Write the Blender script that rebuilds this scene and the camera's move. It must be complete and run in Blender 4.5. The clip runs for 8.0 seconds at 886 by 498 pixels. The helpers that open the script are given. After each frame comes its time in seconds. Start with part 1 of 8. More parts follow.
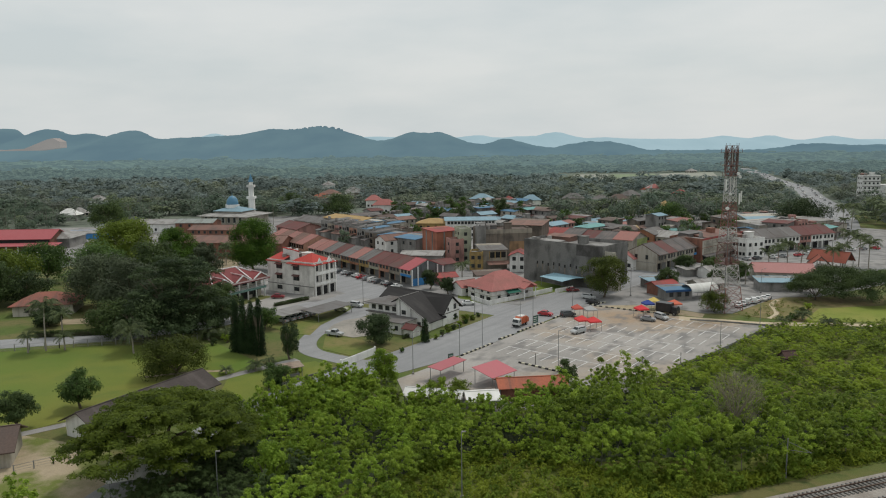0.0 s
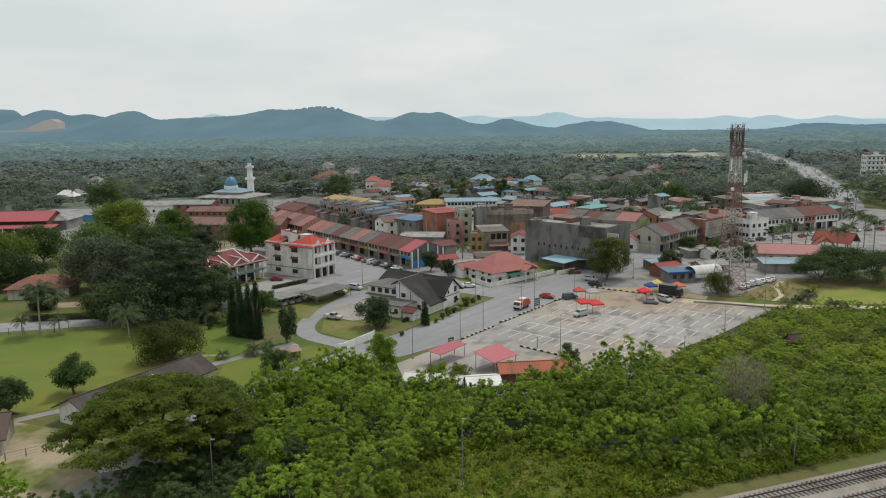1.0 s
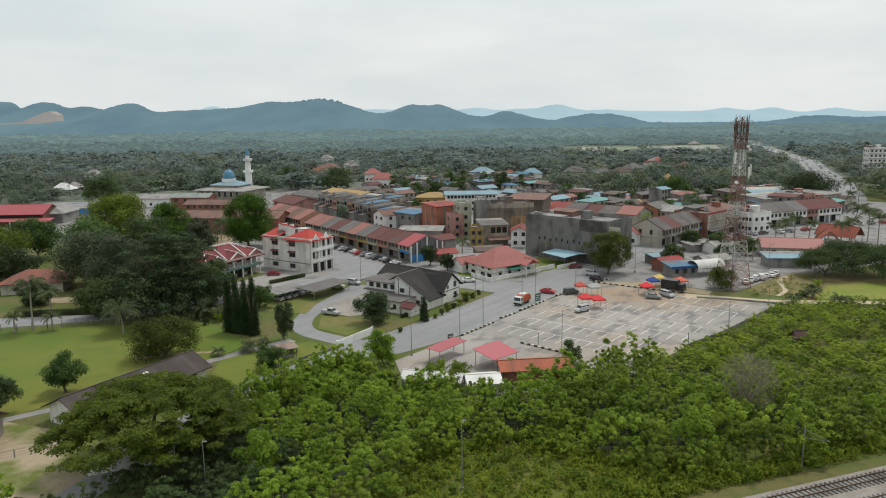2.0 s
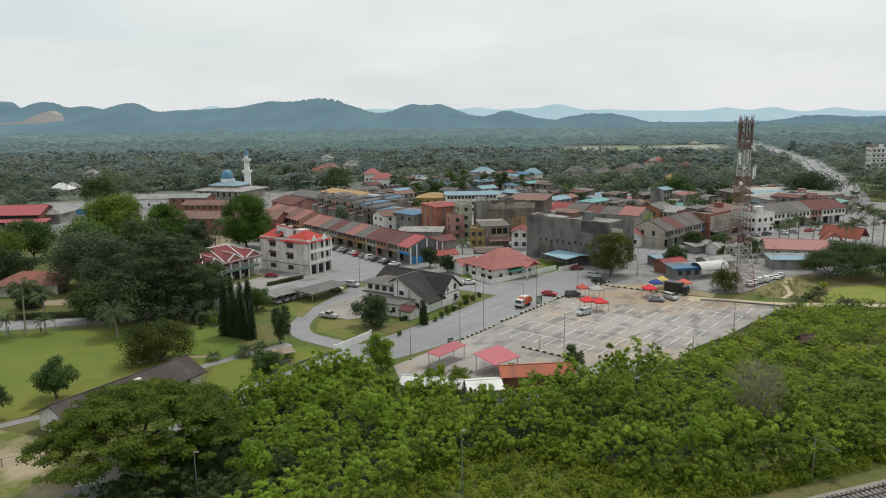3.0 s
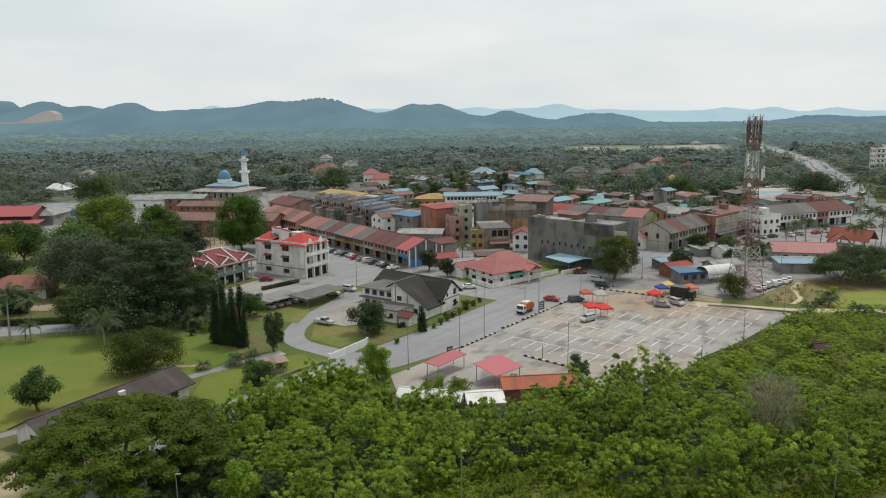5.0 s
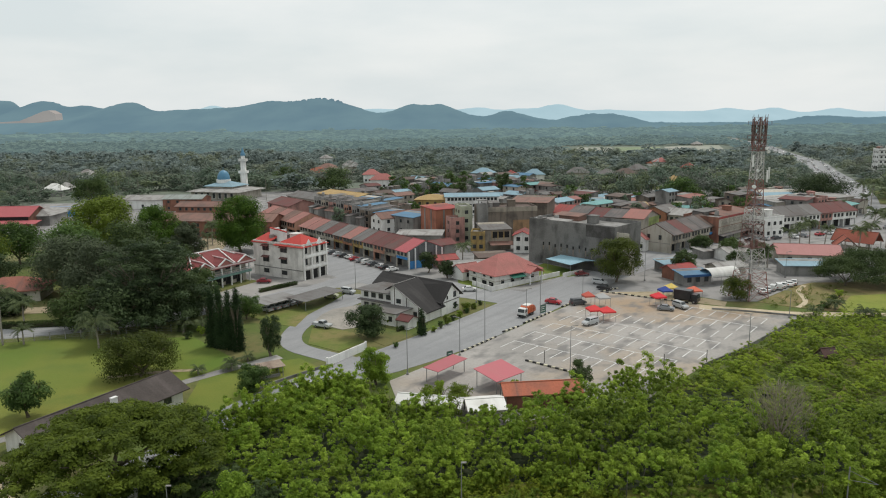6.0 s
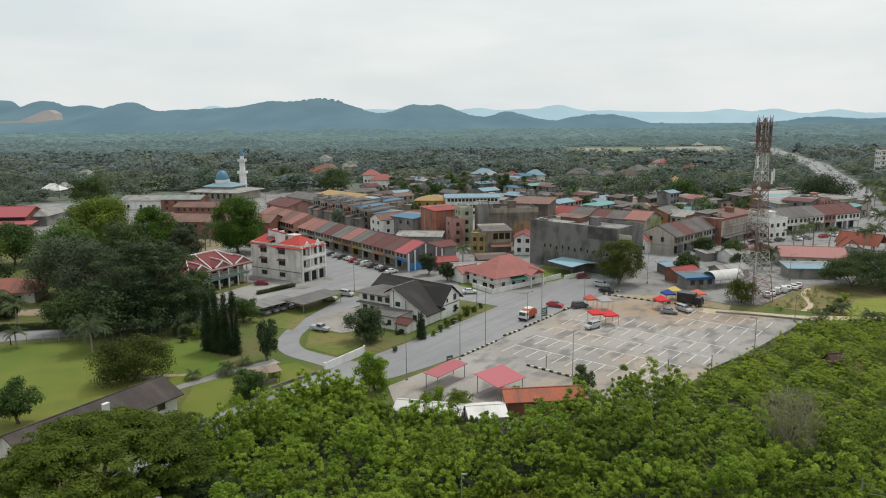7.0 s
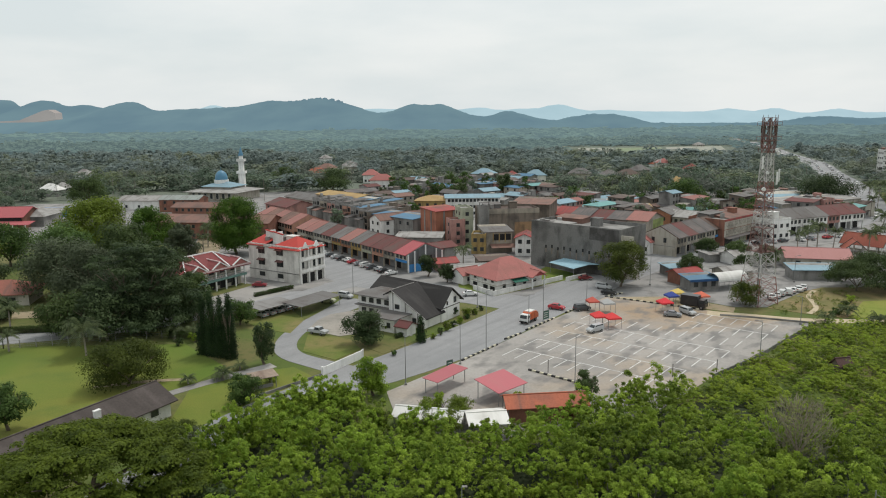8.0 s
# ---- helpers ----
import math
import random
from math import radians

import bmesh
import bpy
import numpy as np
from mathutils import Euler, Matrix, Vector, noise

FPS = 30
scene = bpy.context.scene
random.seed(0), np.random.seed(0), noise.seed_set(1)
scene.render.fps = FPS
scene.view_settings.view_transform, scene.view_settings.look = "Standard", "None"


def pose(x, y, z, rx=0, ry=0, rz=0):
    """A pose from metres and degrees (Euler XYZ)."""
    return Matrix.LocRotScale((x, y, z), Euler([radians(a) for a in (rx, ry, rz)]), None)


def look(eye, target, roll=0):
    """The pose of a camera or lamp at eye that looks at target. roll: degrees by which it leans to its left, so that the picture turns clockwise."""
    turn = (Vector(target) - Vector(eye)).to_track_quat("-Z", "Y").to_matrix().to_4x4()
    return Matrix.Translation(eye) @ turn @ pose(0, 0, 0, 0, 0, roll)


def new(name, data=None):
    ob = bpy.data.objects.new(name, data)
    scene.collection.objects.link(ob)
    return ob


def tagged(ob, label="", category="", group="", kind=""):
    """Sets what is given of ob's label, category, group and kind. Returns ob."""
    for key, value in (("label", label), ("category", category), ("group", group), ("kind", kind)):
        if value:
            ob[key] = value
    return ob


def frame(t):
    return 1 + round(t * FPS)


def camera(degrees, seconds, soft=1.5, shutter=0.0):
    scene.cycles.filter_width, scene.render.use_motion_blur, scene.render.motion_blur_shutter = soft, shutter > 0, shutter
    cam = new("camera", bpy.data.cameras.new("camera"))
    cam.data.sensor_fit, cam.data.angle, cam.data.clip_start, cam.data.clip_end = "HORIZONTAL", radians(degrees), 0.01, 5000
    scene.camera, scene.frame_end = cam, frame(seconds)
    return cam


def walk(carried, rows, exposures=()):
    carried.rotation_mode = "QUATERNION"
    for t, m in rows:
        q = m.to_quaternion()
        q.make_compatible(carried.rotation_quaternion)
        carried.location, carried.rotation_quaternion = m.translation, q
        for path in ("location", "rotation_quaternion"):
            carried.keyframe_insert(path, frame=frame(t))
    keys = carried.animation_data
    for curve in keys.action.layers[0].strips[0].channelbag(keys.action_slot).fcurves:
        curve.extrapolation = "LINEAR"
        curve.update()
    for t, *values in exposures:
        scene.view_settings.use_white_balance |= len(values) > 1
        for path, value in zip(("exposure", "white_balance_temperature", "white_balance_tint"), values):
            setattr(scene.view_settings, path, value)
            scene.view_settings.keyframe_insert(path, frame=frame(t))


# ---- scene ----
cam = camera(63.4, 8.0, soft=1.08)
PATH = [
    (0, (-0.249, -0.499, 42.971), (-0.248, 1.481, 42.685), -0.6),
    (0.5, (-0.228, 0.862, 42.896), (-0.228, 2.838, 42.586), -0.7),
    (1, (-0.167, 2.232, 42.842), (-0.168, 4.203, 42.503), -0.7),
    (1.5, (-0.133, 3.575, 42.812), (-0.133, 5.543, 42.454), -0.7),
    (3, (-0.001, 7.551, 42.845), (-0.002, 9.518, 42.485), -0.7),
    (3.5, (0.019, 8.866, 42.852), (0.018, 10.834, 42.491), -0.7),
    (4, (0.063, 10.165, 42.879), (0.062, 12.133, 42.518), -0.6),
    (4.5, (0.131, 11.409, 42.876), (0.13, 13.376, 42.515), -0.7),
    (6, (0.247, 15.175, 42.811), (0.245, 17.142, 42.451), -0.6),
    (6.5, (0.245, 16.397, 42.788), (0.243, 18.365, 42.428), -0.6),
    (7, (0.241, 17.592, 42.756), (0.239, 19.56, 42.397), -0.5),
    (7.5, (0.259, 18.79, 42.738), (0.257, 20.758, 42.379), -0.5),
    (8, (0.322, 20.029, 42.76), (0.319, 21.997, 42.4), -0.5),
]
EXPOSURE = [(0.0, -0.24), (0.5, -0.20), (1.0, -0.09), (1.5, -0.02), (3.0, 0.0), (8.0, 0.04)]
walk(cam, [(t, look(eye, target, roll)) for t, eye, target, roll in PATH], EXPOSURE)

# ---- light ----
world = bpy.data.worlds.new("overcast_sky")
scene.world = world
world.use_nodes = True
wn, wl = world.node_tree.nodes, world.node_tree.links
wn.clear()
w_out = wn.new("ShaderNodeOutputWorld")
w_bg = wn.new("ShaderNodeBackground")
w_sky = wn.new("ShaderNodeTexSky")
w_sky.sky_type, w_sky.sun_disc = "NISHITA", False
w_sky.sun_elevation, w_sky.sun_rotation = radians(65), radians(38)
w_sky.dust_density, w_sky.air_density = 4.0, 1.5
w_gain = wn.new("ShaderNodeVectorMath")
w_gain.operation = "SCALE"
w_gain.inputs["Scale"].default_value = 0.10
w_tc = wn.new("ShaderNodeTexCoord")
w_map = wn.new("ShaderNodeMapping")
w_map.inputs["Scale"].default_value = (1.6, 1.6, 6.0)
w_noise = wn.new("ShaderNodeTexNoise")
w_noise.inputs["Scale"].default_value, w_noise.inputs["Detail"].default_value = 2.2, 5.0
w_ramp = wn.new("ShaderNodeValToRGB")
w_ramp.color_ramp.elements[0].position, w_ramp.color_ramp.elements[0].color = 0.34, (0.72, 0.785, 0.80, 1)
w_ramp.color_ramp.elements[1].position, w_ramp.color_ramp.elements[1].color = 0.66, (0.86, 0.89, 0.885, 1)
w_mix = wn.new("ShaderNodeMix")
w_mix.data_type = "RGBA"
w_mix.inputs["Factor"].default_value = 0.90
wl.new(w_tc.outputs["Generated"], w_map.inputs["Vector"])
wl.new(w_map.outputs["Vector"], w_noise.inputs["Vector"])
wl.new(w_noise.outputs["Fac"], w_ramp.inputs["Fac"])
wl.new(w_sky.outputs["Color"], w_gain.inputs[0])
wl.new(w_gain.outputs[0], w_mix.inputs["A"])
wl.new(w_ramp.outputs["Color"], w_mix.inputs["B"])
wl.new(w_mix.outputs["Result"], w_bg.inputs["Color"])
w_bg.inputs["Strength"].default_value = 1.0
wl.new(w_bg.outputs[0], w_out.inputs["Surface"])

sun = new("sun", bpy.data.lights.new("sun", "SUN"))
sun.data.energy, sun.data.angle, sun.data.color = 1.6, radians(7), (1.0, 0.96, 0.90)
sun.matrix_world = look((34, 43, 118), (0, 0, 0))

# ---- materials ----
MATS = {}


def shader(name):
    m = bpy.data.materials.new(name)
    m.use_nodes = True
    n, l = m.node_tree.nodes, m.node_tree.links
    n.clear()
    out = n.new("ShaderNodeOutputMaterial")
    b = n.new("ShaderNodeBsdfPrincipled")
    l.new(b.outputs[0], out.inputs["Surface"])
    return m, n, l, b, out


def mix_rgb(n, l, fac, a, b, blend="MIX"):
    k = n.new("ShaderNodeMix")
    k.data_type, k.blend_type = "RGBA", blend
    for slot, v in (("Factor", fac), ("A", a), ("B", b)):
        if hasattr(v, "links"):
            l.new(v, k.inputs[slot])
        elif slot == "Factor":
            k.inputs[slot].default_value = v
        else:
            k.inputs[slot].default_value = (*v[:3], 1)
    return k.outputs["Result"]


def noise_at(n, l, scale, detail=4.0, stretch=None, local=False, turn=0.0):
    """Noise over the place in metres; stretch gives other scales along x, y and z."""
    if local:
        src = n.new("ShaderNodeTexCoord").outputs["Object"]
    else:
        src = n.new("ShaderNodeNewGeometry").outputs["Position"]
    if stretch:
        mp = n.new("ShaderNodeMapping")
        mp.vector_type = "TEXTURE"
        mp.inputs["Scale"].default_value = tuple(1 / v for v in stretch)
        mp.inputs["Rotation"].default_value = (0, 0, radians(turn))
        l.new(src, mp.inputs["Vector"])
        src = mp.outputs["Vector"]
    t = n.new("ShaderNodeTexNoise")
    t.inputs["Scale"].default_value, t.inputs["Detail"].default_value = scale, detail
    l.new(src, t.inputs["Vector"])
    return t.outputs["Fac"]


def ramp(n, l, fac, lo, hi):
    r = n.new("ShaderNodeMapRange")
    r.inputs["From Min"].default_value, r.inputs["From Max"].default_value = lo, hi
    l.new(fac, r.inputs["Value"])
    return r.outputs["Result"]


def paint(color, rough=0.75, dirt=0.35, dirt_color=(0.09, 0.085, 0.075), grain=0.12, streak=None, metal=0.0, bump=0.25, size=0.12, name="coat"):
    """A weathered surface: large stains, run-off streaks, fine grain, and a slight difference from piece to piece."""
    key = (name, tuple(color), rough, dirt, tuple(dirt_color), grain, streak, metal, size)
    if key in MATS:
        return MATS[key]
    m, n, l, b, out = shader(name)
    big = ramp(n, l, noise_at(n, l, size, 5.0), 0.48, 0.72)
    c = mix_rgb(n, l, 0.0, color, color)
    k = n.new("ShaderNodeMath")
    k.operation = "MULTIPLY"
    k.inputs[1].default_value = dirt
    l.new(big, k.inputs[0])
    c = mix_rgb(n, l, k.outputs[0], color, dirt_color)
    if streak:
        s = ramp(n, l, noise_at(n, l, 1.0, 4.0, streak, True), 0.5, 0.75)
        k2 = n.new("ShaderNodeMath")
        k2.operation = "MULTIPLY"
        k2.inputs[1].default_value = dirt * 0.9
        l.new(s, k2.inputs[0])
        c = mix_rgb(n, l, k2.outputs[0], c, dirt_color)
    fine = noise_at(n, l, 3.5, 6.0)
    g = n.new("ShaderNodeMapRange")
    g.inputs["To Min"].default_value, g.inputs["To Max"].default_value = 1 - grain * 1.6, 1 + grain * 1.6
    l.new(fine, g.inputs["Value"])
    gray = n.new("ShaderNodeCombineColor")
    for i in range(3):
        l.new(g.outputs[0], gray.inputs[i])
    c = mix_rgb(n, l, 1.0, c, gray.outputs[0], "MULTIPLY")
    info = n.new("ShaderNodeObjectInfo")
    hsv = n.new("ShaderNodeHueSaturation")
    v = n.new("ShaderNodeMapRange")
    v.inputs["To Min"].default_value, v.inputs["To Max"].default_value = 0.92, 1.08
    l.new(info.outputs["Random"], v.inputs["Value"])
    l.new(v.outputs[0], hsv.inputs["Value"])
    l.new(c, hsv.inputs["Color"])
    l.new(hsv.outputs[0], b.inputs["Base Color"])
    b.inputs["Roughness"].default_value, b.inputs["Metallic"].default_value = rough, metal
    b.inputs["Specular IOR Level"].default_value = 0.5 if rough < 0.55 else 0.2
    if bump:
        bp = n.new("ShaderNodeBump")
        bp.inputs["Strength"].default_value, bp.inputs["Distance"].default_value = bump, 0.05
        l.new(fine, bp.inputs["Height"])
        l.new(bp.outputs[0], b.inputs["Normal"])
    MATS[key] = m
    return m


def leaf(dark, light, name="leaves", patch=0.25, through_light=0.25, spread=0.55):
    """Foliage: each leaf has its own shade, and whole sprays run lighter or darker."""
    m, n, l, b, out = shader(name)
    geo = n.new("ShaderNodeNewGeometry")
    info = n.new("ShaderNodeObjectInfo")
    f = ramp(n, l, noise_at(n, l, patch, 3.0), 0.35, 0.66)
    add = n.new("ShaderNodeMath")
    add.operation, add.use_clamp = "MULTIPLY_ADD", True
    l.new(geo.outputs["Random Per Island"], add.inputs[0])
    add.inputs[1].default_value = spread
    half = n.new("ShaderNodeMath")
    half.operation = "MULTIPLY_ADD"
    l.new(f, half.inputs[0])
    half.inputs[1].default_value, half.inputs[2].default_value = 0.6, 0.2 - 0.5 * spread
    l.new(half.outputs[0], add.inputs[2])
    c = mix_rgb(n, l, add.outputs[0], dark, light)
    hsv = n.new("ShaderNodeHueSaturation")
    v = n.new("ShaderNodeMapRange")
    v.inputs["To Min"].default_value, v.inputs["To Max"].default_value = 0.85, 1.15
    l.new(info.outputs["Random"], v.inputs["Value"])
    l.new(v.outputs[0], hsv.inputs["Value"])
    l.new(c, hsv.inputs["Color"])
    l.new(hsv.outputs[0], b.inputs["Base Color"])
    b.inputs["Roughness"].default_value = 0.6
    b.inputs["Specular IOR Level"].default_value = 0.14
    tr = n.new("ShaderNodeBsdfTranslucent")
    l.new(hsv.outputs[0], tr.inputs["Color"])
    mx = n.new("ShaderNodeMixShader")
    mx.inputs[0].default_value = through_light
    l.new(b.outputs[0], mx.inputs[1])
    l.new(tr.outputs[0], mx.inputs[2])
    l.new(mx.outputs[0], out.inputs["Surface"])
    return m


def ground_mix(name, a, b_, c_, s1=0.06, s2=0.5, rough=0.95, bump=0.6, edges=(0.4, 0.6), cover=0.7, spots=(0.5, 0.7), tracks=None):
    """Three tones of ground: a and b_ in large patches, c_ in small ones."""
    m, n, l, b, out = shader(name)
    big = ramp(n, l, noise_at(n, l, s1, 6.0), *edges)
    small = ramp(n, l, noise_at(n, l, s2, 5.0), *spots)
    k = n.new("ShaderNodeMath")
    k.operation = "MULTIPLY"
    k.inputs[1].default_value = cover
    l.new(small, k.inputs[0])
    c = mix_rgb(n, l, big, a, b_)
    c = mix_rgb(n, l, k.outputs[0], c, c_)
    if tracks:
        run = ramp(n, l, noise_at(n, l, 1.0, 3.0, (0.03, 0.55, 1), False, tracks), 0.46, 0.68)
        k3 = n.new("ShaderNodeMath")
        k3.operation = "MULTIPLY"
        k3.inputs[1].default_value = 0.5
        l.new(run, k3.inputs[0])
        c = mix_rgb(n, l, k3.outputs[0], c, c_)
    fine = noise_at(n, l, 5.0, 6.0)
    g = n.new("ShaderNodeMapRange")
    g.inputs["To Min"].default_value, g.inputs["To Max"].default_value = 0.7, 1.3
    l.new(fine, g.inputs["Value"])
    gray = n.new("ShaderNodeCombineColor")
    for i in range(3):
        l.new(g.outputs[0], gray.inputs[i])
    c = mix_rgb(n, l, 1.0, c, gray.outputs[0], "MULTIPLY")
    l.new(c, b.inputs["Base Color"])
    b.inputs["Roughness"].default_value = rough
    bp = n.new("ShaderNodeBump")
    bp.inputs["Strength"].default_value, bp.inputs["Distance"].default_value = bump, 0.08
    l.new(fine, bp.inputs["Height"])
    l.new(bp.outputs[0], b.inputs["Normal"])
    return m


def lot_mat():
    """Old pale concrete of a car park: grey and tan dust in broad patches, oil marks where cars stand."""
    m, n, l, b, out = shader("car_park_concrete")
    c = mix_rgb(n, l, ramp(n, l, noise_at(n, l, 0.04, 5.0), 0.42, 0.62), (0.345, 0.322, 0.295), (0.275, 0.258, 0.236))
    dust = n.new("ShaderNodeMath")
    dust.operation = "MULTIPLY"
    dust.inputs[1].default_value = 0.6
    l.new(ramp(n, l, noise_at(n, l, 0.055, 4.0, (1, 1, 1), False, 30), 0.5, 0.66), dust.inputs[0])
    c = mix_rgb(n, l, dust.outputs[0], c, (0.36, 0.285, 0.205))
    for cx, cy, wide in ((44.5, 174, 17), (62, 172, 12)):
        away = n.new("ShaderNodeVectorMath")
        away.operation = "DISTANCE"
        l.new(n.new("ShaderNodeNewGeometry").outputs["Position"], away.inputs[0])
        away.inputs[1].default_value = (cx, cy, 0)
        ragged = n.new("ShaderNodeMath")
        ragged.operation = "MULTIPLY_ADD"
        l.new(noise_at(n, l, 0.16, 5.0), ragged.inputs[0])
        ragged.inputs[1].default_value = wide * 1.5
        l.new(away.outputs["Value"], ragged.inputs[2])
        c = mix_rgb(n, l, ramp(n, l, ragged.outputs[0], wide * 1.75, wide * 0.95), c, (0.33, 0.245, 0.165))
    oil = n.new("ShaderNodeMath")
    oil.operation = "MULTIPLY"
    oil.inputs[1].default_value = 0.75
    l.new(ramp(n, l, noise_at(n, l, 1.0, 2.5, (0.30, 0.17, 1), False, -38.7), 0.5, 0.64), oil.inputs[0])
    c = mix_rgb(n, l, oil.outputs[0], c, (0.155, 0.148, 0.14))
    fine = noise_at(n, l, 2.2, 6.0)
    g = n.new("ShaderNodeMapRange")
    g.inputs["To Min"].default_value, g.inputs["To Max"].default_value = 0.78, 1.22
    l.new(fine, g.inputs["Value"])
    gray = n.new("ShaderNodeCombineColor")
    for i in range(3):
        l.new(g.outputs[0], gray.inputs[i])
    c = mix_rgb(n, l, 1.0, c, gray.outputs[0], "MULTIPLY")
    l.new(c, b.inputs["Base Color"])
    b.inputs["Roughness"].default_value = 0.9
    return m


def glass_mat():
    m, n, l, b, out = shader("window_glass")
    c = mix_rgb(n, l, noise_at(n, l, 0.9, 2.0), (0.012, 0.015, 0.017), (0.05, 0.058, 0.06))
    l.new(c, b.inputs["Base Color"])
    b.inputs["Roughness"].default_value = 0.22
    return m


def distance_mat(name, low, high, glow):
    """Far wooded hills, a backdrop: slopes in two tones, the pale hazy air before them painted as emission."""
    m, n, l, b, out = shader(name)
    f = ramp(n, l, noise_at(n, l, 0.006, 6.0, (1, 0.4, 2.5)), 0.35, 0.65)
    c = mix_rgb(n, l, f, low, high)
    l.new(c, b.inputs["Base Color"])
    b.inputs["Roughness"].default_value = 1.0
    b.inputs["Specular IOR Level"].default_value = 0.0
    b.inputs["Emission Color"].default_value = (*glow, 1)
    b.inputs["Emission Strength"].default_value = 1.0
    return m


GLASS = glass_mat()
ASPHALT = ground_mix("worn_asphalt", (0.240, 0.241, 0.242), (0.282, 0.281, 0.280), (0.175, 0.176, 0.178), 0.04, 0.3, 0.85, 0.25, (0.4, 0.6), 0.35, (0.5, 0.7), 53)
CONCRETE = ground_mix("stained_concrete", (0.355, 0.335, 0.31), (0.25, 0.238, 0.222), (0.135, 0.13, 0.125), 0.05, 0.085, 0.9, 0.25, (0.42, 0.62), 0.85, (0.49, 0.64))
LOT_GROUND = lot_mat()
PAVING = ground_mix("town_paving", (0.215, 0.21, 0.204), (0.285, 0.272, 0.255), (0.12, 0.116, 0.11), 0.05, 0.22, 0.9, 0.3, (0.4, 0.6), 0.8, (0.47, 0.64))
LAWN = ground_mix("mown_lawn", (0.092, 0.148, 0.014), (0.168, 0.176, 0.026), (0.085, 0.132, 0.017), 0.03, 0.12, 1.0, 0.5)
ROUGH_GRASS = ground_mix("rough_grass", (0.082, 0.118, 0.018), (0.135, 0.125, 0.040), (0.055, 0.085, 0.014), 0.09, 0.6, 1.0, 0.8)
VERGE = ground_mix("scrubby_verge", (0.225, 0.170, 0.075), (0.150, 0.140, 0.045), (0.09, 0.105, 0.025), 0.14, 0.5, 1.0, 0.8, (0.42, 0.58), 0.6)
EARTH = ground_mix("bare_sandy_earth", (0.36, 0.29, 0.19), (0.28, 0.225, 0.145), (0.15, 0.15, 0.06), 0.12, 0.5, 1.0, 0.6)
PAVED_DUST = ground_mix("dusty_paving", (0.33, 0.30, 0.26), (0.27, 0.25, 0.22), (0.20, 0.19, 0.16), 0.12, 0.5, 1.0, 0.4)
DRY_LAWN = ground_mix("patchy_lawn", (0.118, 0.150, 0.024), (0.185, 0.160, 0.052), (0.085, 0.118, 0.018), 0.10, 0.5, 1.0, 0.7)
FIELD = ground_mix("playing_field_grass", (0.175, 0.215, 0.028), (0.225, 0.225, 0.045), (0.14, 0.18, 0.022), 0.06, 0.3, 1.0, 0.5)
FAR_SOIL = ground_mix("far_pale_soil", (0.31, 0.305, 0.26), (0.26, 0.27, 0.215), (0.22, 0.24, 0.18), 0.02, 0.1, 1.0, 0.3)
FAR_CROP = ground_mix("far_field_grass", (0.175, 0.225, 0.125), (0.21, 0.24, 0.15), (0.15, 0.19, 0.11), 0.02, 0.1, 1.0, 0.3)
SLOPE = ground_mix("slope_grass", (0.165, 0.165, 0.030), (0.105, 0.135, 0.020), (0.06, 0.085, 0.014), 0.15, 0.8, 1.0, 0.8)
SAND = ground_mix("worn_pale_sand", (0.52, 0.43, 0.30), (0.45, 0.37, 0.25), (0.36, 0.30, 0.19), 0.2, 0.9, 1.0, 0.4)
YARD = ground_mix("sandy_yard", (0.37, 0.30, 0.20), (0.13, 0.155, 0.03), (0.29, 0.235, 0.15), 0.11, 0.6, 1.0, 0.6, (0.50, 0.60), 0.5)
# Woodland floor: its tones are lightened to carry the haze.
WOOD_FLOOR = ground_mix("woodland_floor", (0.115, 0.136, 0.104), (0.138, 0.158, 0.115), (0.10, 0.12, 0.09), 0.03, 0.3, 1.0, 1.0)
BALLAST = ground_mix("track_ballast", (0.30, 0.27, 0.235), (0.24, 0.21, 0.18), (0.36, 0.33, 0.29), 0.3, 3.0, 0.95, 1.0)
LINE_PAINT = paint((0.60, 0.59, 0.57), 0.8, 0.75, (0.30, 0.29, 0.27), 0.15, None, 0, 0.1, 0.5, "worn_line_paint")
CONC_WALL = paint((0.27, 0.262, 0.248), 0.9, 0.8, (0.075, 0.072, 0.066), 0.15, (0.5, 0.5, 0.10), 0, 0.3, 0.15, "weathered_concrete")
WHITE = paint((0.76, 0.75, 0.72), 0.8, 0.42, (0.33, 0.31, 0.28), 0.07, (1.1, 1.1, 0.12), 0, 0.15, 0.2, "white_wall_paint")
CREAM = paint((0.43, 0.40, 0.34), 0.8, 0.75, (0.19, 0.17, 0.14), 0.06, (1.1, 1.1, 0.12), 0, 0.15, 0.2, "cream_wall_paint")
TRIM_WHITE = paint((0.72, 0.72, 0.70), 0.6, 0.1, (0.4, 0.38, 0.34), 0.03, None, 0, 0.0, 0.5, "white_trim")
STEEL = paint((0.26, 0.265, 0.265), 0.5, 0.3, (0.22, 0.19, 0.17), 0.08, None, 0.4, 0.0, 0.6, "galvanised_steel")
# Near-black for openings: the dark inside is painted on panels over solid walls.
DARK = paint((0.02, 0.02, 0.02), 0.7, 0.1, (0.04, 0.04, 0.04), 0.1, None, 0, 0.0, 0.5, "painted_dark_interior")
RUBBER = paint((0.018, 0.018, 0.018), 0.8, 0.1, (0.05, 0.045, 0.04), 0.1, None, 0, 0.0, 0.5, "rubber")
BARK = paint((0.14, 0.115, 0.085), 0.95, 0.4, (0.06, 0.05, 0.04), 0.25, (3, 3, 0.5), 0, 0.6, 0.5, "bark")
PALE_BARK = paint((0.30, 0.27, 0.23), 0.95, 0.4, (0.13, 0.11, 0.09), 0.2, (3, 3, 0.5), 0, 0.5, 0.5, "pale_bark")


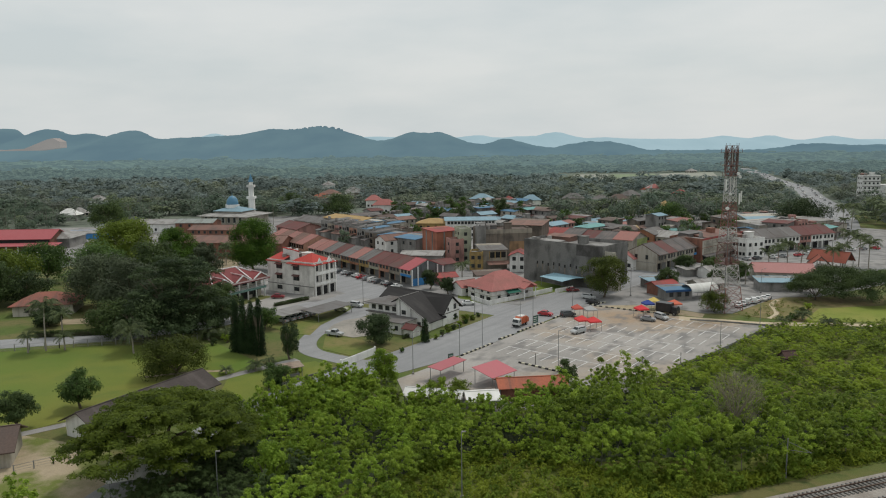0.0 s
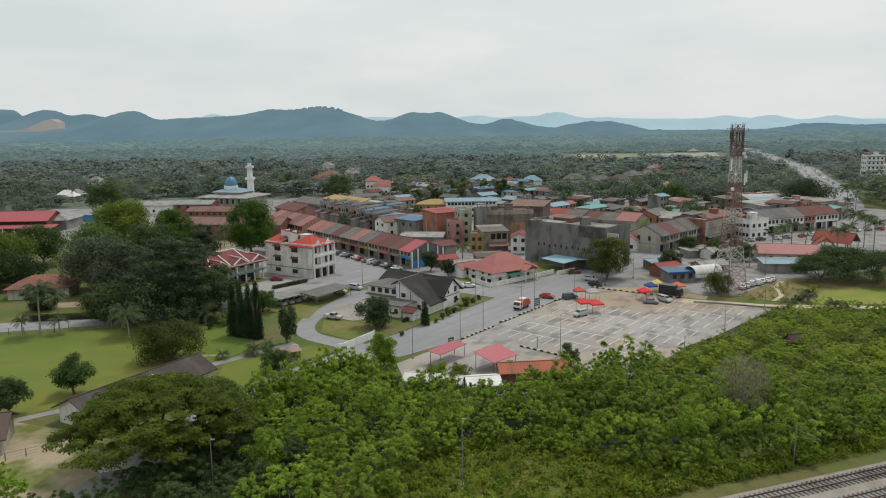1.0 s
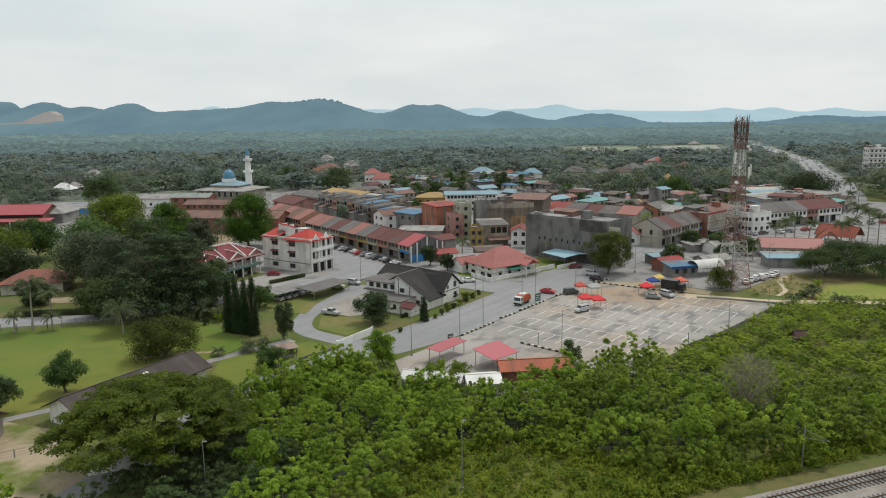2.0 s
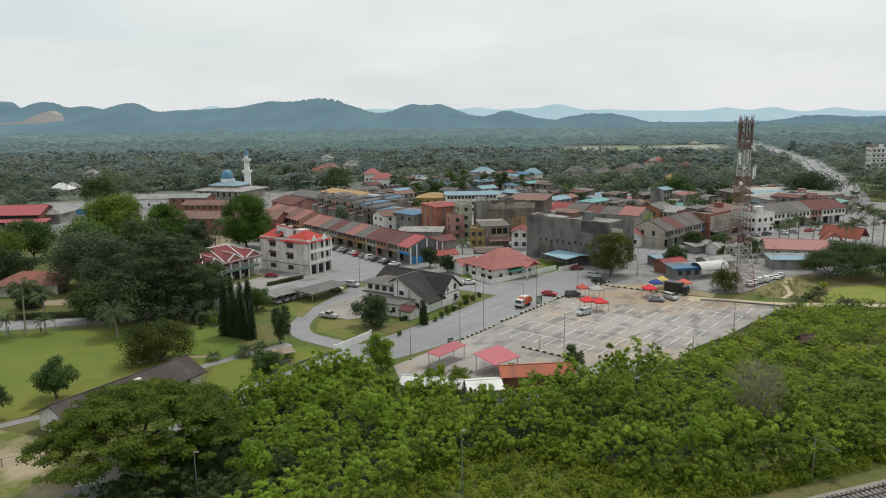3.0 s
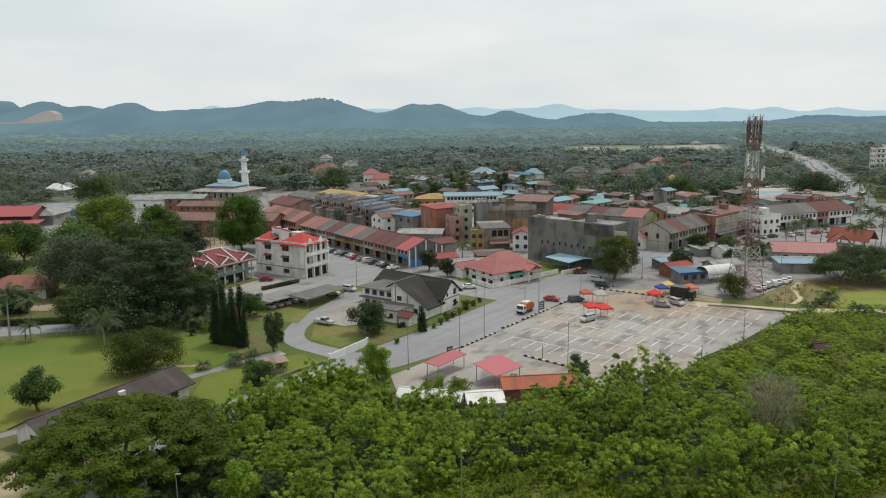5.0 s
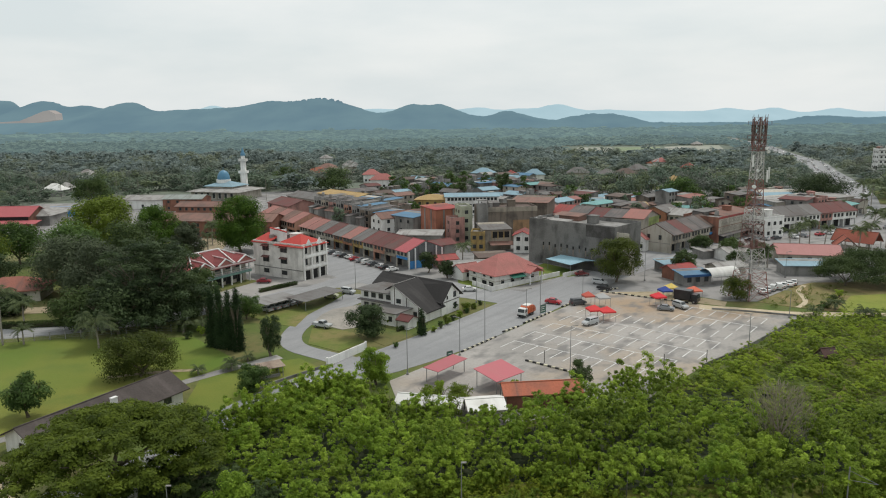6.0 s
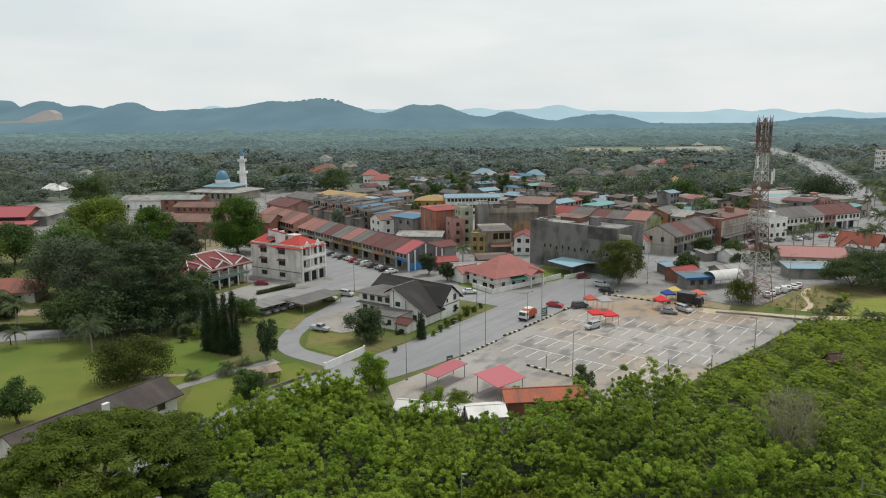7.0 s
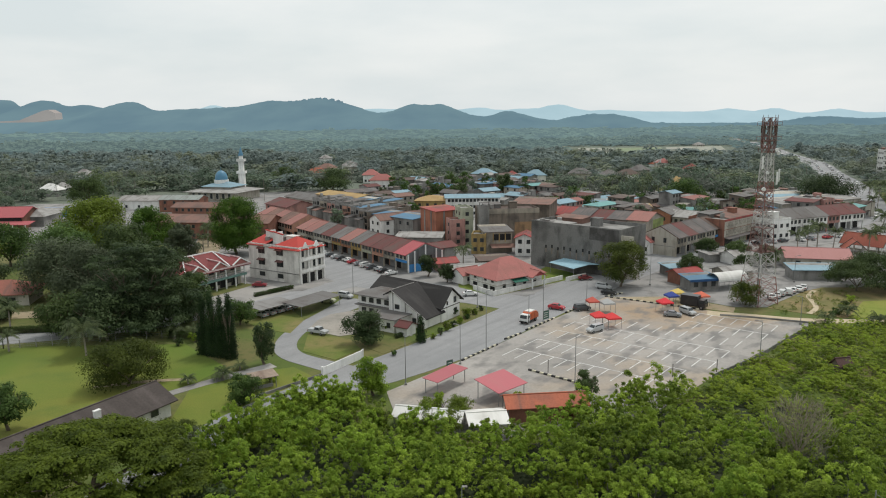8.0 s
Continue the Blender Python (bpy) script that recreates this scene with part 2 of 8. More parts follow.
def roof_mat(color, dirt=0.5, dirt_color=(0.10, 0.08, 0.07)):
    m = sum(color) / 3
    return paint(tuple((v * 0.88 + m * 0.12) * 0.80 for v in color), 0.75, min(0.8, dirt * 1.35), dirt_color, 0.18, (0.9, 0.12, 0.12), 0, 0.2, 0.22, "roofing")


def wall_mat(color, dirt=0.45):
    m = sum(color) / 3
    return paint(tuple((v * 0.82 + m * 0.18) * 0.80 for v in color), 0.85, min(0.85, dirt * 1.6), tuple((v + m) * 0.14 for v in color), 0.12, (0.9, 0.9, 0.12), 0, 0.15, 0.25, "wall_paint")


# ---- shapes ----
class Shape:
    """Collects boxes, prisms, tubes and sheets into one mesh."""

    def __init__(self):
        self.v, self.f = [], []

    def add(self, verts, faces):
        o = len(self.v)
        self.v += [tuple(p) for p in verts]
        self.f += [tuple(i + o for i in f) for f in faces]
        return self

    def box(self, x0, y0, z0, x1, y1, z1):
        v = [(x, y, z) for z in (z0, z1) for x, y in ((x0, y0), (x1, y0), (x1, y1), (x0, y1))]
        return self.add(v, [(3, 2, 1, 0), (4, 5, 6, 7), (0, 1, 5, 4), (1, 2, 6, 5), (2, 3, 7, 6), (3, 0, 4, 7)])

    def prism(self, ring, shift):
        """A ring of points, counter-clockwise seen against shift, swept along shift."""
        n = len(ring)
        a = [Vector(p) for p in ring]
        b = [p + Vector(shift) for p in a]
        return self.add(a + b, [tuple(range(n))[::-1], tuple(range(n, 2 * n))] + [(i, (i + 1) % n, n + (i + 1) % n, n + i) for i in range(n)])

    def slab(self, quad, thick):
        """A roof sheet from its top corners, thick downwards."""
        return self.prism([Vector(p) - Vector((0, 0, thick)) for p in quad], (0, 0, thick))

    def tube(self, a, b, r0, r1=None, sides=6):
        a, b = Vector(a), Vector(b)
        r1 = r0 if r1 is None else r1
        d = (b - a).normalized()
        u = d.orthogonal().normalized()
        w = d.cross(u)
        v = []
        for p, r in ((a, r0), (b, r1)):
            for i in range(sides):
                t = 2 * math.pi * i / sides
                v.append(p + (u * math.cos(t) + w * math.sin(t)) * r)
        f = [(i, (i + 1) % sides, sides + (i + 1) % sides, sides + i) for i in range(sides)]
        return self.add(v, f + [tuple(range(sides))[::-1], tuple(range(sides, 2 * sides))])

    def lathe(self, profile, sides=24, cx=0.0, cy=0.0):
        v = [(cx + r * math.cos(2 * math.pi * i / sides), cy + r * math.sin(2 * math.pi * i / sides), z) for r, z in profile for i in range(sides)]
        f = [(k * sides + i, k * sides + (i + 1) % sides, (k + 1) * sides + (i + 1) % sides, (k + 1) * sides + i) for k in range(len(profile) - 1) for i in range(sides)]
        return self.add(v, f)

    def mesh(self, name, material):
        me = bpy.data.meshes.new(name)
        me.from_pydata(self.v, [], self.f)
        me.materials.append(material)
        return me


def thing(name, label, category, x, y, ang=0.0, z=0.0, group="", kind=""):
    ob = new(name)
    ob.empty_display_size = 0.2
    ob.matrix_world = pose(x, y, z, 0, 0, ang)
    return tagged(ob, label, category, group, kind)


def part(name, shape, material, parent, label="", at=None):
    me = shape if isinstance(shape, bpy.types.Mesh) else shape.mesh(name, material)
    ob = new(name, me)
    ob.parent = parent
    if at is not None:
        ob.matrix_basis = at
    return tagged(ob, label)


def sheet(name, ring, z, material, label="", category="", kind="structure", thick=0.0):
    """A flat piece of ground with a rim, from its plan."""
    s = Shape()
    if sum(a[0] * b[1] - b[0] * a[1] for a, b in zip(ring, ring[1:] + ring[:1])) < 0:
        ring = ring[::-1]
    s.prism([(x, y, -0.3) for x, y in ring], (0, 0, z + 0.3))
    ob = new(name, s.mesh(name, material))
    return tagged(ob, label, category, "", kind)


def strip(name, line, z, material, label="", category="road", kind="structure"):
    """A road or path: rows of x, y, width, rounded through its bends."""
    pts = [Vector(p) for p in line]
    for _ in range(2):
        nxt = [pts[0]]
        for a, b in zip(pts, pts[1:]):
            nxt += [a * 0.75 + b * 0.25, a * 0.25 + b * 0.75]
        pts = nxt + [pts[-1]]
    s = Shape()
    v, f = [], []
    for i, p in enumerate(pts):
        d = (pts[min(i + 1, len(pts) - 1)] - pts[max(i - 1, 0)]).to_2d().normalized()
        nrm = Vector((-d.y, d.x)) * p.z / 2
        v += [(p.x + nrm.x, p.y + nrm.y, z), (p.x - nrm.x, p.y - nrm.y, z), (p.x + nrm.x, p.y + nrm.y, -0.3), (p.x - nrm.x, p.y - nrm.y, -0.3)]
        if i:
            o = 4 * i
            f += [(o - 4, o - 3, o + 1, o), (o - 2, o - 4, o, o + 2), (o - 3, o - 1, o + 3, o + 1)]
    s.add(v, f)
    return tagged(new(name, s.mesh(name, material)), label, category, "", kind)


def np_mesh(name, v, f, material):
    """A mesh from arrays; f holds rows of three or four corners."""
    me = bpy.data.meshes.new(name)
    k = f.shape[1]
    me.vertices.add(len(v))
    me.vertices.foreach_set("co", np.ascontiguousarray(v, dtype=np.float32).ravel())
    me.loops.add(f.size)
    me.loops.foreach_set("vertex_index", np.ascontiguousarray(f, dtype=np.int32).ravel())
    me.polygons.add(len(f))
    me.polygons.foreach_set("loop_start", np.arange(0, f.size, k, dtype=np.int32))
    me.update(calc_edges=True)
    me.materials.append(material)
    return me

# ---- ground, roads and distance ----
def ground_sheet():
    """One sheet of land that reaches the horizon."""
    s = Shape()
    s.add([(-4500, -600, 0), (4500, -600, 0), (4500, 4900, 0), (-4500, 4900, 0)], [(0, 1, 2, 3)])
    return tagged(new("ground", s.mesh("ground", ROUGH_GRASS)), "rough green and tan grass between the plots", "ground", "", "structure")


ground_sheet()
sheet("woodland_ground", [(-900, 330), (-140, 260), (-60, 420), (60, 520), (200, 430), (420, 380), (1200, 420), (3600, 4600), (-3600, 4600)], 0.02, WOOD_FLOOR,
      "soil and undergrowth beneath the plantation, paled for haze", "ground")
sheet("town_pavement", [(-72, 214), (-30, 196), (8, 182), (30, 176), (52, 186), (98, 192), (130, 210), (190, 262), (230, 330), (150, 430), (-10, 470), (-130, 440), (-110, 300)], 0.03, PAVING,
      "grey patched paving and yards among the shops", "pavement")
strip("road", [(-47, 68, 4.5), (-41.5, 88, 5), (-34, 110, 6.3), (-23.6, 126, 8), (-4.6, 142.8, 13), (19, 174.5, 13.5), (38, 202, 15), (62, 229, 14), (100, 262, 13), (172, 309, 20), (238, 428, 18), (293, 569, 17), (332, 655, 17), (372, 800, 19), (458, 1060, 22), (500, 1200, 22)],
      0.05, ASPHALT, "wide worn grey asphalt main road through the town")
strip("road", [(21, 180, 13), (4, 192, 13), (-20, 206, 14), (-33, 225, 14), (-52, 253, 13), (-82, 293, 12), (-100, 330, 12)], 0.046, ASPHALT, "worn asphalt shopping street with parked cars")
strip("road", [(-24, 206, 9), (-38, 190, 9), (-50, 180, 8), (-62, 167, 8), (-88, 156.5, 8), (-150, 148, 8)], 0.042, ASPHALT, "narrow asphalt side road under the dark trees")
strip("driveway", [(-16.1, 137.5, 5), (-22.5, 141.8, 4.4), (-28.7, 146.5, 4.4), (-30.8, 153.5, 4.2), (-30.2, 161.6, 4.2), (-27.7, 169.3, 4.5), (-24, 177.7, 6), (-19.9, 187.6, 9)], 0.054, ASPHALT, "curved asphalt driveway to the white house", "driveway")
strip("footpath", [(-30, 141, 2.6), (-38, 134, 2.2), (-48, 123, 1.8), (-56, 117, 1.6)], 0.06, CONCRETE, "pale concrete footpath across the lawn", "path")
strip("footpath", [(-42, 134.5, 1.2), (-50, 133.5, 1.2), (-57, 131, 1.1)], 0.052, EARTH, "thin sandy path worn across the lawn", "path")
strip("footpath", [(-76, 96, 2.2), (-66, 103, 2), (-58, 109, 1.8), (-51, 116, 1.5)], 0.05, CONCRETE, "pale path beside the long low hall", "path")
sheet("lawn", [(-140, 118), (-96, 98), (-72, 98), (-54, 116), (-42, 130), (-38, 140), (-50, 153.5), (-76, 153), (-140, 140)], 0.03, LAWN, "broad mown green sports lawn", "lawn")
sheet("lawn", [(-39.4, 117), (-40.9, 129.7), (-38.1, 135.2), (-26.2, 140), (-21.7, 134.9), (-27.2, 123.6), (-33.2, 110.7)], 0.036, LAWN, "bright grass between the long hall and the road", "lawn")
sheet("lawn", [(-150.7, 232.7), (-141.8, 248.7), (-166.1, 294.8), (-202, 314)], 0.033, LAWN, "open yellow-green grass behind the red-roofed house", "lawn")
sheet("yard", [(-78, 98), (-66, 104), (-57, 101), (-48, 97), (-42, 90), (-46.5, 68), (-80, 70)], 0.02, YARD, "sandy yard with worn grass", "yard")
sheet("lawn", [(-27.4, 160), (-26.2, 148.5), (-19.5, 143.5), (-15.5, 149.5), (-18.5, 156)], 0.066, DRY_LAWN, "small dry lawn inside the driveway bend", "lawn")
sheet("yard", [(-28, 162.9), (-27, 169.6), (-25.1, 174.1), (-18.6, 178.2), (-16.5, 159.8), (-20.8, 157.7), (-24, 160)], 0.072, PAVED_DUST, "dusty paved yard beside the white house", "yard")
sheet("lawn", [(-14.5, 150.5), (-11, 146.5), (-3.5, 157), (5.5, 170.5), (9, 177.5), (3.5, 178), (-4, 164.5)], 0.06, ROUGH_GRASS, "rough green verge beside the main road", "verge")
sheet("lawn", [(-46, 172), (-37, 163), (-31, 160), (-30, 170), (-35, 179)], 0.058, DRY_LAWN, "grass bank beside the car shelter", "lawn")
sheet("lawn", [(4, 199), (12.4, 189.3), (33, 206.4), (27, 214), (4, 208)], 0.062, LAWN, "fenced grass garden round the bungalow", "lawn")
sheet("lawn", [(24, 214), (34, 205), (40, 209), (30, 224)], 0.058, LAWN, "grass plot beside the tall grey building", "lawn")
sheet("pavement", [(66, 177.5), (73, 177), (88.3, 191.3), (101.5, 200.9), (100.7, 220.8), (73.7, 214.1), (52, 191)], 0.044, PAVING, "grey paved yard round the foot of the mast", "pavement")
sheet("verge", [(40, 187.5), (54, 187.5), (66, 177), (64, 173), (52, 180)], 0.056, EARTH, "worn tan earth strip behind the car park", "verge")
sheet("verge", [(73.1, 176.5), (88.3, 191.3), (95, 195.4), (122.7, 195), (105, 168.3), (85.3, 168), (79.4, 171)], 0.059, VERGE, "dry grass plot with a worn sandy path", "verge")
sheet("lawn", [(86.5, 168), (97.3, 181.4), (122.8, 184.9), (109.8, 166.4)], 0.064, FIELD, "bright green playing field", "lawn")
strip("footpath", [(79.8, 171.4, 1.2), (83.9, 175.7, 1.1), (86, 182.3, 1.1), (87, 186.7, 1.0), (91.6, 192.4, 1.2)], 0.07, SAND, "winding sandy path across the dry grass", "path")
strip("path", [(58, 172.6, 4), (68, 169, 4), (77, 165.5, 3.5), (90, 165.5, 2.6), (120, 160, 2.6)], 0.07, SAND, "sandy track along the edge of the car park", "path")
sheet("field", [(138.9, 823.7), (191.5, 815), (234.3, 1017.1), (189.4, 1026.6)], 0.05, FAR_SOIL, "bare sandy field beyond the plantation", "field")
sheet("field", [(192.7, 814.8), (250.7, 829.5), (301.9, 1021.9), (238, 1016.3)], 0.05, FAR_CROP, "open pale green field beyond the plantation", "field")
sheet("field", [(260.7, 853.6), (335.2, 867.5), (399, 1061.3), (307.8, 1020.6)], 0.05, FAR_SOIL, "bare pale field beyond the plantation", "field")

sheet("forecourt", [(-52.3, 208), (-31, 203.5), (-35.5, 196.4), (-38.6, 195.8), (-45.3, 186), (-48, 176), (-55, 180), (-58.5, 187.5), (-50, 203)], 0.05, CONCRETE, "pale concrete forecourt before the verandas", "pavement")

sheet("yard", [(-98, 178), (-88.5, 180), (-84.5, 174.5), (-95, 172.5)], 0.05, EARTH, "small sandy yard beside the red-roofed house", "yard")

sheet("pavement", [(-215, 286), (-140, 284), (-112, 296), (-118, 345), (-150, 395), (-215, 395)], 0.036, PAVING, "grey paved yards round the market", "pavement")

# parking ground with its painted bays
LOT = sheet("parking_lot", [(-9, 128), (3.4, 142.6), (24.2, 169.4), (39, 187.5), (52, 179), (77.5, 164), (45, 133.6), (31, 119), (8, 110), (-6, 114)], 0.066, LOT_GROUND,
            "large pale stained concrete car park with painted bays", "parking lot")
U, V = Vector((0.781, -0.625, 0)), Vector((0.625, 0.781, 0))
line_long = Shape().box(-0.095, -2.5, 0, 0.095, 2.5, 0.012).mesh("bay_line", LINE_PAINT)
line_short = Shape().box(-1.3, -0.095, 0, 1.3, 0.095, 0.012).mesh("bay_line", LINE_PAINT)


def bay_row(x, y, n, back=False):
    """A row of n bays that starts at x, y; back adds the line along their heads."""
    for i in range(n + 1):
        p = Vector((x, y, 0.068)) + U * 2.66 * i
        part("bay_line", line_long, None, LOT, "", pose(p.x, p.y, p.z, 0, 0, -38.7))
        if back and i < n:
            q = p + U * 1.33 + V * 2.44
            part("bay_line", line_short, None, LOT, "", pose(q.x, q.y, q.z, 0, 0, -38.7))


kerb_dark = paint((0.03, 0.03, 0.03), 0.8, 0.4, (0.2, 0.19, 0.17), 0.1, None, 0, 0.2, 0.5, "black_kerb_paint")
kerb_light = paint((0.60, 0.56, 0.42), 0.8, 0.6, (0.3, 0.28, 0.23), 0.1, None, 0, 0.2, 0.5, "yellow_white_kerb_paint")
kerb_meshes = [Shape().prism([(-0.36, -0.16, 0), (0.36, -0.16, 0), (0.36, 0.16, 0), (-0.36, 0.16, 0)], (0, 0, 0.28)).mesh("kerb_block", k) for k in (kerb_dark, kerb_light)]


def kerb(points, label):
    """A kerb of blocks painted black and yellow in turn along a bent line."""
    ob = thing("kerb", label, "kerb", points[0][0], points[0][1], 0, 0, "", "structure")
    k = 0
    for a, b in zip(points, points[1:]):
        d = Vector(b) - Vector(a)
        n = max(1, round(d.length / 0.78))
        for i in range(n):
            p = Vector(a) + d * (i + 0.5) / n
            part("kerb_block", kerb_meshes[k % 2], None, ob, "", pose(p.x - points[0][0], p.y - points[0][1], 0.05, 0, 0, math.degrees(math.atan2(d.y, d.x))))
            k += 1
    return ob


def ridge_hills(name, y0, y1, bumps, base, material, label, wobble, step, fade=0.0, run=500.0):
    """A wooded range as a backdrop: rounded tops in a row, given as place, height and breadth in metres."""
    xs = np.arange(-0.72 * y1 - 500, 0.72 * y1 + 500, step)
    ys = np.linspace(y0, y1, 26)
    top = base * (1 - fade * np.clip(xs / run, 0, 1)) + sum(h * np.exp(-((xs - x) / w) ** 2) for x, h, w in bumps)
    v = []
    for j, y in enumerate(ys):
        k = j / (len(ys) - 1)
        rise = k * k * (3 - 2 * k)
        for i, x in enumerate(xs):
            n1 = noise.noise((x * 0.004, y * 0.004, 1.7))
            n2 = noise.noise((x * 0.02, y * 0.02, 5.1)) + 0.8 * noise.noise((x * 0.06, y * 0.06, 8.3)) + 0.7 * noise.noise((x * 0.15, y * 0.15, 2.3))
            v.append((x, y + n1 * 60, top[i] * rise * (1 + 0.25 * n1 * (1 - k)) + n2 * wobble * min(1, rise * 1.6)))
    n = len(xs)
    f = np.array([(j * n + i, j * n + i + 1, (j + 1) * n + i + 1, (j + 1) * n + i) for j in range(len(ys) - 1) for i in range(n - 1)])
    return tagged(new(name, np_mesh(name, np.array(v), f, material)), label, "hills", "", "structure")


# The blue emission of these hills stands for the haze before them.
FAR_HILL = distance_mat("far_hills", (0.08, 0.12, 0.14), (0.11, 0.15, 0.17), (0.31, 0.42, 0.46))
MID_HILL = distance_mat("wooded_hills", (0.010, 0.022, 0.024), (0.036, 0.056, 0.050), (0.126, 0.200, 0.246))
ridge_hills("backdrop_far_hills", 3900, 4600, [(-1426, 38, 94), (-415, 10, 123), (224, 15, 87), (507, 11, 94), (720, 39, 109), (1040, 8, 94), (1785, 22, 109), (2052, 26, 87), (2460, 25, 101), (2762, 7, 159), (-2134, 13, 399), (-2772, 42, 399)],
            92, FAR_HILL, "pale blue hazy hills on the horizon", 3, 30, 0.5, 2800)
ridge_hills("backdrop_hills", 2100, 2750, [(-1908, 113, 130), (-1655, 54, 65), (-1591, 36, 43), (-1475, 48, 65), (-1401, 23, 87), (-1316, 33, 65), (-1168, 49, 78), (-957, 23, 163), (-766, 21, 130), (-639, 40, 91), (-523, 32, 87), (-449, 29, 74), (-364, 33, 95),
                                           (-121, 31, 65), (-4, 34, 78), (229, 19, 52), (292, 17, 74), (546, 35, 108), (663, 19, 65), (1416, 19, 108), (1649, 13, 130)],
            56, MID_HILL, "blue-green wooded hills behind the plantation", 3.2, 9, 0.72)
rg = np.random.default_rng(17)
for i in range(16):
    x = -575 + 13 * i + rg.uniform(-5, 5)
    z = 54 + sum(h * math.exp(-((x - c) / w) ** 2) for c, h, w in ((-639, 40, 91), (-523, 32, 87), (-449, 29, 74), (-364, 33, 95)))
    s = Shape()
    for k in range(5):
        a, r = 1.257 * k + rg.random(), rg.uniform(2.5, 5)
        s.lathe([(0.2, r * 1.4), (r * 0.8, r), (r, 0), (r * 0.5, -r)], 7, x + 4 * math.cos(a), 2750 + 4 * math.sin(a))
    ob = new("backdrop_tree", s.mesh("backdrop_tree", MID_HILL))
    ob.location.z = z + rg.uniform(0, 3)
    tagged(ob, "tall tree standing out on the far hilltop", "tree", "", "structure")
# The cleared earth glows grey for the same painted haze.
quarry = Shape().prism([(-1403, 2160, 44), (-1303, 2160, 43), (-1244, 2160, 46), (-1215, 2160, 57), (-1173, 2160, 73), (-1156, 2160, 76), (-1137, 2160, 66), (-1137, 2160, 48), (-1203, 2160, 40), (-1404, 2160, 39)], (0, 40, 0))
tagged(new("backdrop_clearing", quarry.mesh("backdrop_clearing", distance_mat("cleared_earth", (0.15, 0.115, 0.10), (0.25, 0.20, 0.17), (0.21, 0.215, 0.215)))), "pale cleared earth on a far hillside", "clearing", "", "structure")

# ---- buildings ----
WINDOWS = {}
FRAME_W = paint((0.60, 0.60, 0.57), 0.6, 0.2, (0.3, 0.3, 0.28), 0.03, None, 0, 0.0, 0.5, "window_frame_paint")
FRAME_D = paint((0.10, 0.09, 0.08), 0.6, 0.2, (0.2, 0.2, 0.18), 0.03, None, 0, 0.0, 0.5, "dark_window_frame")


def window(parent, x, y, z, w, h, turn, dark=False):
    """A window on a wall: frame with a bar and glass behind; turn is the wall's angle, outside towards -y."""
    key = (w, h, dark)
    if key not in WINDOWS:
        fr = Shape()
        b = 0.07
        ring = [(-w / 2, 0), (w / 2, 0), (w / 2, h), (-w / 2, h)]
        hole = [(-w / 2 + b, b), (w / 2 - b, b), (w / 2 - b, h - b), (-w / 2 + b, h - b)]
        v = [(x_, y_, z_) for y_ in (-0.09, 0.02) for loop in (ring, hole) for x_, z_ in loop]
        f = []
        for i in range(4):
            j = (i + 1) % 4
            f += [(i, j, 4 + j, 4 + i), (8 + j, 8 + i, 12 + i, 12 + j), (j, i, 8 + i, 8 + j), (4 + i, 4 + j, 12 + j, 12 + i)]
        fr.add(v, f)
        gl = Shape().box(-w / 2 + b, -0.035, b, w / 2 - b, 0.0, h - b)
        WINDOWS[key] = (fr.mesh("window", FRAME_D if dark else FRAME_W), gl.mesh("pane", GLASS))
    ob = part("window", WINDOWS[key][0], None, parent, "", pose(x, y, z, 0, 0, turn))
    part("pane", WINDOWS[key][1], None, ob)
    return ob


def window_row(parent, face, w, d, z, n, ww, wh, a=0.0, b=1.0, dark=False):
    """n windows evenly along one face (front, right, back, left) of a block w by d, between a and b of its length."""
    for i in range(n):
        k = a + (b - a) * (i + 0.5) / n
        x, y, t = {"front": (k * w, 0, 0), "right": (w, k * d, 90), "back": (w - k * w, d, 180), "left": (0, d - k * d, 270)}[face]
        window(parent, x, y, z, ww, wh, t, dark)


def roof_shape(kind, w, d, h, rise, over=0.5, thick=0.16):
    s = Shape()
    a, b, c, e, z = -over, -over, w + over, d + over, h
    drop = rise * over / (min(w, d) / 2 if kind == "hip" else (d / 2 if kind == "gable_x" else w / 2))
    z = h - drop
    if kind == "gable_x":
        m = d / 2
        s.slab([(a, b, z), (c, b, z), (c, m, h + rise), (a, m, h + rise)], thick).slab([(a, m, h + rise), (c, m, h + rise), (c, e, z), (a, e, z)], thick)
        s.box(a, m - 0.12, h + rise - 0.06, c, m + 0.12, h + rise + 0.07)
    elif kind == "gable_y":
        m = w / 2
        s.slab([(a, b, z), (m, b, h + rise), (m, e, h + rise), (a, e, z)], thick).slab([(m, b, h + rise), (c, b, z), (c, e, z), (m, e, h + rise)], thick)
        s.box(m - 0.12, b, h + rise - 0.06, m + 0.12, e, h + rise + 0.07)
    elif kind == "hip":
        if w >= d:
            p, q = (d / 2, d / 2, h + rise), (w - d / 2, d / 2, h + rise)
        else:
            p, q = (w / 2, w / 2, h + rise), (w / 2, d - w / 2, h + rise)
        A, B, C, D = (a, b, z), (c, b, z), (c, e, z), (a, e, z)
        if w >= d:
            faces = [(A, B, q, p), (B, C, q), (C, D, p, q), (D, A, p)]
        else:
            faces = [(A, B, p), (B, C, q, p), (C, D, q), (D, A, p, q)]
        for f in faces:
            s.slab(f, thick)
    elif kind == "mono":
        s.slab([(a, b, h), (c, b, h), (c, e, h + rise), (a, e, h + rise)], thick)
    return s


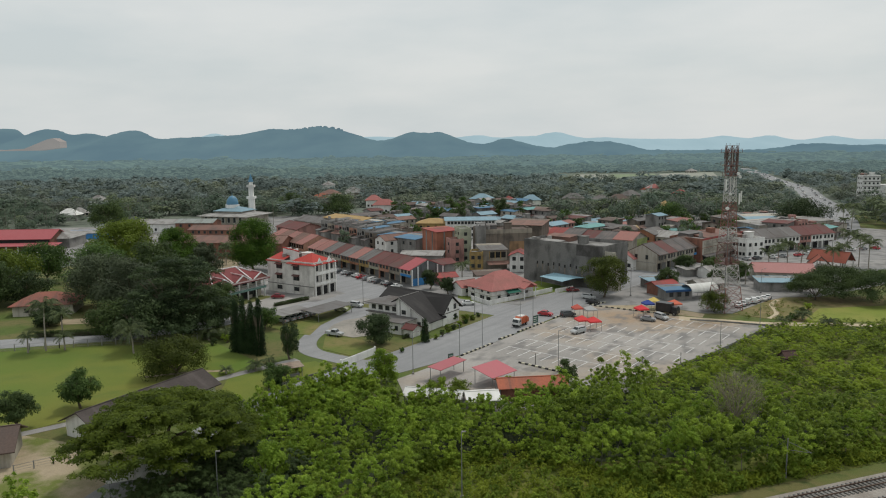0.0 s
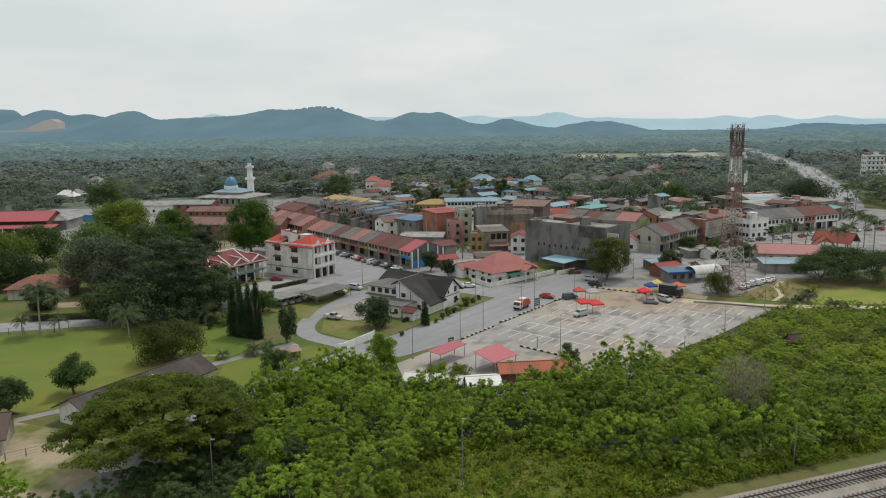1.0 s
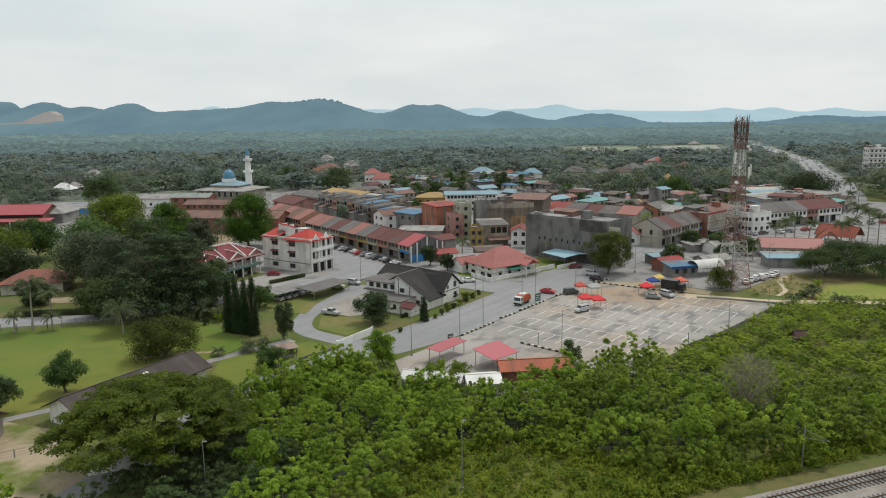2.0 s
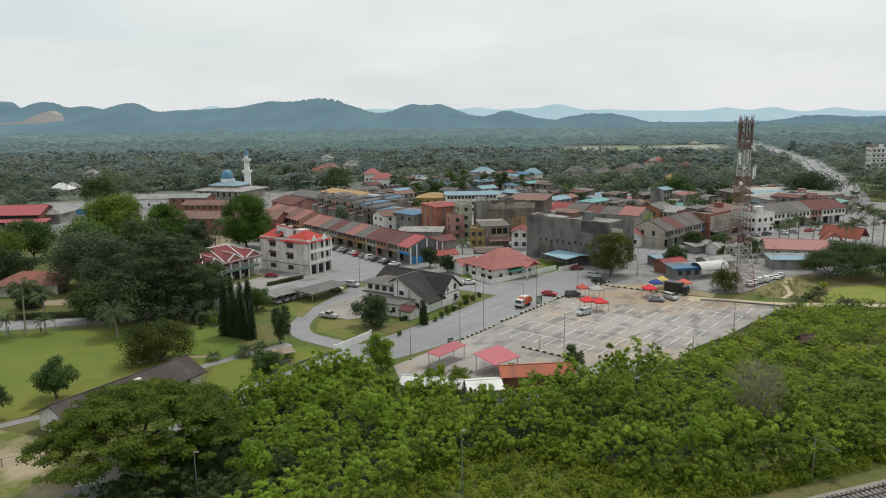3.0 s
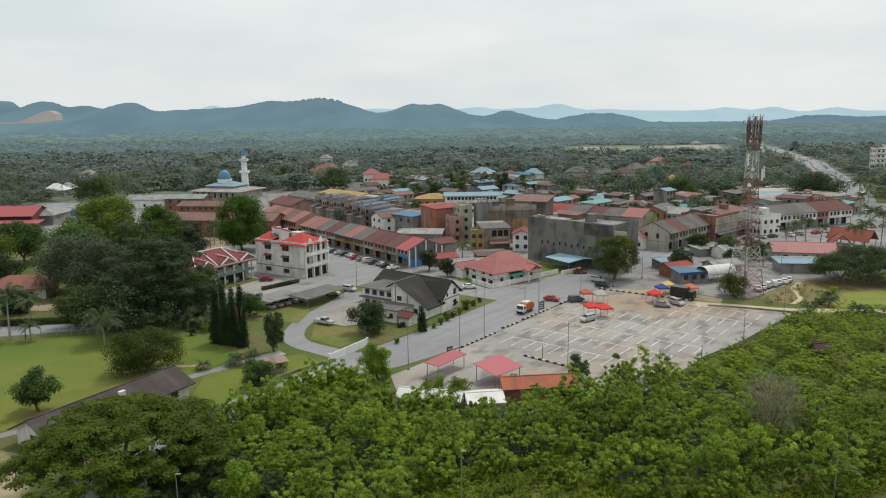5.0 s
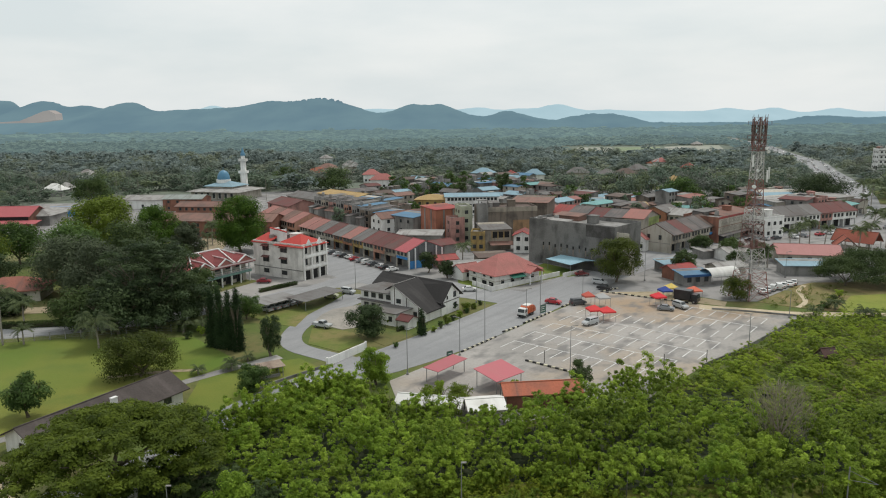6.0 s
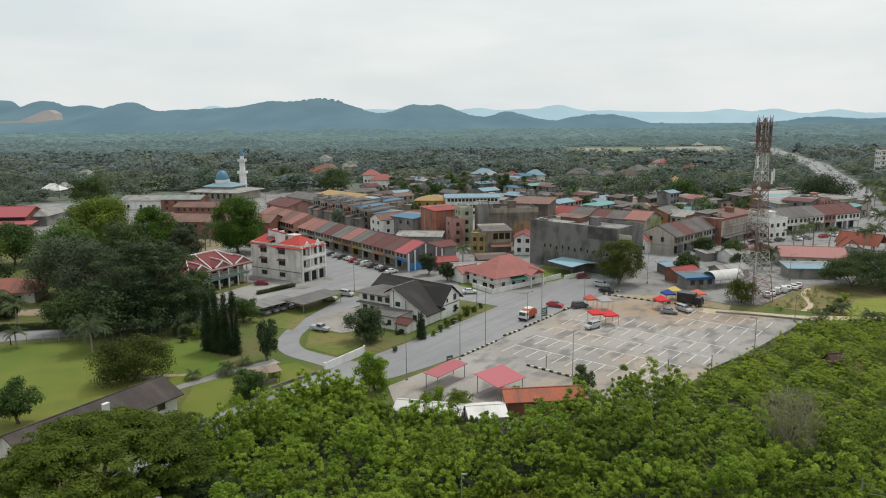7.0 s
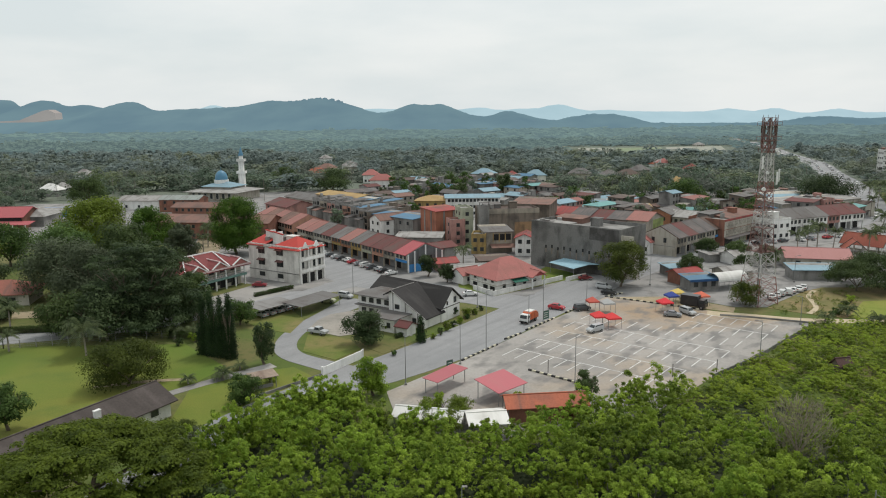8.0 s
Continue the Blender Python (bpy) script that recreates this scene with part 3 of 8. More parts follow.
def block(name, label, category, x, y, ang, w, d, floors, fh, wall, roof=None, kind="gable_x", rise=2.0, over=0.5, rows=(), group="", parapet=0.5, dark=False, base=0.0, ledges=True):
    """A building: walls with gables, a roof or a flat deck with parapet, and rows of windows.
    rows: face, floor, count, width, height, from, to."""
    ob = thing(name, label, category, x, y, ang, base, group)
    h = floors * fh
    s = Shape()
    if kind == "gable_x":
        s.prism([(0, 0, 0), (0, 0, h), (0, d / 2, h + rise), (0, d, h), (0, d, 0)], (w, 0, 0))
    elif kind == "gable_y":
        s.prism([(w, 0, 0), (w, 0, h), (w / 2, 0, h + rise), (0, 0, h), (0, 0, 0)][::-1], (0, d, 0))
    elif kind == "mono":
        s.prism([(0, 0, 0), (0, 0, h), (0, d, h + rise), (0, d, 0)], (w, 0, 0))
    else:
        s.box(0, 0, 0, w, d, h)
    part("wall", s, wall, ob)
    if kind == "flat":
        t = 0.18
        p = Shape()
        p.box(0, 0, h, w, t, h + parapet).box(0, d - t, h, w, d, h + parapet)
        p.box(0, t, h, t, d - t, h + parapet).box(w - t, t, h, w, d - t, h + parapet)
        part("parapet", p, wall, ob)
        part("roof_deck", Shape().box(t, t, h, w - t, d - t, h + 0.06), roof or CONC_WALL, ob)
        if w * d > 70:
            part("water_tank", Shape().lathe([(0.0, h + 1.9), (0.7, h + 1.85), (0.75, h + 0.5), (0.7, h + 0.06)], 10, w * 0.22, d * 0.35), R_PALE, ob)
            part("stair_head", Shape().box(w * 0.55, d * 0.45, h + 0.06, w * 0.55 + 2.6, d * 0.45 + 2.4, h + 2.3).box(w * 0.55 - 0.2, d * 0.45 - 0.2, h + 2.3, w * 0.55 + 2.8, d * 0.45 + 2.6, h + 2.45), wall, ob)
            part("roof_shed", Shape().slab([(w * 0.1, d * 0.55, h + 1.5), (w * 0.42, d * 0.55, h + 1.5), (w * 0.42, d * 0.92, h + 1.9), (w * 0.1, d * 0.92, h + 1.9)], 0.08).box(w * 0.11, d * 0.58, h, w * 0.41, d * 0.9, h + 1.4), R_RUST if (int(w * 7) % 2) else R_GREY, ob, "rusty lean-to on the flat roof")
        for k in range(1, floors if ledges else 0):
            part("ledge", Shape().box(-0.12, -0.12, k * fh - 0.1, w + 0.12, d + 0.12, k * fh + 0.06), wall, ob)
    else:
        part("roof", roof_shape(kind, w, d, h + 0.02, rise, over), roof, ob)
    for face, floor, n, ww, wh, a, b in rows:
        window_row(ob, face, w, d, floor * fh + 0.95 if wh < fh - 1.2 else floor * fh + 0.3, n, ww, wh, a, b, dark)
    return ob


SHUTTER = paint((0.30, 0.30, 0.29), 0.6, 0.4, (0.14, 0.13, 0.12), 0.08, (0.3, 0.3, 6), 0.2, 0.1, 0.3, "steel_shutter")


def shophouse(x, y, ang, w, d, wall, roof, label, sign=None, h1=2.8, h2=2.6, rise=2.3, last=False, group="terrace of shophouses"):
    """One shop of a terrace: arcade below, windows above, its own strip of the roof."""
    ob = thing("shophouse", label, "shophouse", x, y, ang, 0, group)
    h = h1 + h2
    s = Shape()
    s.prism([(0, 0, h1), (0, 0, h - 0.25), (0, d / 2, h + rise - 0.12), (0, d, h - 0.35), (0, d, h1)], (w, 0, 0))
    s.box(0, 2.2, 0, w, d, h1 - 0.004)
    part("wall", s, wall, ob)
    r = Shape()
    z = h - 0.35
    r.slab([(0.02, -0.75, z), (w - 0.02, -0.75, z), (w - 0.02, d / 2, h + rise + 0.12), (0.02, d / 2, h + rise + 0.12)], 0.14)
    r.slab([(0.02, d / 2, h + rise + 0.12), (w - 0.02, d / 2, h + rise + 0.12), (w - 0.02, d + 0.5, z + 0.1), (0.02, d + 0.5, z + 0.1)], 0.14)
    part("roof", r, roof, ob)
    part("firewall", Shape().prism([(-0.07, -0.7, h - 0.5), (-0.07, -0.7, h - 0.28), (-0.07, d / 2, h + rise + 0.17), (-0.07, d + 0.4, h - 0.15), (-0.07, d + 0.4, h - 0.5)], (0.14, 0, 0)), R_BROWN, ob)
    part("ridge_cap", Shape().tube((0, d / 2, h + rise + 0.13), (w, d / 2, h + rise + 0.13), 0.13, None, 5), roof, ob)
    part("column", Shape().box(-0.2, 0.02, 0, 0.2, 0.42, h1 - 0.01).box(-0.27, -0.03, 0, 0.27, 0.48, 0.3), wall, ob)
    if last:
        part("column", Shape().box(w - 0.4, 0.02, 0, w, 0.42, h1 - 0.01), wall, ob)
    part("shutter", Shape().box(0.5, 2.1, 0.02, w * 0.55, 2.195, h1 - 0.4), SHUTTER, ob)
    part("shop_opening", Shape().box(w * 0.58, 2.12, 0.02, w - 0.4, 2.195, h1 - 0.4), DARK, ob)
    part("signboard", Shape().box(0.35, -0.16, h1 - 0.12, w - 0.35, -0.02, h1 + 0.62), sign or wall, ob)
    for i in range(3):
        window(ob, w * (0.2 + 0.3 * i), -0.004, h1 + 0.85, 1.15, 1.35, 0, True)
    return ob


R_RED = roof_mat((0.42, 0.075, 0.065))
R_DEEP = roof_mat((0.285, 0.062, 0.062), 0.4, (0.16, 0.06, 0.058))
R_PINK = roof_mat((0.50, 0.168, 0.145), 0.4, (0.24, 0.12, 0.10))
R_BRIGHT = roof_mat((0.55, 0.05, 0.035), 0.2, (0.3, 0.06, 0.05))
R_MAROON = roof_mat((0.19, 0.062, 0.055))
R_BROWN = roof_mat((0.155, 0.105, 0.085))
R_GREY = roof_mat((0.20, 0.19, 0.18))
R_PALE = roof_mat((0.40, 0.385, 0.36))
R_BLACK = roof_mat((0.038, 0.035, 0.034), 0.2, (0.08, 0.074, 0.07))
R_ORANGE = roof_mat((0.50, 0.135, 0.065))
R_TILE = roof_mat((0.36, 0.125, 0.085))
R_RUST = roof_mat((0.275, 0.145, 0.110))
R_BLUE = roof_mat((0.10, 0.24, 0.38), 0.35, (0.1, 0.14, 0.18))
R_LBLUE = roof_mat((0.26, 0.42, 0.50), 0.35, (0.2, 0.24, 0.26))
R_ROSE = roof_mat((0.40, 0.165, 0.135), 0.5, (0.22, 0.13, 0.11))
R_CRIMSON = roof_mat((0.50, 0.115, 0.125), 0.25, (0.36, 0.08, 0.09))
R_SAGE = roof_mat((0.33, 0.36, 0.33), 0.4)
R_SLATE = roof_mat((0.135, 0.125, 0.12), 0.5, (0.20, 0.16, 0.145))
R_TURQ = roof_mat((0.18, 0.42, 0.40), 0.3, (0.15, 0.25, 0.25))
R_YELLOW = roof_mat((0.50, 0.33, 0.12), 0.4, (0.25, 0.16, 0.08))
W_GREY = wall_mat((0.17, 0.18, 0.185))
W_BEIGE = wall_mat((0.45, 0.39, 0.30))
W_ORANGE = wall_mat((0.46, 0.19, 0.09))
W_YELLOW = wall_mat((0.50, 0.33, 0.09))
W_BLUE = wall_mat((0.02, 0.30, 0.74), 0.15)
W_SALMON = wall_mat((0.62, 0.30, 0.19), 0.2)
W_GREEN = wall_mat((0.50, 0.52, 0.36), 0.3)
W_LIME = wall_mat((0.40, 0.50, 0.14))
W_BROWN = wall_mat((0.25, 0.20, 0.155), 0.7)
W_BRICK = wall_mat((0.36, 0.145, 0.09))
W_PINK = wall_mat((0.56, 0.27, 0.22))
W_BRICK_RED = wall_mat((0.50, 0.175, 0.095), 0.35)

# terrace on the shopping street
units = [(R_ROSE, CREAM, None), (R_ROSE, W_BEIGE, None), (R_GREY, CREAM, None), (R_MAROON, CREAM, None), (R_GREY, W_ORANGE, W_YELLOW), (R_ROSE, W_BROWN, W_ORANGE),
         (R_GREY, W_YELLOW, None), (R_MAROON, CREAM, W_GREEN), (R_MAROON, W_SALMON, None), (R_MAROON, W_BEIGE, None), (R_CRIMSON, CREAM, W_BLUE)]
for i, (rf, wl_, sg) in enumerate(units):
    k = 68.0 - 6.2 * (len(units) - i)
    shophouse(-51.4 + 0.61 * k, 270.7 - 0.792 * k, -52.4, 6.2, 12.4, wl_, rf, "two-storey shophouse with arcade and faded tiled roof on the shopping street", sg, last=i == len(units) - 1)
end = thing("shop_end_wall", "grey plastered gable end with white pillars and blue ground floor", "wall", -9.92, 216.8, 37.6)
part("wall", Shape().prism([(0, -0.02, 0), (12.4, -0.02, 0), (12.4, -0.02, 5.2), (6.2, -0.02, 7.5), (0, -0.02, 5.2)][::-1], (0, 0.16, 0)), W_GREY, end)
part("blue_panel", Shape().box(0.4, -0.10, 0, 12.0, -0.03, 2.3), W_BLUE, end, "bright blue painted ground floor")
for px in (0.2, 2.4, 6.2, 10.0, 12.1):
    part("pillar", Shape().box(px - 0.2, -0.2, 0.0, px + 0.2, -0.03, 7.3 - abs(px - 6.2) * 0.36), TRIM_WHITE, end)
for px in (4.3, 8.0):
    window(end, px, -0.05, 3.1, 1.1, 1.2, 0, True)
for i in range(5):
    k = -6.5 * (i + 1) - 4
    shophouse(-51.4 + 0.61 * k, 270.7 - 0.792 * k, -52.4, 6.5, 13.5, W_SALMON if i == 0 else CREAM, R_ROSE if i % 2 == 0 else R_RUST, "shophouse with pinkish-brown roof at the end of the street", None, 3.0, 3.0, 2.6, last=i == 0)

STAINED = paint((0.66, 0.64, 0.60), 0.85, 0.62, (0.25, 0.235, 0.21), 0.10, (0.8, 0.8, 0.10), 0, 0.15, 0.28, "stained_white_wall_paint")
# white three-storey office with red roof
office = block("office_building", "white three-storey office building with a bright red hipped roof", "building", -53.2, 213.4, -32.4, 18.4, 9.5, 3, 3.1, STAINED, None, "flat", 0, 0.4,
               [("front", 0, 2, 2.0, 1.2, 0.08, 0.82), ("front", 1, 2, 2.3, 1.6, 0.08, 0.82), ("front", 2, 2, 2.4, 1.8, 0.08, 0.82), ("right", 1, 4, 0.9, 1.7, 0.05, 0.95), ("right", 2, 4, 0.9, 1.7, 0.05, 0.95)], dark=True, ledges=False)
part("cornice", Shape().box(-0.25, -0.25, 9.0, 18.65, 9.75, 9.28), CREAM, office)
part("dado_band", Shape().box(-0.05, -0.06, 2.5, 18.45, -0.004, 2.75), CONC_WALL, office)
part("roof", roof_shape("hip", 9.6, 9.5, 9.4, 2.4, 0.6), R_BRIGHT, office, "bright red tiled hip roof", pose(8.8, 0, 0))
part("roof", roof_shape("mono", 5.4, 6.0, 9.4, 1.6, 0.4), R_BRIGHT, office, "", pose(0, 0, 0))
for k, (px, py) in enumerate(((2.2, 4.5), (6.2, 3.2))):
    part("parapet_wall", Shape().prism([(px, py, 9.3), (px + 3.6, py, 9.3), (px + 3.6, py, 12.0), (px, py, 12.6)][::-1], (0, 0.25, 0)).box(px, py + 0.25, 9.3, px + 0.25, py + 3.5, 12.4), WHITE, office)
    part("coping", Shape().prism([(px - 0.1, py - 0.1, 12.62), (px + 3.7, py - 0.1, 12.02), (px + 3.7, py - 0.1, 12.25), (px - 0.1, py - 0.1, 12.85)][::-1], (0, 0.5, 0)), R_BRIGHT, office)
for i in range(4):
    part("column", Shape().box(18.55, 0.2 + 2.95 * i, 0, 18.95, 0.6 + 2.95 * i, 9.4), WHITE, office)
for z in (3.0, 6.1):
    part("balcony", Shape().box(18.4, 0.1, z, 19.1, 9.4, z + 0.16).box(19.0, 0.1, z + 0.16, 19.1, 9.4, z + 0.85), WHITE, office)
for i in range(3):
    part("doorway", Shape().box(18.4, 0.8 + 2.95 * i, 0.02, 18.43, 2.9 + 2.95 * i, 2.5), DARK, office, "dark open doorway")
for i in range(2):
    part("gable", Shape().prism([(18.6, 1.3 + 4.2 * i, 9.35), (18.6, 3.5 + 4.2 * i, 9.35), (18.6, 2.4 + 4.2 * i, 11.0)], (0.3, 0, 0)), WHITE, office, "white curved gable")
for fl in (1, 2):
    for k in range(2):
        cx = 18.4 * (0.08 + 0.74 * (k + 0.5) / 2)
        part("window_hood", Shape().slab([(cx - 1.35, -0.85, fl * 3.1 + 2.35), (cx + 1.35, -0.85, fl * 3.1 + 2.35), (cx + 1.35, 0, fl * 3.1 + 2.75), (cx - 1.35, 0, fl * 3.1 + 2.75)], 0.08), R_MAROON, office)
        part("window_bar", Shape().box(cx - 0.04, -0.1, fl * 3.1 + 0.95, cx + 0.04, -0.05, fl * 3.1 + 2.5), FRAME_D, office)

# two-storey hall with verandas and white ridge lines
civic = block("hall_with_verandas", "two-storey pale hall with red roof, white ridge trim and verandas", "building", -63.8, 189.4, 58.5, 19.5, 9.5, 2, 3.1, CREAM, R_DEEP, "hip", 2.6, 1.9,
              [("front", 1, 5, 1.6, 1.5, 0.05, 0.95), ("front", 0, 4, 1.6, 1.4, 0.1, 0.9), ("left", 1, 3, 1.4, 1.4, 0.1, 0.9)], dark=True)
for i in range(7):
    part("column", Shape().box(0.1 + 3.18 * i, -1.75, 0, 0.4 + 3.18 * i, -1.45, 6.1), TRIM_WHITE, civic)
TEAL = wall_mat((0.16, 0.30, 0.26), 0.3)
PINK_TRIM = paint((0.62, 0.46, 0.45), 0.7, 0.3, (0.4, 0.3, 0.29), 0.05, None, 0, 0.0, 0.4, "pinkish_white_trim")
part("veranda_floor", Shape().box(-0.3, -1.8, 2.95, 19.8, 0, 3.12), TRIM_WHITE, civic)
part("veranda_fascia", Shape().box(-0.3, -1.92, 2.55, 19.8, -1.82, 3.2), TEAL, civic, "teal painted band below the veranda")
part("railing", Shape().box(-0.2, -1.75, 3.95, 19.7, -1.66, 4.06).box(-0.2, -1.75, 3.45, 19.7, -1.68, 3.52), TEAL, civic, "green rail")
for i in range(26):
    part("baluster", Shape().box(0.2 + 0.75 * i, -1.74, 3.13, 0.28 + 0.75 * i, -1.68, 3.95), PINK_TRIM, civic)
for x0, wide in ((1.6, 5.2), (8.4, 5.2), (15.0, 5.6)):
    m = x0 + wide / 2
    s = Shape()
    s.slab([(x0, -2.0, 5.75), (m, -2.0, 7.3), (m, 2.9, 7.6), (x0, 1.2, 6.4)], 0.12).slab([(m, -2.0, 7.3), (x0 + wide, -2.0, 5.75), (x0 + wide, 1.2, 6.4), (m, 2.9, 7.6)], 0.12)
    dm = part("dormer", s, R_DEEP, civic)
    part("verge_board", Shape().tube((x0, -2.08, 5.78), (m, -2.08, 7.38), 0.2, None, 4).tube((m, -2.08, 7.38), (x0 + wide, -2.08, 5.78), 0.2, None, 4), TRIM_WHITE, dm)
    part("valley_cap", Shape().tube((m, -2.0, 7.42), (m, 3.2, 7.75), 0.17, None, 4), PINK_TRIM, dm)
    part("gable", Shape().prism([(x0 + 0.4, -1.9, 5.75), (x0 + wide - 0.4, -1.9, 5.75), (m, -1.9, 7.1)][::-1], (0, 0.1, 0)), R_PINK, dm, "faded pink gable sheet")
for x0 in (0.6, 7.6, 14.4):
    part("roof_rib", Shape().tube((x0, -1.7, 5.75), (max(x0, 4.8), 4.6, 8.9), 0.17, None, 4), TRIM_WHITE, civic, "white painted rib on the red roof")
part("roof_rib", Shape().tube((21.2, -1.8, 5.6), (14.8, 4.7, 8.9), 0.17, None, 4), TRIM_WHITE, civic)
part("ridge_cap", Shape().tube((4.6, 4.75, 8.92), (14.8, 4.75, 8.92), 0.2, None, 4), TRIM_WHITE, civic)
part("fascia", Shape().box(-1.95, -2.0, 5.3, 21.4, -1.92, 5.72), PINK_TRIM, civic)
for k in range(5):
    part("doorway", Shape().box(1.2 + 3.7 * k, -0.03, 0.05, 3.4 + 3.7 * k, -0.005, 2.3), DARK, civic, "dark open shop front")

# white house with sweeping black roof
house = thing("white_house", "white two-storey house with steep black cross-gabled roof", "house", -3.8, 162.2, 56.3)
# x runs along the road, y to the back (away from the road)
s = Shape()
s.prism([(0, 0, 0), (0, 0, 2.7), (0, 8.0, 7.15), (0, 9.2, 6.5), (0, 9.2, 0)], (6.2, 0, 0))
s.prism([(5.8, -0.3, 0), (12.9, -0.3, 0), (12.9, -0.3, 4.1), (9.35, -0.3, 6.7), (5.8, -0.3, 3.4)], (0, 18.2, 0))
s.box(1.0, 9.2, 0, 8.6, 18.5, 5.2)
part("wall", s, WHITE, house)
r = Shape()
r.slab([(-0.7, -0.8, 2.35), (6.6, -0.8, 2.35), (8.6, 8.0, 7.4), (-0.7, 8.0, 7.4)], 0.22).slab([(-0.7, 8.0, 7.4), (8.6, 8.0, 7.4), (8.6, 10.2, 6.2), (-0.7, 10.2, 6.2)], 0.22)
part("roof", r, R_BLACK, house)
r = Shape()
r.slab([(5.2, -0.9, 3.1), (9.35, -0.9, 7.0), (9.35, 18.6, 7.6), (5.2, 18.6, 5.4)], 0.2).slab([(9.35, -0.9, 7.0), (13.8, -0.9, 3.6), (13.8, 18.6, 3.6), (9.35, 18.6, 7.6)], 0.2)
part("roof", r, R_BLACK, house)
part("wing_roof", roof_shape("hip", 7.6, 9.3, 5.25, 0.9, 0.9), R_GREY, house, "low grey sheet roof", pose(1.0, 9.2, 0))
part("ridge_cap", Shape().tube((-0.7, 8.0, 7.47), (7.5, 8.0, 7.47), 0.1, None, 4), R_PALE, house)
part("verge_board", Shape().tube((-0.74, -0.8, 2.27), (-0.74, 8.0, 7.3), 0.1, None, 4), R_PALE, house)
window(house, -0.004, 7.0, 3.3, 1.2, 1.0, 270, True)
window(house, -0.004, 2.6, 1.0, 1.0, 1.0, 270, True)
part("lower_canopy", Shape().box(-0.2, 9.4, 2.75, 1.0, 18.6, 2.95), R_GREY, house)
for k in range(4):
    window(house, 0.98, 10.6 + 2.1 * k, 3.4, 1.2, 1.1, 270, True)
    window(house, 0.98, 10.6 + 2.1 * k, 1.0, 1.2, 1.1, 270, True)
for k in range(3):
    part("timber_post", Shape().box(-0.09, 1.6 + 3.2 * k, 0, -0.005, 1.75 + 3.2 * k, (3.45, 5.2, 6.95)[k]), FRAME_D, house)
part("string_band", Shape().box(5.7, -0.42, 2.85, 13.0, -0.305, 3.0), FRAME_D, house)
window(house, 11.0, -0.31, 3.4, 1.0, 1.3, 0, True)
window(house, 11.2, -0.31, 1.0, 1.0, 1.2, 0, True)
window(house, 8.0, -0.31, 3.4, 0.5, 0.8, 0, True)
part("annex", Shape().box(-5.6, 3.6, 0, -0.02, 10.2, 2.7), WHITE, house, "flat-roofed white annex")
part("annex_roof", Shape().box(-6.1, 3.1, 2.7, -0.05, 10.7, 2.88), R_GREY, house)
window(house, -5.6, 5.0, 0.9, 0.9, 1.1, 270, True)
window(house, -3.6, 3.6, 0.9, 0.9, 1.1, 0, True)
shed = block("garden_shed", "small white shed with maroon sheet roof beside the house", "shed", -7.2, 156.8, 56.3, 3.0, 2.6, 1, 2.1, WHITE, R_MAROON, "gable_y", 0.7, 0.4)

# bungalow with red hipped roof, porch and garden wall
bung = block("bungalow", "white bungalow with pinkish-red hipped roof and green porch", "house", 13.2, 192.6, 35.0, 15.0, 11.0, 1, 3.9, WHITE, R_PINK, "hip", 3.6, 0.9,
             [("front", 0, 4, 1.0, 1.0, 0.05, 0.95)], dark=True)
for k, wx in enumerate((1.6, 4.4, 8.6)):
    window(bung, 0, wx, 2.35, 1.0, 1.1, 270, True)
    part("undercroft_opening", Shape().box(-0.02, wx - 0.9, 0.1, 0.02, wx + 0.9, 1.4), DARK, bung, "dark opening below the raised floor")
part("floor_band", Shape().box(-0.06, -0.06, 1.62, 15.06, 11.06, 1.76), CREAM, bung)
part("porch_roof", roof_shape("gable_y", 4.4, 3.2, 3.3, 1.3, 0.3), R_PINK, bung, "", pose(9.6, -2.6, 0))
part("porch_gable", Shape().prism([(9.6, -2.5, 3.3), (14.0, -2.5, 3.3), (11.8, -2.5, 4.5)][::-1], (0, 0.12, 0)), R_RED, bung)
for px in (9.75, 13.85):
    part("post", Shape().box(px - 0.12, -2.45, 0, px + 0.12, -2.2, 3.3), TRIM_WHITE, bung)
part("green_awning", Shape().slab([(4.6, -1.8, 2.3), (9.2, -1.8, 2.3), (9.2, 0, 2.9), (4.6, 0, 2.9)], 0.06), roof_mat((0.02, 0.16, 0.11), 0.2), bung, "dark green awning")
block("bungalow_annex", "small white annex with red roof beside the bungalow", "house", 5.2, 201.3, 35.0, 6.0, 5.0, 1, 2.8, WHITE, R_PINK, "gable_x", 1.3, 0.5, [("front", 0, 2, 0.9, 1.1, 0.1, 0.9)], dark=True)


def wall_run(points, h, material, label, name="garden_wall", post=0.0):
    ob = thing(name, label, "wall", points[0][0], points[0][1])
    o = Vector((*points[0], 0))
    for a, b in zip(points, points[1:]):
        a, b = Vector((*a, 0)) - o, Vector((*b, 0)) - o
        d = (b - a).normalized()
        nrm = Vector((-d.y, d.x, 0)) * 0.09
        part("panel", Shape().prism([a - nrm, b - nrm, b + nrm, a + nrm], (0, 0, h)), material, ob)
        if post:
            k = max(1, round((b - a).length / post))
            for i in range(k + 1):
                p = a + (b - a) * i / k
                part("post", Shape().box(p.x - 0.17, p.y - 0.17, 0, p.x + 0.17, p.y + 0.17, h + 0.15), material, ob)
    return ob


wall_run([(7.6, 196.5), (12.2, 189.4), (31.8, 206.6)], 1.3, WHITE, "low white garden wall round the bungalow", "garden_wall", 0)
wall_run([(32.4, 204.6), (38.5, 209.6)], 1.2, WHITE, "low white wall beside the road", "garden_wall", 0)
wall_run([(-20.4, 135.4), (-14.6, 144.6)], 1.5, WHITE, "white gate wall at the driveway entrance", "gate_wall", 9.0)

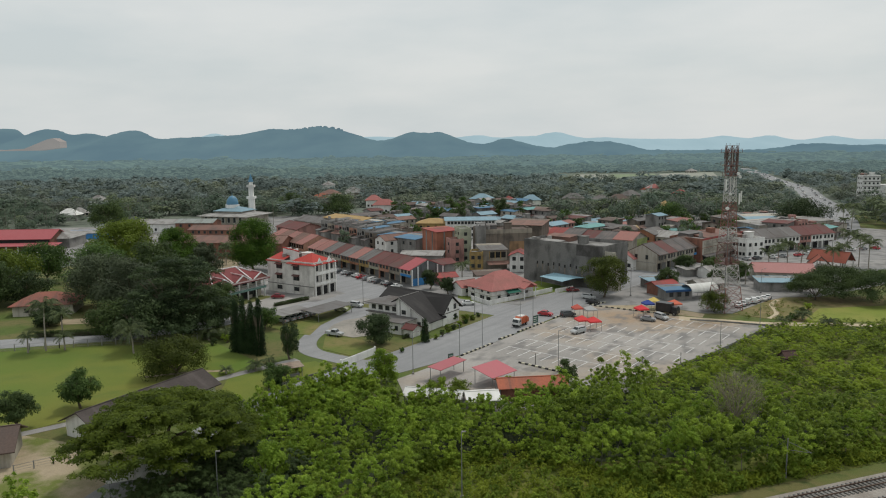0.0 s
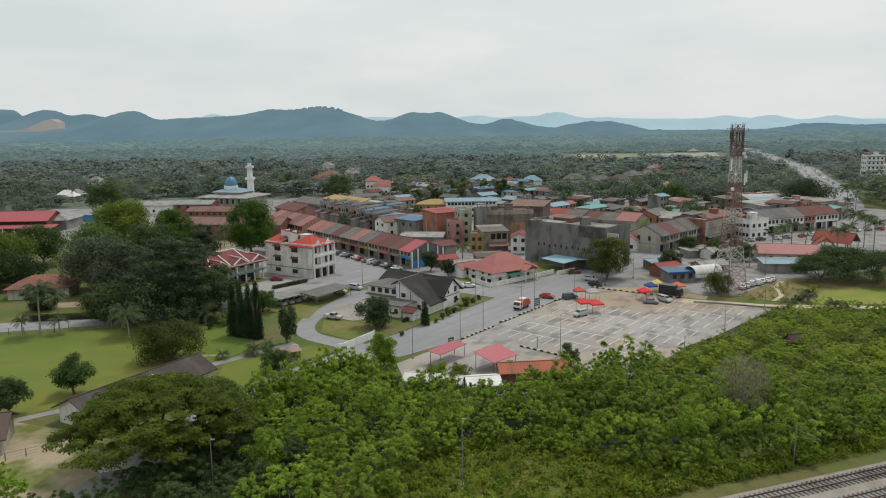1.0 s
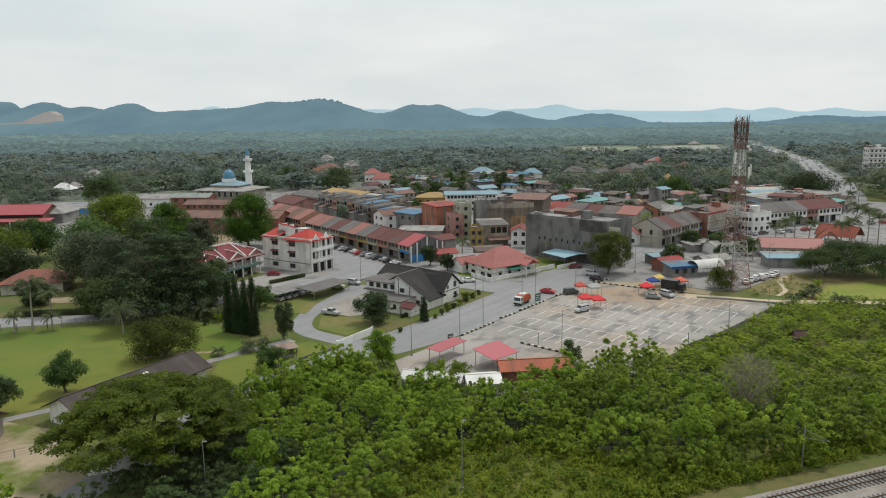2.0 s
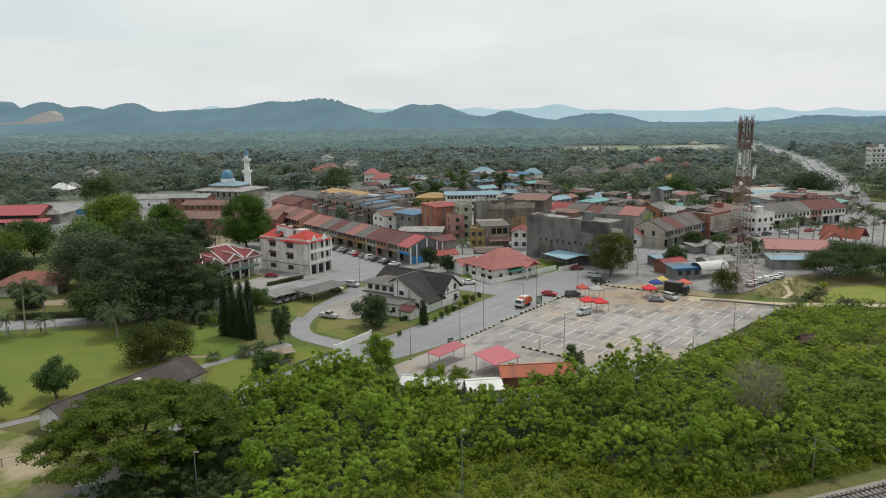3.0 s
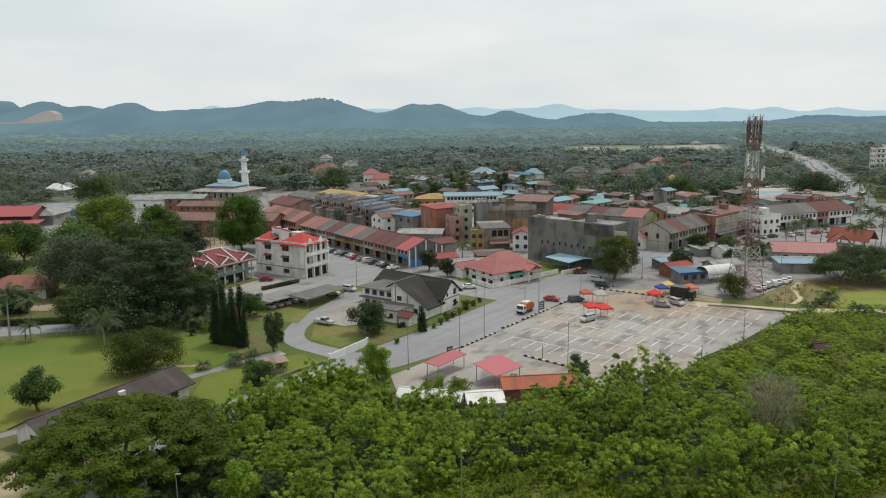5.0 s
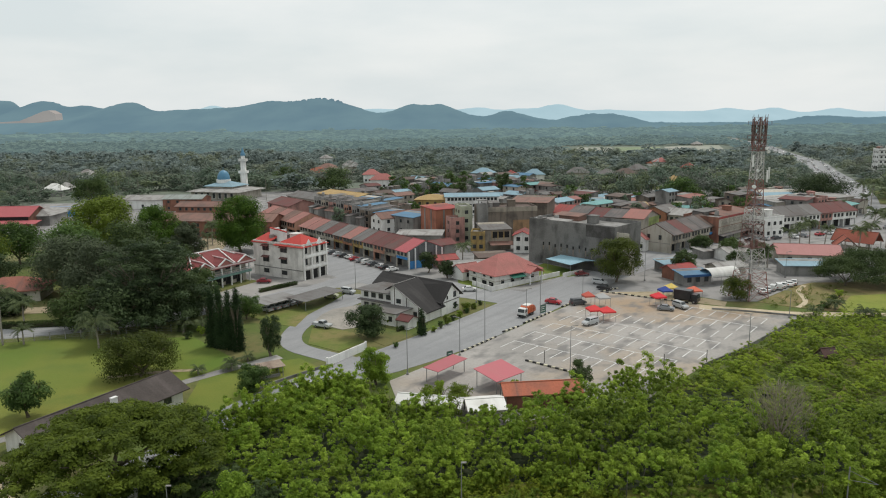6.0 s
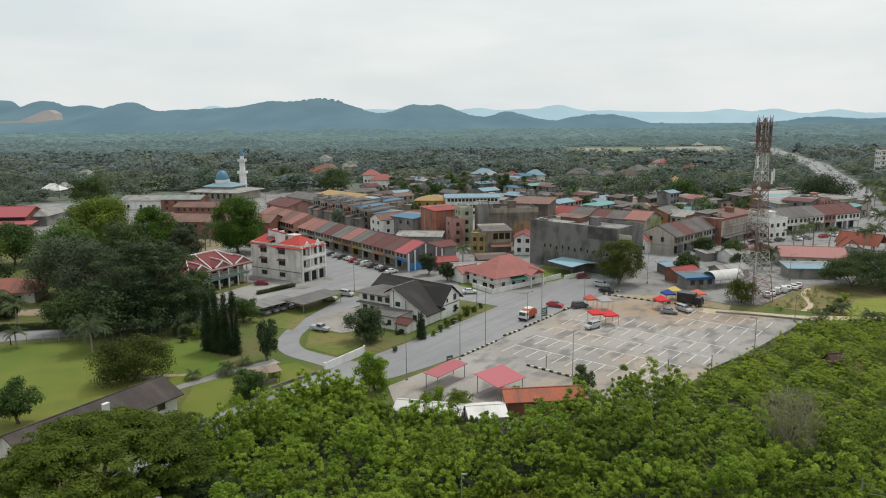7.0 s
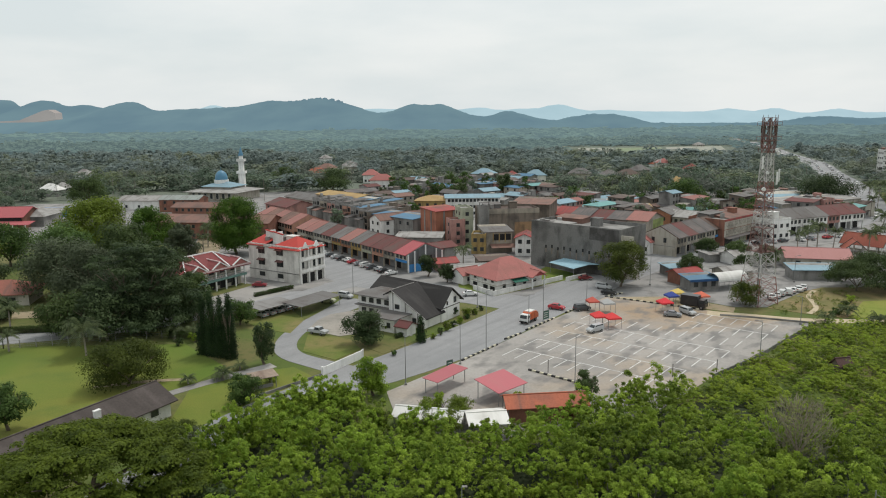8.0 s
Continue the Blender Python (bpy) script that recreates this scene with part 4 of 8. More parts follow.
# tall grey windowless building
GREY_RENDER = paint((0.20, 0.195, 0.185), 0.95, 0.85, (0.035, 0.034, 0.032), 0.2, (0.35, 0.35, 0.16), 0, 0.3, 0.11, "mouldy_plaster")
grey = block("grey_building", "tall bare grey concrete building with stained blank walls", "building", 25.9, 227.3, -43.0, 29.0, 14.0, 1, 12.2, GREY_RENDER, None, "flat", 0, 0, (), "", 1.0)
for i in range(11):
    zz = 5.6 + 0.25 * math.sin(i * 2.3)
    part("small_window", Shape().box(5.0 + 2.05 * i, -0.03, zz, 5.5 + 2.05 * i, 0.0, zz + 0.9), DARK, grey)
    part("rust_stain", Shape().box(5.05 + 2.05 * i, -0.006, zz - 1.2 - 0.5 * (i % 3), 5.45 + 2.05 * i, -0.002, zz), W_BROWN, grey, "dark run-off stain below the window")
part("mould_band", Shape().box(19.5, -0.008, 9.6, 28.6, -0.003, 12.9), paint((0.075, 0.072, 0.068), 0.95, 0.7, (0.16, 0.155, 0.15), 0.2, (0.5, 0.5, 0.2), 0, 0.2, 0.4, "black_mould"), grey, "black mould below the parapet")
for k in range(3):
    part("roof_box", Shape().box(2.5 + 1.5 * k, 0.6, 13.0, 3.6 + 1.5 * k, 1.9, 13.9 - 0.3 * k), R_PALE, grey)
part("water_tank", Shape().box(1.0, 1.0, 12.1, 4.6, 3.6, 13.3), R_PALE, grey)
part("roof_sheet", Shape().slab([(3, 0.6, 13.1), (13, 0.6, 13.1), (13, 4, 13.3), (3, 4, 13.3)], 0.1), R_PALE, grey)
arch = Shape().box(29.02, 0.3, 7.8, 32.6, 0.7, 8.6).box(29.02, 0.3, 10.4, 32.6, 0.7, 11.6).box(29.02, 0.3, 8.6, 29.4, 0.7, 10.4).box(30.6, 0.3, 8.6, 31.0, 0.7, 10.4).box(32.2, 0.3, 8.6, 32.6, 0.7, 10.4).box(29.02, 0.7, 0, 32.6, 4.0, 7.8)
part("arched_wall", arch, CREAM, grey)


def canopy(x, y, ang, w, d, h, roof, label, rise=0.6, posts=True, name="shelter", category="shelter", kind="gable_x"):
    ob = thing(name, label, category, x, y, ang)
    part("roof", roof_shape(kind, w, d, h, rise, 0.3, 0.08), roof, ob)
    if posts:
        for px, py in ((0.1, 0.1), (w - 0.1, 0.1), (w - 0.1, d - 0.1), (0.1, d - 0.1)):
            part("post", Shape().tube((px, py, 0), (px, py, h + (rise - 0.1 if kind == "mono" and py > d / 2 else 0)), 0.07), STEEL, ob)
        back = h + rise - 0.12 if kind == "mono" else h
        part("beam", Shape().box(0, 0.05, h - 0.15, w, 0.15, h - 0.02).box(0, d - 0.15, back - 0.15, w, d - 0.05, back - 0.02), STEEL, ob)
    return ob


canopy(29.8, 215.8, -60, 10.0, 10, 3.0, roof_mat((0.33, 0.56, 0.66), 0.3, (0.2, 0.3, 0.36)), "open stall under a pale blue sheet roof beside the grey building", 0.5)
canopy(33.5, 222.5, -50, 11, 4, 3.9, R_BLUE, "open stall under a darker blue sheet roof", 0.6)
R_SHEET = paint((0.42, 0.125, 0.14), 0.6, 0.3, (0.36, 0.16, 0.15), 0.04, (0.9, 0.12, 0.12), 0, 0.1, 0.2, "painted_roof_sheet")
canopy(-0.9, 125.9, 53, 7.6, 2.5, 2.45, R_SHEET, "roadside shelter with a pinkish-red sheet roof", 0.15, kind="mono")
canopy(8.3, 121.6, 43, 6.0, 4.5, 2.3, R_SHEET, "open-sided shelter with a pinkish-red sheet roof at the car park", 0.9, kind="mono")
stall = canopy(9.1, 114.9, 6, 11.5, 4.6, 2.7, R_ORANGE, "low stall with a rusty orange tiled roof half hidden by bushes", 1.0)
part("wall", Shape().box(0.3, 0.6, 0, 11.2, 4.0, 2.6), W_BRICK, stall)
tarp = paint((0.68, 0.67, 0.635), 0.6, 0.55, (0.45, 0.43, 0.39), 0.03, (0.8, 0.2, 0.2), 0, 0.1, 0.3, "white_canvas")
canopy(-7, 114.5, -14, 9.5, 4.0, 1.9, tarp, "white canvas awning over stalls at the edge of the bushes", 0.7)
canopy(3.7, 110.9, 8, 5.2, 5.0, 2.0, tarp, "white canvas awning beside the orange-roofed stall", 0.7)

# car shelters by the side road
R_SHELTER = roof_mat((0.30, 0.29, 0.275))
canopy(-39.3, 169.9, 52, 9.0, 5.2, 2.3, R_SHELTER, "low car shelter with a pale grey sheet roof", 0.3, True, "car_shelter", "shelter", "mono")
canopy(-31.1, 172.4, 56, 12.5, 5.4, 2.3, R_GREY, "low car shelter with a dark grey sheet roof", 0.25, True, "car_shelter", "shelter", "mono")
# long low hall at the edge of the lawn
hall = block("long_hall", "long low white hall with a dark brown roof beside the lawn", "hall", -51.1, 99.7, 60.6, 22.6, 7.4, 1, 2.75, WHITE, roof_mat((0.085, 0.068, 0.06), 0.3, (0.15, 0.125, 0.115)), "gable_x", 1.75, 0.8,
             [("front", 0, 5, 1.3, 1.2, 0.03, 0.97), ("right", 0, 2, 1.0, 1.2, 0.1, 0.9), ("left", 0, 1, 1.0, 1.2, 0.2, 0.8)], dark=True)
part("roof_vent", Shape().box(11.6, 1.3, 3.4, 12.5, 1.8, 4.45).box(11.55, 1.25, 4.45, 12.55, 1.85, 4.53), WHITE, hall, "small white roof vent")
block("farmhouse", "low house with a faded brown-pink roof at the sandy yard", "house", -69.9, 88.6, 20, 11, 8, 1, 2.8, CREAM, R_BROWN, "gable_x", 1.8, 0.8, [("front", 0, 3, 1.1, 1.1, 0.1, 0.9)], dark=True)
block("house", "house with a rust-red roof among dark trees", "house", -112, 181.5, 12, 14.5, 10, 1, 3.2, CREAM, R_TILE, "hip", 2.2, 0.8, [("front", 0, 3, 1.1, 1.1, 0.1, 0.9)], dark=True)

block("ruined_hut", "small brown ruined hut deep in the scrub", "hut", 66.3, 134.4, 12, 2.3, 1.8, 1, 1.6, W_BROWN, roof_mat((0.115, 0.06, 0.052)), "gable_x", 0.9, 0.35)

# mosque
mos = block("mosque", "pale mosque with tiered roofs and a blue dome", "mosque", -138, 408, -18, 29, 24, 1, 5.0, CREAM, R_PALE, "hip", 2.4, 2.2, [("front", 0, 7, 1.8, 3.0, 0.05, 0.95)])
DOME = paint((0.075, 0.215, 0.330), 0.45, 0.2, (0.15, 0.25, 0.35), 0.05, None, 0, 0, 0.3, "blue_dome")
part("upper_wall", Shape().box(6, 5, 5, 23, 19, 7.4), CREAM, mos)
part("upper_roof", roof_shape("hip", 17, 14, 7.4, 2.2, 1.0), R_LBLUE, mos, "pale blue sheet roof below the dome", pose(6, 5, 0))
part("drum", Shape().lathe([(3.9, 7.4), (3.9, 10.4), (3.3, 10.4)], 24, 13, 12), WHITE, mos)
part("dome", Shape().lathe([(3.4 * math.cos(a), 10.8 + 4.6 * math.sin(a)) for a in np.linspace(-0.15, 1.5, 10)] + [(0.15, 15.8), (0.05, 17.2)], 28, 13, 12), DOME, mos)
mina = thing("minaret", "slender whitish minaret with two balconies and a blue cap", "minaret", -114.6, 430)
part("shaft", Shape().box(-1.6, -1.6, 0, 1.6, 1.6, 13).box(-1.3, -1.3, 13, 1.3, 1.3, 20.2).box(-0.9, -0.9, 20.2, 0.9, 0.9, 22.6), WHITE, mina)
for z, r in ((12.6, 2.4), (19.4, 2.1)):
    part("balcony", Shape().box(-r, -r, z, r, r, z + 0.4).box(-r, -r, z + 0.4, r, -r + 0.2, z + 1.4).box(-r, r - 0.2, z + 0.4, r, r, z + 1.4).box(-r, -r + 0.2, z + 0.4, -r + 0.2, r - 0.2, z + 1.4).box(r - 0.2, -r + 0.2, z + 0.4, r, r - 0.2, z + 1.4), WHITE, mina)
part("cap", Shape().lathe([(1.5, 22.6), (1.3, 23.6), (0.5, 26.0), (0.05, 27.5)], 10), DOME, mina)

# rows of the town behind; each is set by its near roof corner and height
TOWN = "buildings of the town centre"


def shop_block(x, y, ang, w, d, floors, fh, wall, roof, kind, rise, label, front=0, left=0, right=0, name="shop_building"):
    rows = []
    for f in range(floors):
        if front:
            rows.append(("front", f, front, 1.2, 1.3, 0.03, 0.97))
        if left:
            rows.append(("left", f, left, 1.1, 1.2, 0.05, 0.95))
        if right:
            rows.append(("right", f, right, 1.1, 1.2, 0.05, 0.95))
    return block(name, label, "building", x, y, ang, w, d, floors, fh, wall, roof, kind, rise, 0.5, rows, TOWN, 0.7, True)


def shop_rear(x, y, ang, w, d, h, wall, roof, ext, label, seed):
    """The back of a shop: a stained main block, a lower extension in front, ducts, and open galleries."""
    rg = random.Random(seed)
    ob = thing("shop_building", label, "building", x, y, ang, 0, TOWN)
    part("wall", Shape().box(0, 0, 0, w, d, h), wall, ob)
    part("parapet", Shape().box(0, 0, h, w, 0.2, h + 0.7).box(0, 0.2, h, 0.2, d, h + 0.7).box(w - 0.2, 0.2, h, w, d, h + 0.5), CONC_WALL, ob)
    part("roof", Shape().slab([(0.25, 0.3, h + 0.2), (w - 0.25, 0.3, h + 0.2), (w - 0.25, d, h + 0.9), (0.25, d, h + 0.9)], 0.1), roof, ob)
    part("extension", Shape().box(0.3, -ext, 0, w * 0.62, -0.01, h * 0.62), CONC_WALL, ob)
    part("extension_roof", Shape().slab([(0.1, -ext - 0.4, h * 0.62), (w * 0.66, -ext - 0.4, h * 0.62), (w * 0.66, -0.01, h * 0.7), (0.1, -0.01, h * 0.7)], 0.1), rg.choice((R_RUST, R_GREY, R_SLATE)), ob)
    for f in range(3):
        z = 0.4 + f * h / 3
        part("gallery_opening", Shape().box(w * 0.68, -0.03, z + 0.5, w * 0.93, 0.02, z + 2.0), DARK, ob, "dark open gallery")
        part("gallery_ledge", Shape().box(w * 0.64, -0.7, z + 0.2, w * 0.97, -0.01, z + 0.42), wall, ob)
    for k in range(2):
        window(ob, w * (0.2 + 0.26 * k), -0.004, h - 2.3, 0.9, 1.2, 0, True)
    part("duct", Shape().tube((w * 0.64, -0.16, 0.4), (w * 0.64, -0.16, h + 0.5), 0.13, None, 6), R_PALE, ob)
    part("water_tank", Shape().lathe([(0.0, h + 2.2), (0.6, h + 2.1), (0.65, h + 0.9), (0.6, h + 0.25)], 10, w * 0.3, d * 0.25), R_PALE, ob)
    return ob


for k, (wl_, rf, hh, ex) in enumerate(((CONC_WALL, R_GREY, 9.6, 3.0), (W_BEIGE, R_SLATE, 9.2, 4.0), (W_PINK, R_GREY, 8.8, 2.2), (CONC_WALL, R_SLATE, 9.4, 3.6), (W_SALMON, R_GREY, 8.6, 1.6), (CONC_WALL, R_BLUE, 8.2, 3.4), (W_BROWN, R_SLATE, 7.6, 2.4))):
    shop_rear(-55.3 + 0.643 * 5.9 * k, 322.9 - 0.766 * 5.9 * k, -50, 5.8, 14, hh, wl_, rf, ex, "stained rear of a three-storey shop with galleries and ducts", k)
for k, (wl_, rf, hh, ex) in enumerate(((CONC_WALL, R_SLATE, 8.4, 2.6), (W_PINK, R_GREY, 8.0, 2.0), (CREAM, R_BLUE, 7.6, 3.0))):
    shop_rear(-38.0 + 0.69 * 6.1 * k, 334 - 0.72 * 6.1 * k, -46, 6.0, 12, hh, wl_, rf, ex, "stained rear of a shop with galleries and ducts", 20 + k)
shop_block(-79, 338, -50, 20, 14, 2, 3.0, W_PINK, R_MAROON, "gable_x", 2.2, "pink shop block with a maroon roof", 5, 2)
shop_block(-75.8, 364.1, -50, 30, 12, 2, 3.2, CREAM, R_GREY, "gable_x", 2.0, "long shop block with a grey sheet roof", 6, 2)
shop_block(-58.1, 348.6, -48, 30, 14, 3, 3.0, W_BEIGE, R_YELLOW, "gable_x", 1.2, "shop block with a pale orange sheet roof", 7, 3)
shop_block(-29.2, 295, -45, 26, 9, 2, 3.4, CONC_WALL, R_BLUE, "mono", 0.8, "grey block with a narrow blue sheet roof", 6, 2)
shop_block(-22.8, 280.8, 36, 20, 8, 2, 3.0, WHITE, R_RUST, "gable_x", 1.8, "white house with a rust-orange roof behind the terrace", 4, 2)
shop_block(-15.6, 253.3, -6, 15, 9, 1, 4.2, CONC_WALL, R_PALE, "mono", 0.5, "low grey rear extension with a pale sheet roof", 0, 0)
orange_block = shop_block(-2.5, 269.6, 34, 11, 10, 3, 3.5, W_BRICK_RED, R_RED, "mono", 0.7, "plain orange-red three-storey wall under a red roof", 0, 0)
for k in range(2):
    part("pilaster", Shape().box(-0.16, 2.6 + 4.2 * k, 0, -0.004, 3.2 + 4.2 * k, 10.4), CONC_WALL, orange_block)
    part("pilaster", Shape().box(3.2 + 4.2 * k, -0.16, 0, 3.8 + 4.2 * k, -0.004, 10.4), CONC_WALL, orange_block)
shop_block(2.7, 258.4, 15, 5, 6, 3, 2.8, W_PINK, None, "flat", 0, "stacked salmon-pink balconies at the back of a shop", 1, 1)
shop_block(6.2, 261.2, 12, 4.2, 9, 4, 3.0, W_GREEN, None, "flat", 0, "narrow pale green four-storey stair block", 1, 2)
shop_block(9, 244.6, -8, 4.6, 7, 2, 2.9, W_YELLOW, None, "flat", 0, "small yellow two-storey house in the centre", 2, 1)
blank = shop_block(13.1, 260.8, 8, 20, 12, 1, 11.5, W_BROWN, R_BROWN, "flat", 0, "brown-grey blank-walled block with weather stains", 0, 0)
part("corner_tower", Shape().box(-0.9, -0.4, 0, 2.6, 3.0, 13.4).box(-0.9, -0.4, 14.6, 2.6, 3.0, 14.8).box(-0.9, -0.4, 13.4, -0.6, -0.1, 14.6).box(2.3, -0.4, 13.4, 2.6, -0.1, 14.6), CONC_WALL, blank, "dark unfinished concrete stair tower")
part("cap_wall", Shape().box(2.62, -0.1, 10.6, 20.1, -0.004, 12.2), W_BEIGE, blank, "faded olive-yellow upper band")
part("stain", Shape().box(11.5, -0.012, 1.0, 19.6, -0.003, 7.6), wall_mat((0.42, 0.24, 0.11), 0.7), blank, "orange-brown stain on the bare wall")
shop_block(24.9, 279.5, -20, 14, 14, 1, 12, W_BROWN, R_RUST, "mono", 1.0, "brown block with an orange-brown sloping roof", 0, 0)
galley = shop_block(13.4, 245.9, 10, 9, 10, 2, 3.4, W_BEIGE, R_GREY, "mono", 0.9, "beige unfinished house with open upper gallery", 0, 2)
for k in range(3):
    part("gallery_opening", Shape().box(2.9 + 2.0 * k, -0.03, 4.0, 4.5 + 2.0 * k, 0.02, 6.0), DARK, galley, "dark open gallery bay")
    part("gallery_post", Shape().box(2.55 + 2.0 * k, -0.12, 3.5, 2.8 + 2.0 * k, -0.004, 6.3), W_YELLOW, galley)
part("lean_to", Shape().slab([(1.5, -3.2, 2.1), (9.5, -3.2, 2.1), (9.5, -0.01, 2.9), (1.5, -0.01, 2.9)], 0.1), R_RUST, galley, "rusty lean-to sheet")
shop_block(22.6, 241.1, -12, 5.6, 8, 2, 2.9, WHITE, R_RED, "gable_y", 1.2, "small white ornate house with a red roof", 2, 1)
for k, (rf, wl_) in enumerate(((R_ROSE, W_BRICK), (R_RED, CREAM), (R_SLATE, W_BRICK), (R_MAROON, CREAM), (R_SLATE, W_BROWN), (R_ROSE, CREAM))):
    shop_block(35.7 + 0.788 * 7.3 * k, 290.7 - 0.616 * 7.3 * k, -38, 7.2, 14, 2, 3.5 + 0.1 * (k % 3), wl_, rf, "gable_x", 2.1 + 0.2 * (k % 2), "shop of a long terrace under patched red and grey roofs", 2, 2 if k == 0 else 0)
shop_block(41.8, 263, -46, 22, 12, 2, 3.2, CREAM, R_MAROON, "gable_x", 2.2, "terrace with red and grey patched roofs", 4, 2)
shop_block(61.8, 275.9, -40, 14, 10, 2, 3.2, W_LIME, None, "flat", 0, "lime-green two-storey shop in the centre", 4, 3)
shop_block(76.9, 287.9, -42, 9, 12, 2, 3.6, W_ORANGE, R_GREY, "gable_y", 1.8, "orange-walled shop with a grey roof", 2, 1)
shop_block(60.4, 245, -44, 6, 9, 1, 4.2, WHITE, R_PINK, "gable_y", 1.8, "low white shop with a faded red roof", 2, 2)
# gabled shop terrace beside the square
for i in range(5):
    k = 6.4 * i
    shophouse(65.8 + 5.9 + 0.715 * k, 243.5 - 6.8 + 0.70 * k, 44.3, 6.4, 11.5, CREAM if i % 2 else W_BEIGE, (R_SLATE, R_MAROON, R_SLATE, R_SLATE, R_BROWN)[i],
              "cream two-storey shophouse with a brown-maroon roof beside the square", W_BLUE if i == 4 else None, 3.1, 3.1, 2.8, last=i == 4, group="terrace by the square")
gend = thing("shop_end_wall", "pale grey weathered gable end with two small windows", "wall", 63.6, 244.9, -45.7)
part("wall", Shape().prism([(0, -0.02, 0), (11.5, -0.02, 0), (11.5, -0.02, 6.0), (5.75, -0.02, 8.8), (0, -0.02, 6.0)][::-1], (0, 0.16, 0)), CREAM, gend)
part("string_band", Shape().box(0, -0.09, 2.9, 11.5, -0.03, 3.1), CONC_WALL, gend)
for px in (3.6, 7.6):
    window(gend, px, -0.03, 4.0, 1.0, 1.5, 0, True)
bands = shop_block(93.1, 254.6, 43, 34, 13, 3, 2.7, W_BRICK, R_PALE, "flat", 0, "three-storey brick-red shop block with a white front of shuttered windows", 16, 0)
part("front_facing", Shape().box(0, -0.05, 2.9, 34, -0.003, 8.1), CREAM, bands, "white painted front with window bands")
part("red_parapet", Shape().box(-0.05, -0.12, 8.1, 34.05, -0.003, 8.85), R_RED, bands)
for k in range(6):
    part("shop_front", Shape().box(0.6 + 5.6 * k, -0.06, 0.1, 5.6 + 5.6 * k, -0.003, 2.4), (DARK, SHUTTER, W_GREEN)[k % 3], bands, "shop front at street level")
part("awning", Shape().slab([(0, -1.8, 2.5), (34, -1.8, 2.5), (34, -0.06, 2.85), (0, -0.06, 2.85)], 0.08), R_SLATE, bands)
shop_block(88.4, 270.6, -44, 13, 22, 2, 4.1, W_BRICK, R_RUST, "gable_y", 1.0, "brick-red block with a rusty pale roof", 0, 0)
shop_block(81.8, 285.4, -44, 11, 12, 2, 3.2, CREAM, R_PALE, "gable_x", 1.8, "shop block with pale grey sheet roofs", 5, 2)
for i in range(7):
    k = 6.6 * i
    shophouse(123.2, 271.4, 24, 6.6, 11.5, WHITE if i != 4 else W_PINK, R_GREY if i < 4 else R_MAROON, "white shophouse with a grey tiled roof across the square", None, 3.2, 3.2, 2.6, last=i == 6, group="terrace across the square").matrix_world = pose(118.0 + 0.9135 * k, 272 + 0.4067 * k, 0, 0, 0, 24)
shop_block(113, 263.7, 24, 9, 9, 2, 3.4, WHITE, R_PALE, "flat", 0, "white two-storey corner block with dark window bands", 3, 5)
shop_block(135.8, 305.3, 24, 46, 14, 1, 7.6, CREAM, R_PALE, "mono", 0.8, "long white building with a pale grey roof", 0, 0)
shop_block(97.2, 219.4, -14, 17, 11, 1, 3.2, CREAM, roof_mat((0.52, 0.235, 0.215), 0.3, (0.34, 0.16, 0.14)), "gable_x", 2.0, "low hall with a faded pink-red roof", 3, 0)
shop_block(91.9, 204, -6, 12, 6, 1, 2.8, CONC_WALL, R_LBLUE, "mono", 0.7, "low workshop with a blue sheet roof", 0, 0)
PAVILION_TILE = roof_mat((0.40, 0.105, 0.062), 0.3, (0.26, 0.07, 0.05))


def pavilion(x, y, ang, w, d, h, rise, label):
    """An open-sided pavilion: steep gabled roof on square posts over a low wall."""
    ob = canopy(x, y, ang, w, d, h, PAVILION_TILE, label, rise, False, "pavilion", "pavilion", "gable_x")
    for k in range(4):
        for py in (0.15, d - 0.15):
            px = 0.2 + (w - 0.4) * k / 3
            part("post", Shape().box(px - 0.16, py - 0.16, 0, px + 0.16, py + 0.16, h), WHITE, ob)
    for sx in (-0.34, w + 0.28):
        part("bargeboard", Shape().prism([(sx, -0.4, h - 0.45), (sx, d / 2, h + rise - 0.2), (sx, d + 0.4, h - 0.45), (sx, d + 0.4, h - 0.12), (sx, d / 2, h + rise + 0.2), (sx, -0.4, h - 0.12)], (0.08, 0, 0)), R_BROWN, ob)
    part("low_wall", Shape().box(0, 0.05, 0, w, 0.2, 0.8).box(0, d - 0.2, 0, w, d - 0.05, 0.8), CREAM, ob)
    part("plinth", Shape().box(-0.5, -0.5, 0, w + 0.5, d + 0.5, 0.25), CONCRETE, ob)
    return ob


pavilion(124.5, 241.5, -50, 12, 7.5, 3.4, 3.0, "open pavilion with a steep brick-red tiled roof and white posts")
pavilion(126.6, 230.5, 70, 6, 6, 2.8, 2.6, "small open porch pavilion with a steep brick-red roof")
sheet("lawn", [(137, 226), (147, 226), (150, 236), (139, 234)], 0.06, LAWN, "grass plot beside the pavilion", "lawn")
shop_block(146, 338, 6, 30, 12, 1, 6.0, CREAM, R_LBLUE, "mono", 2.2, "tall shed with a wide pale blue sheet roof", 4, 0)
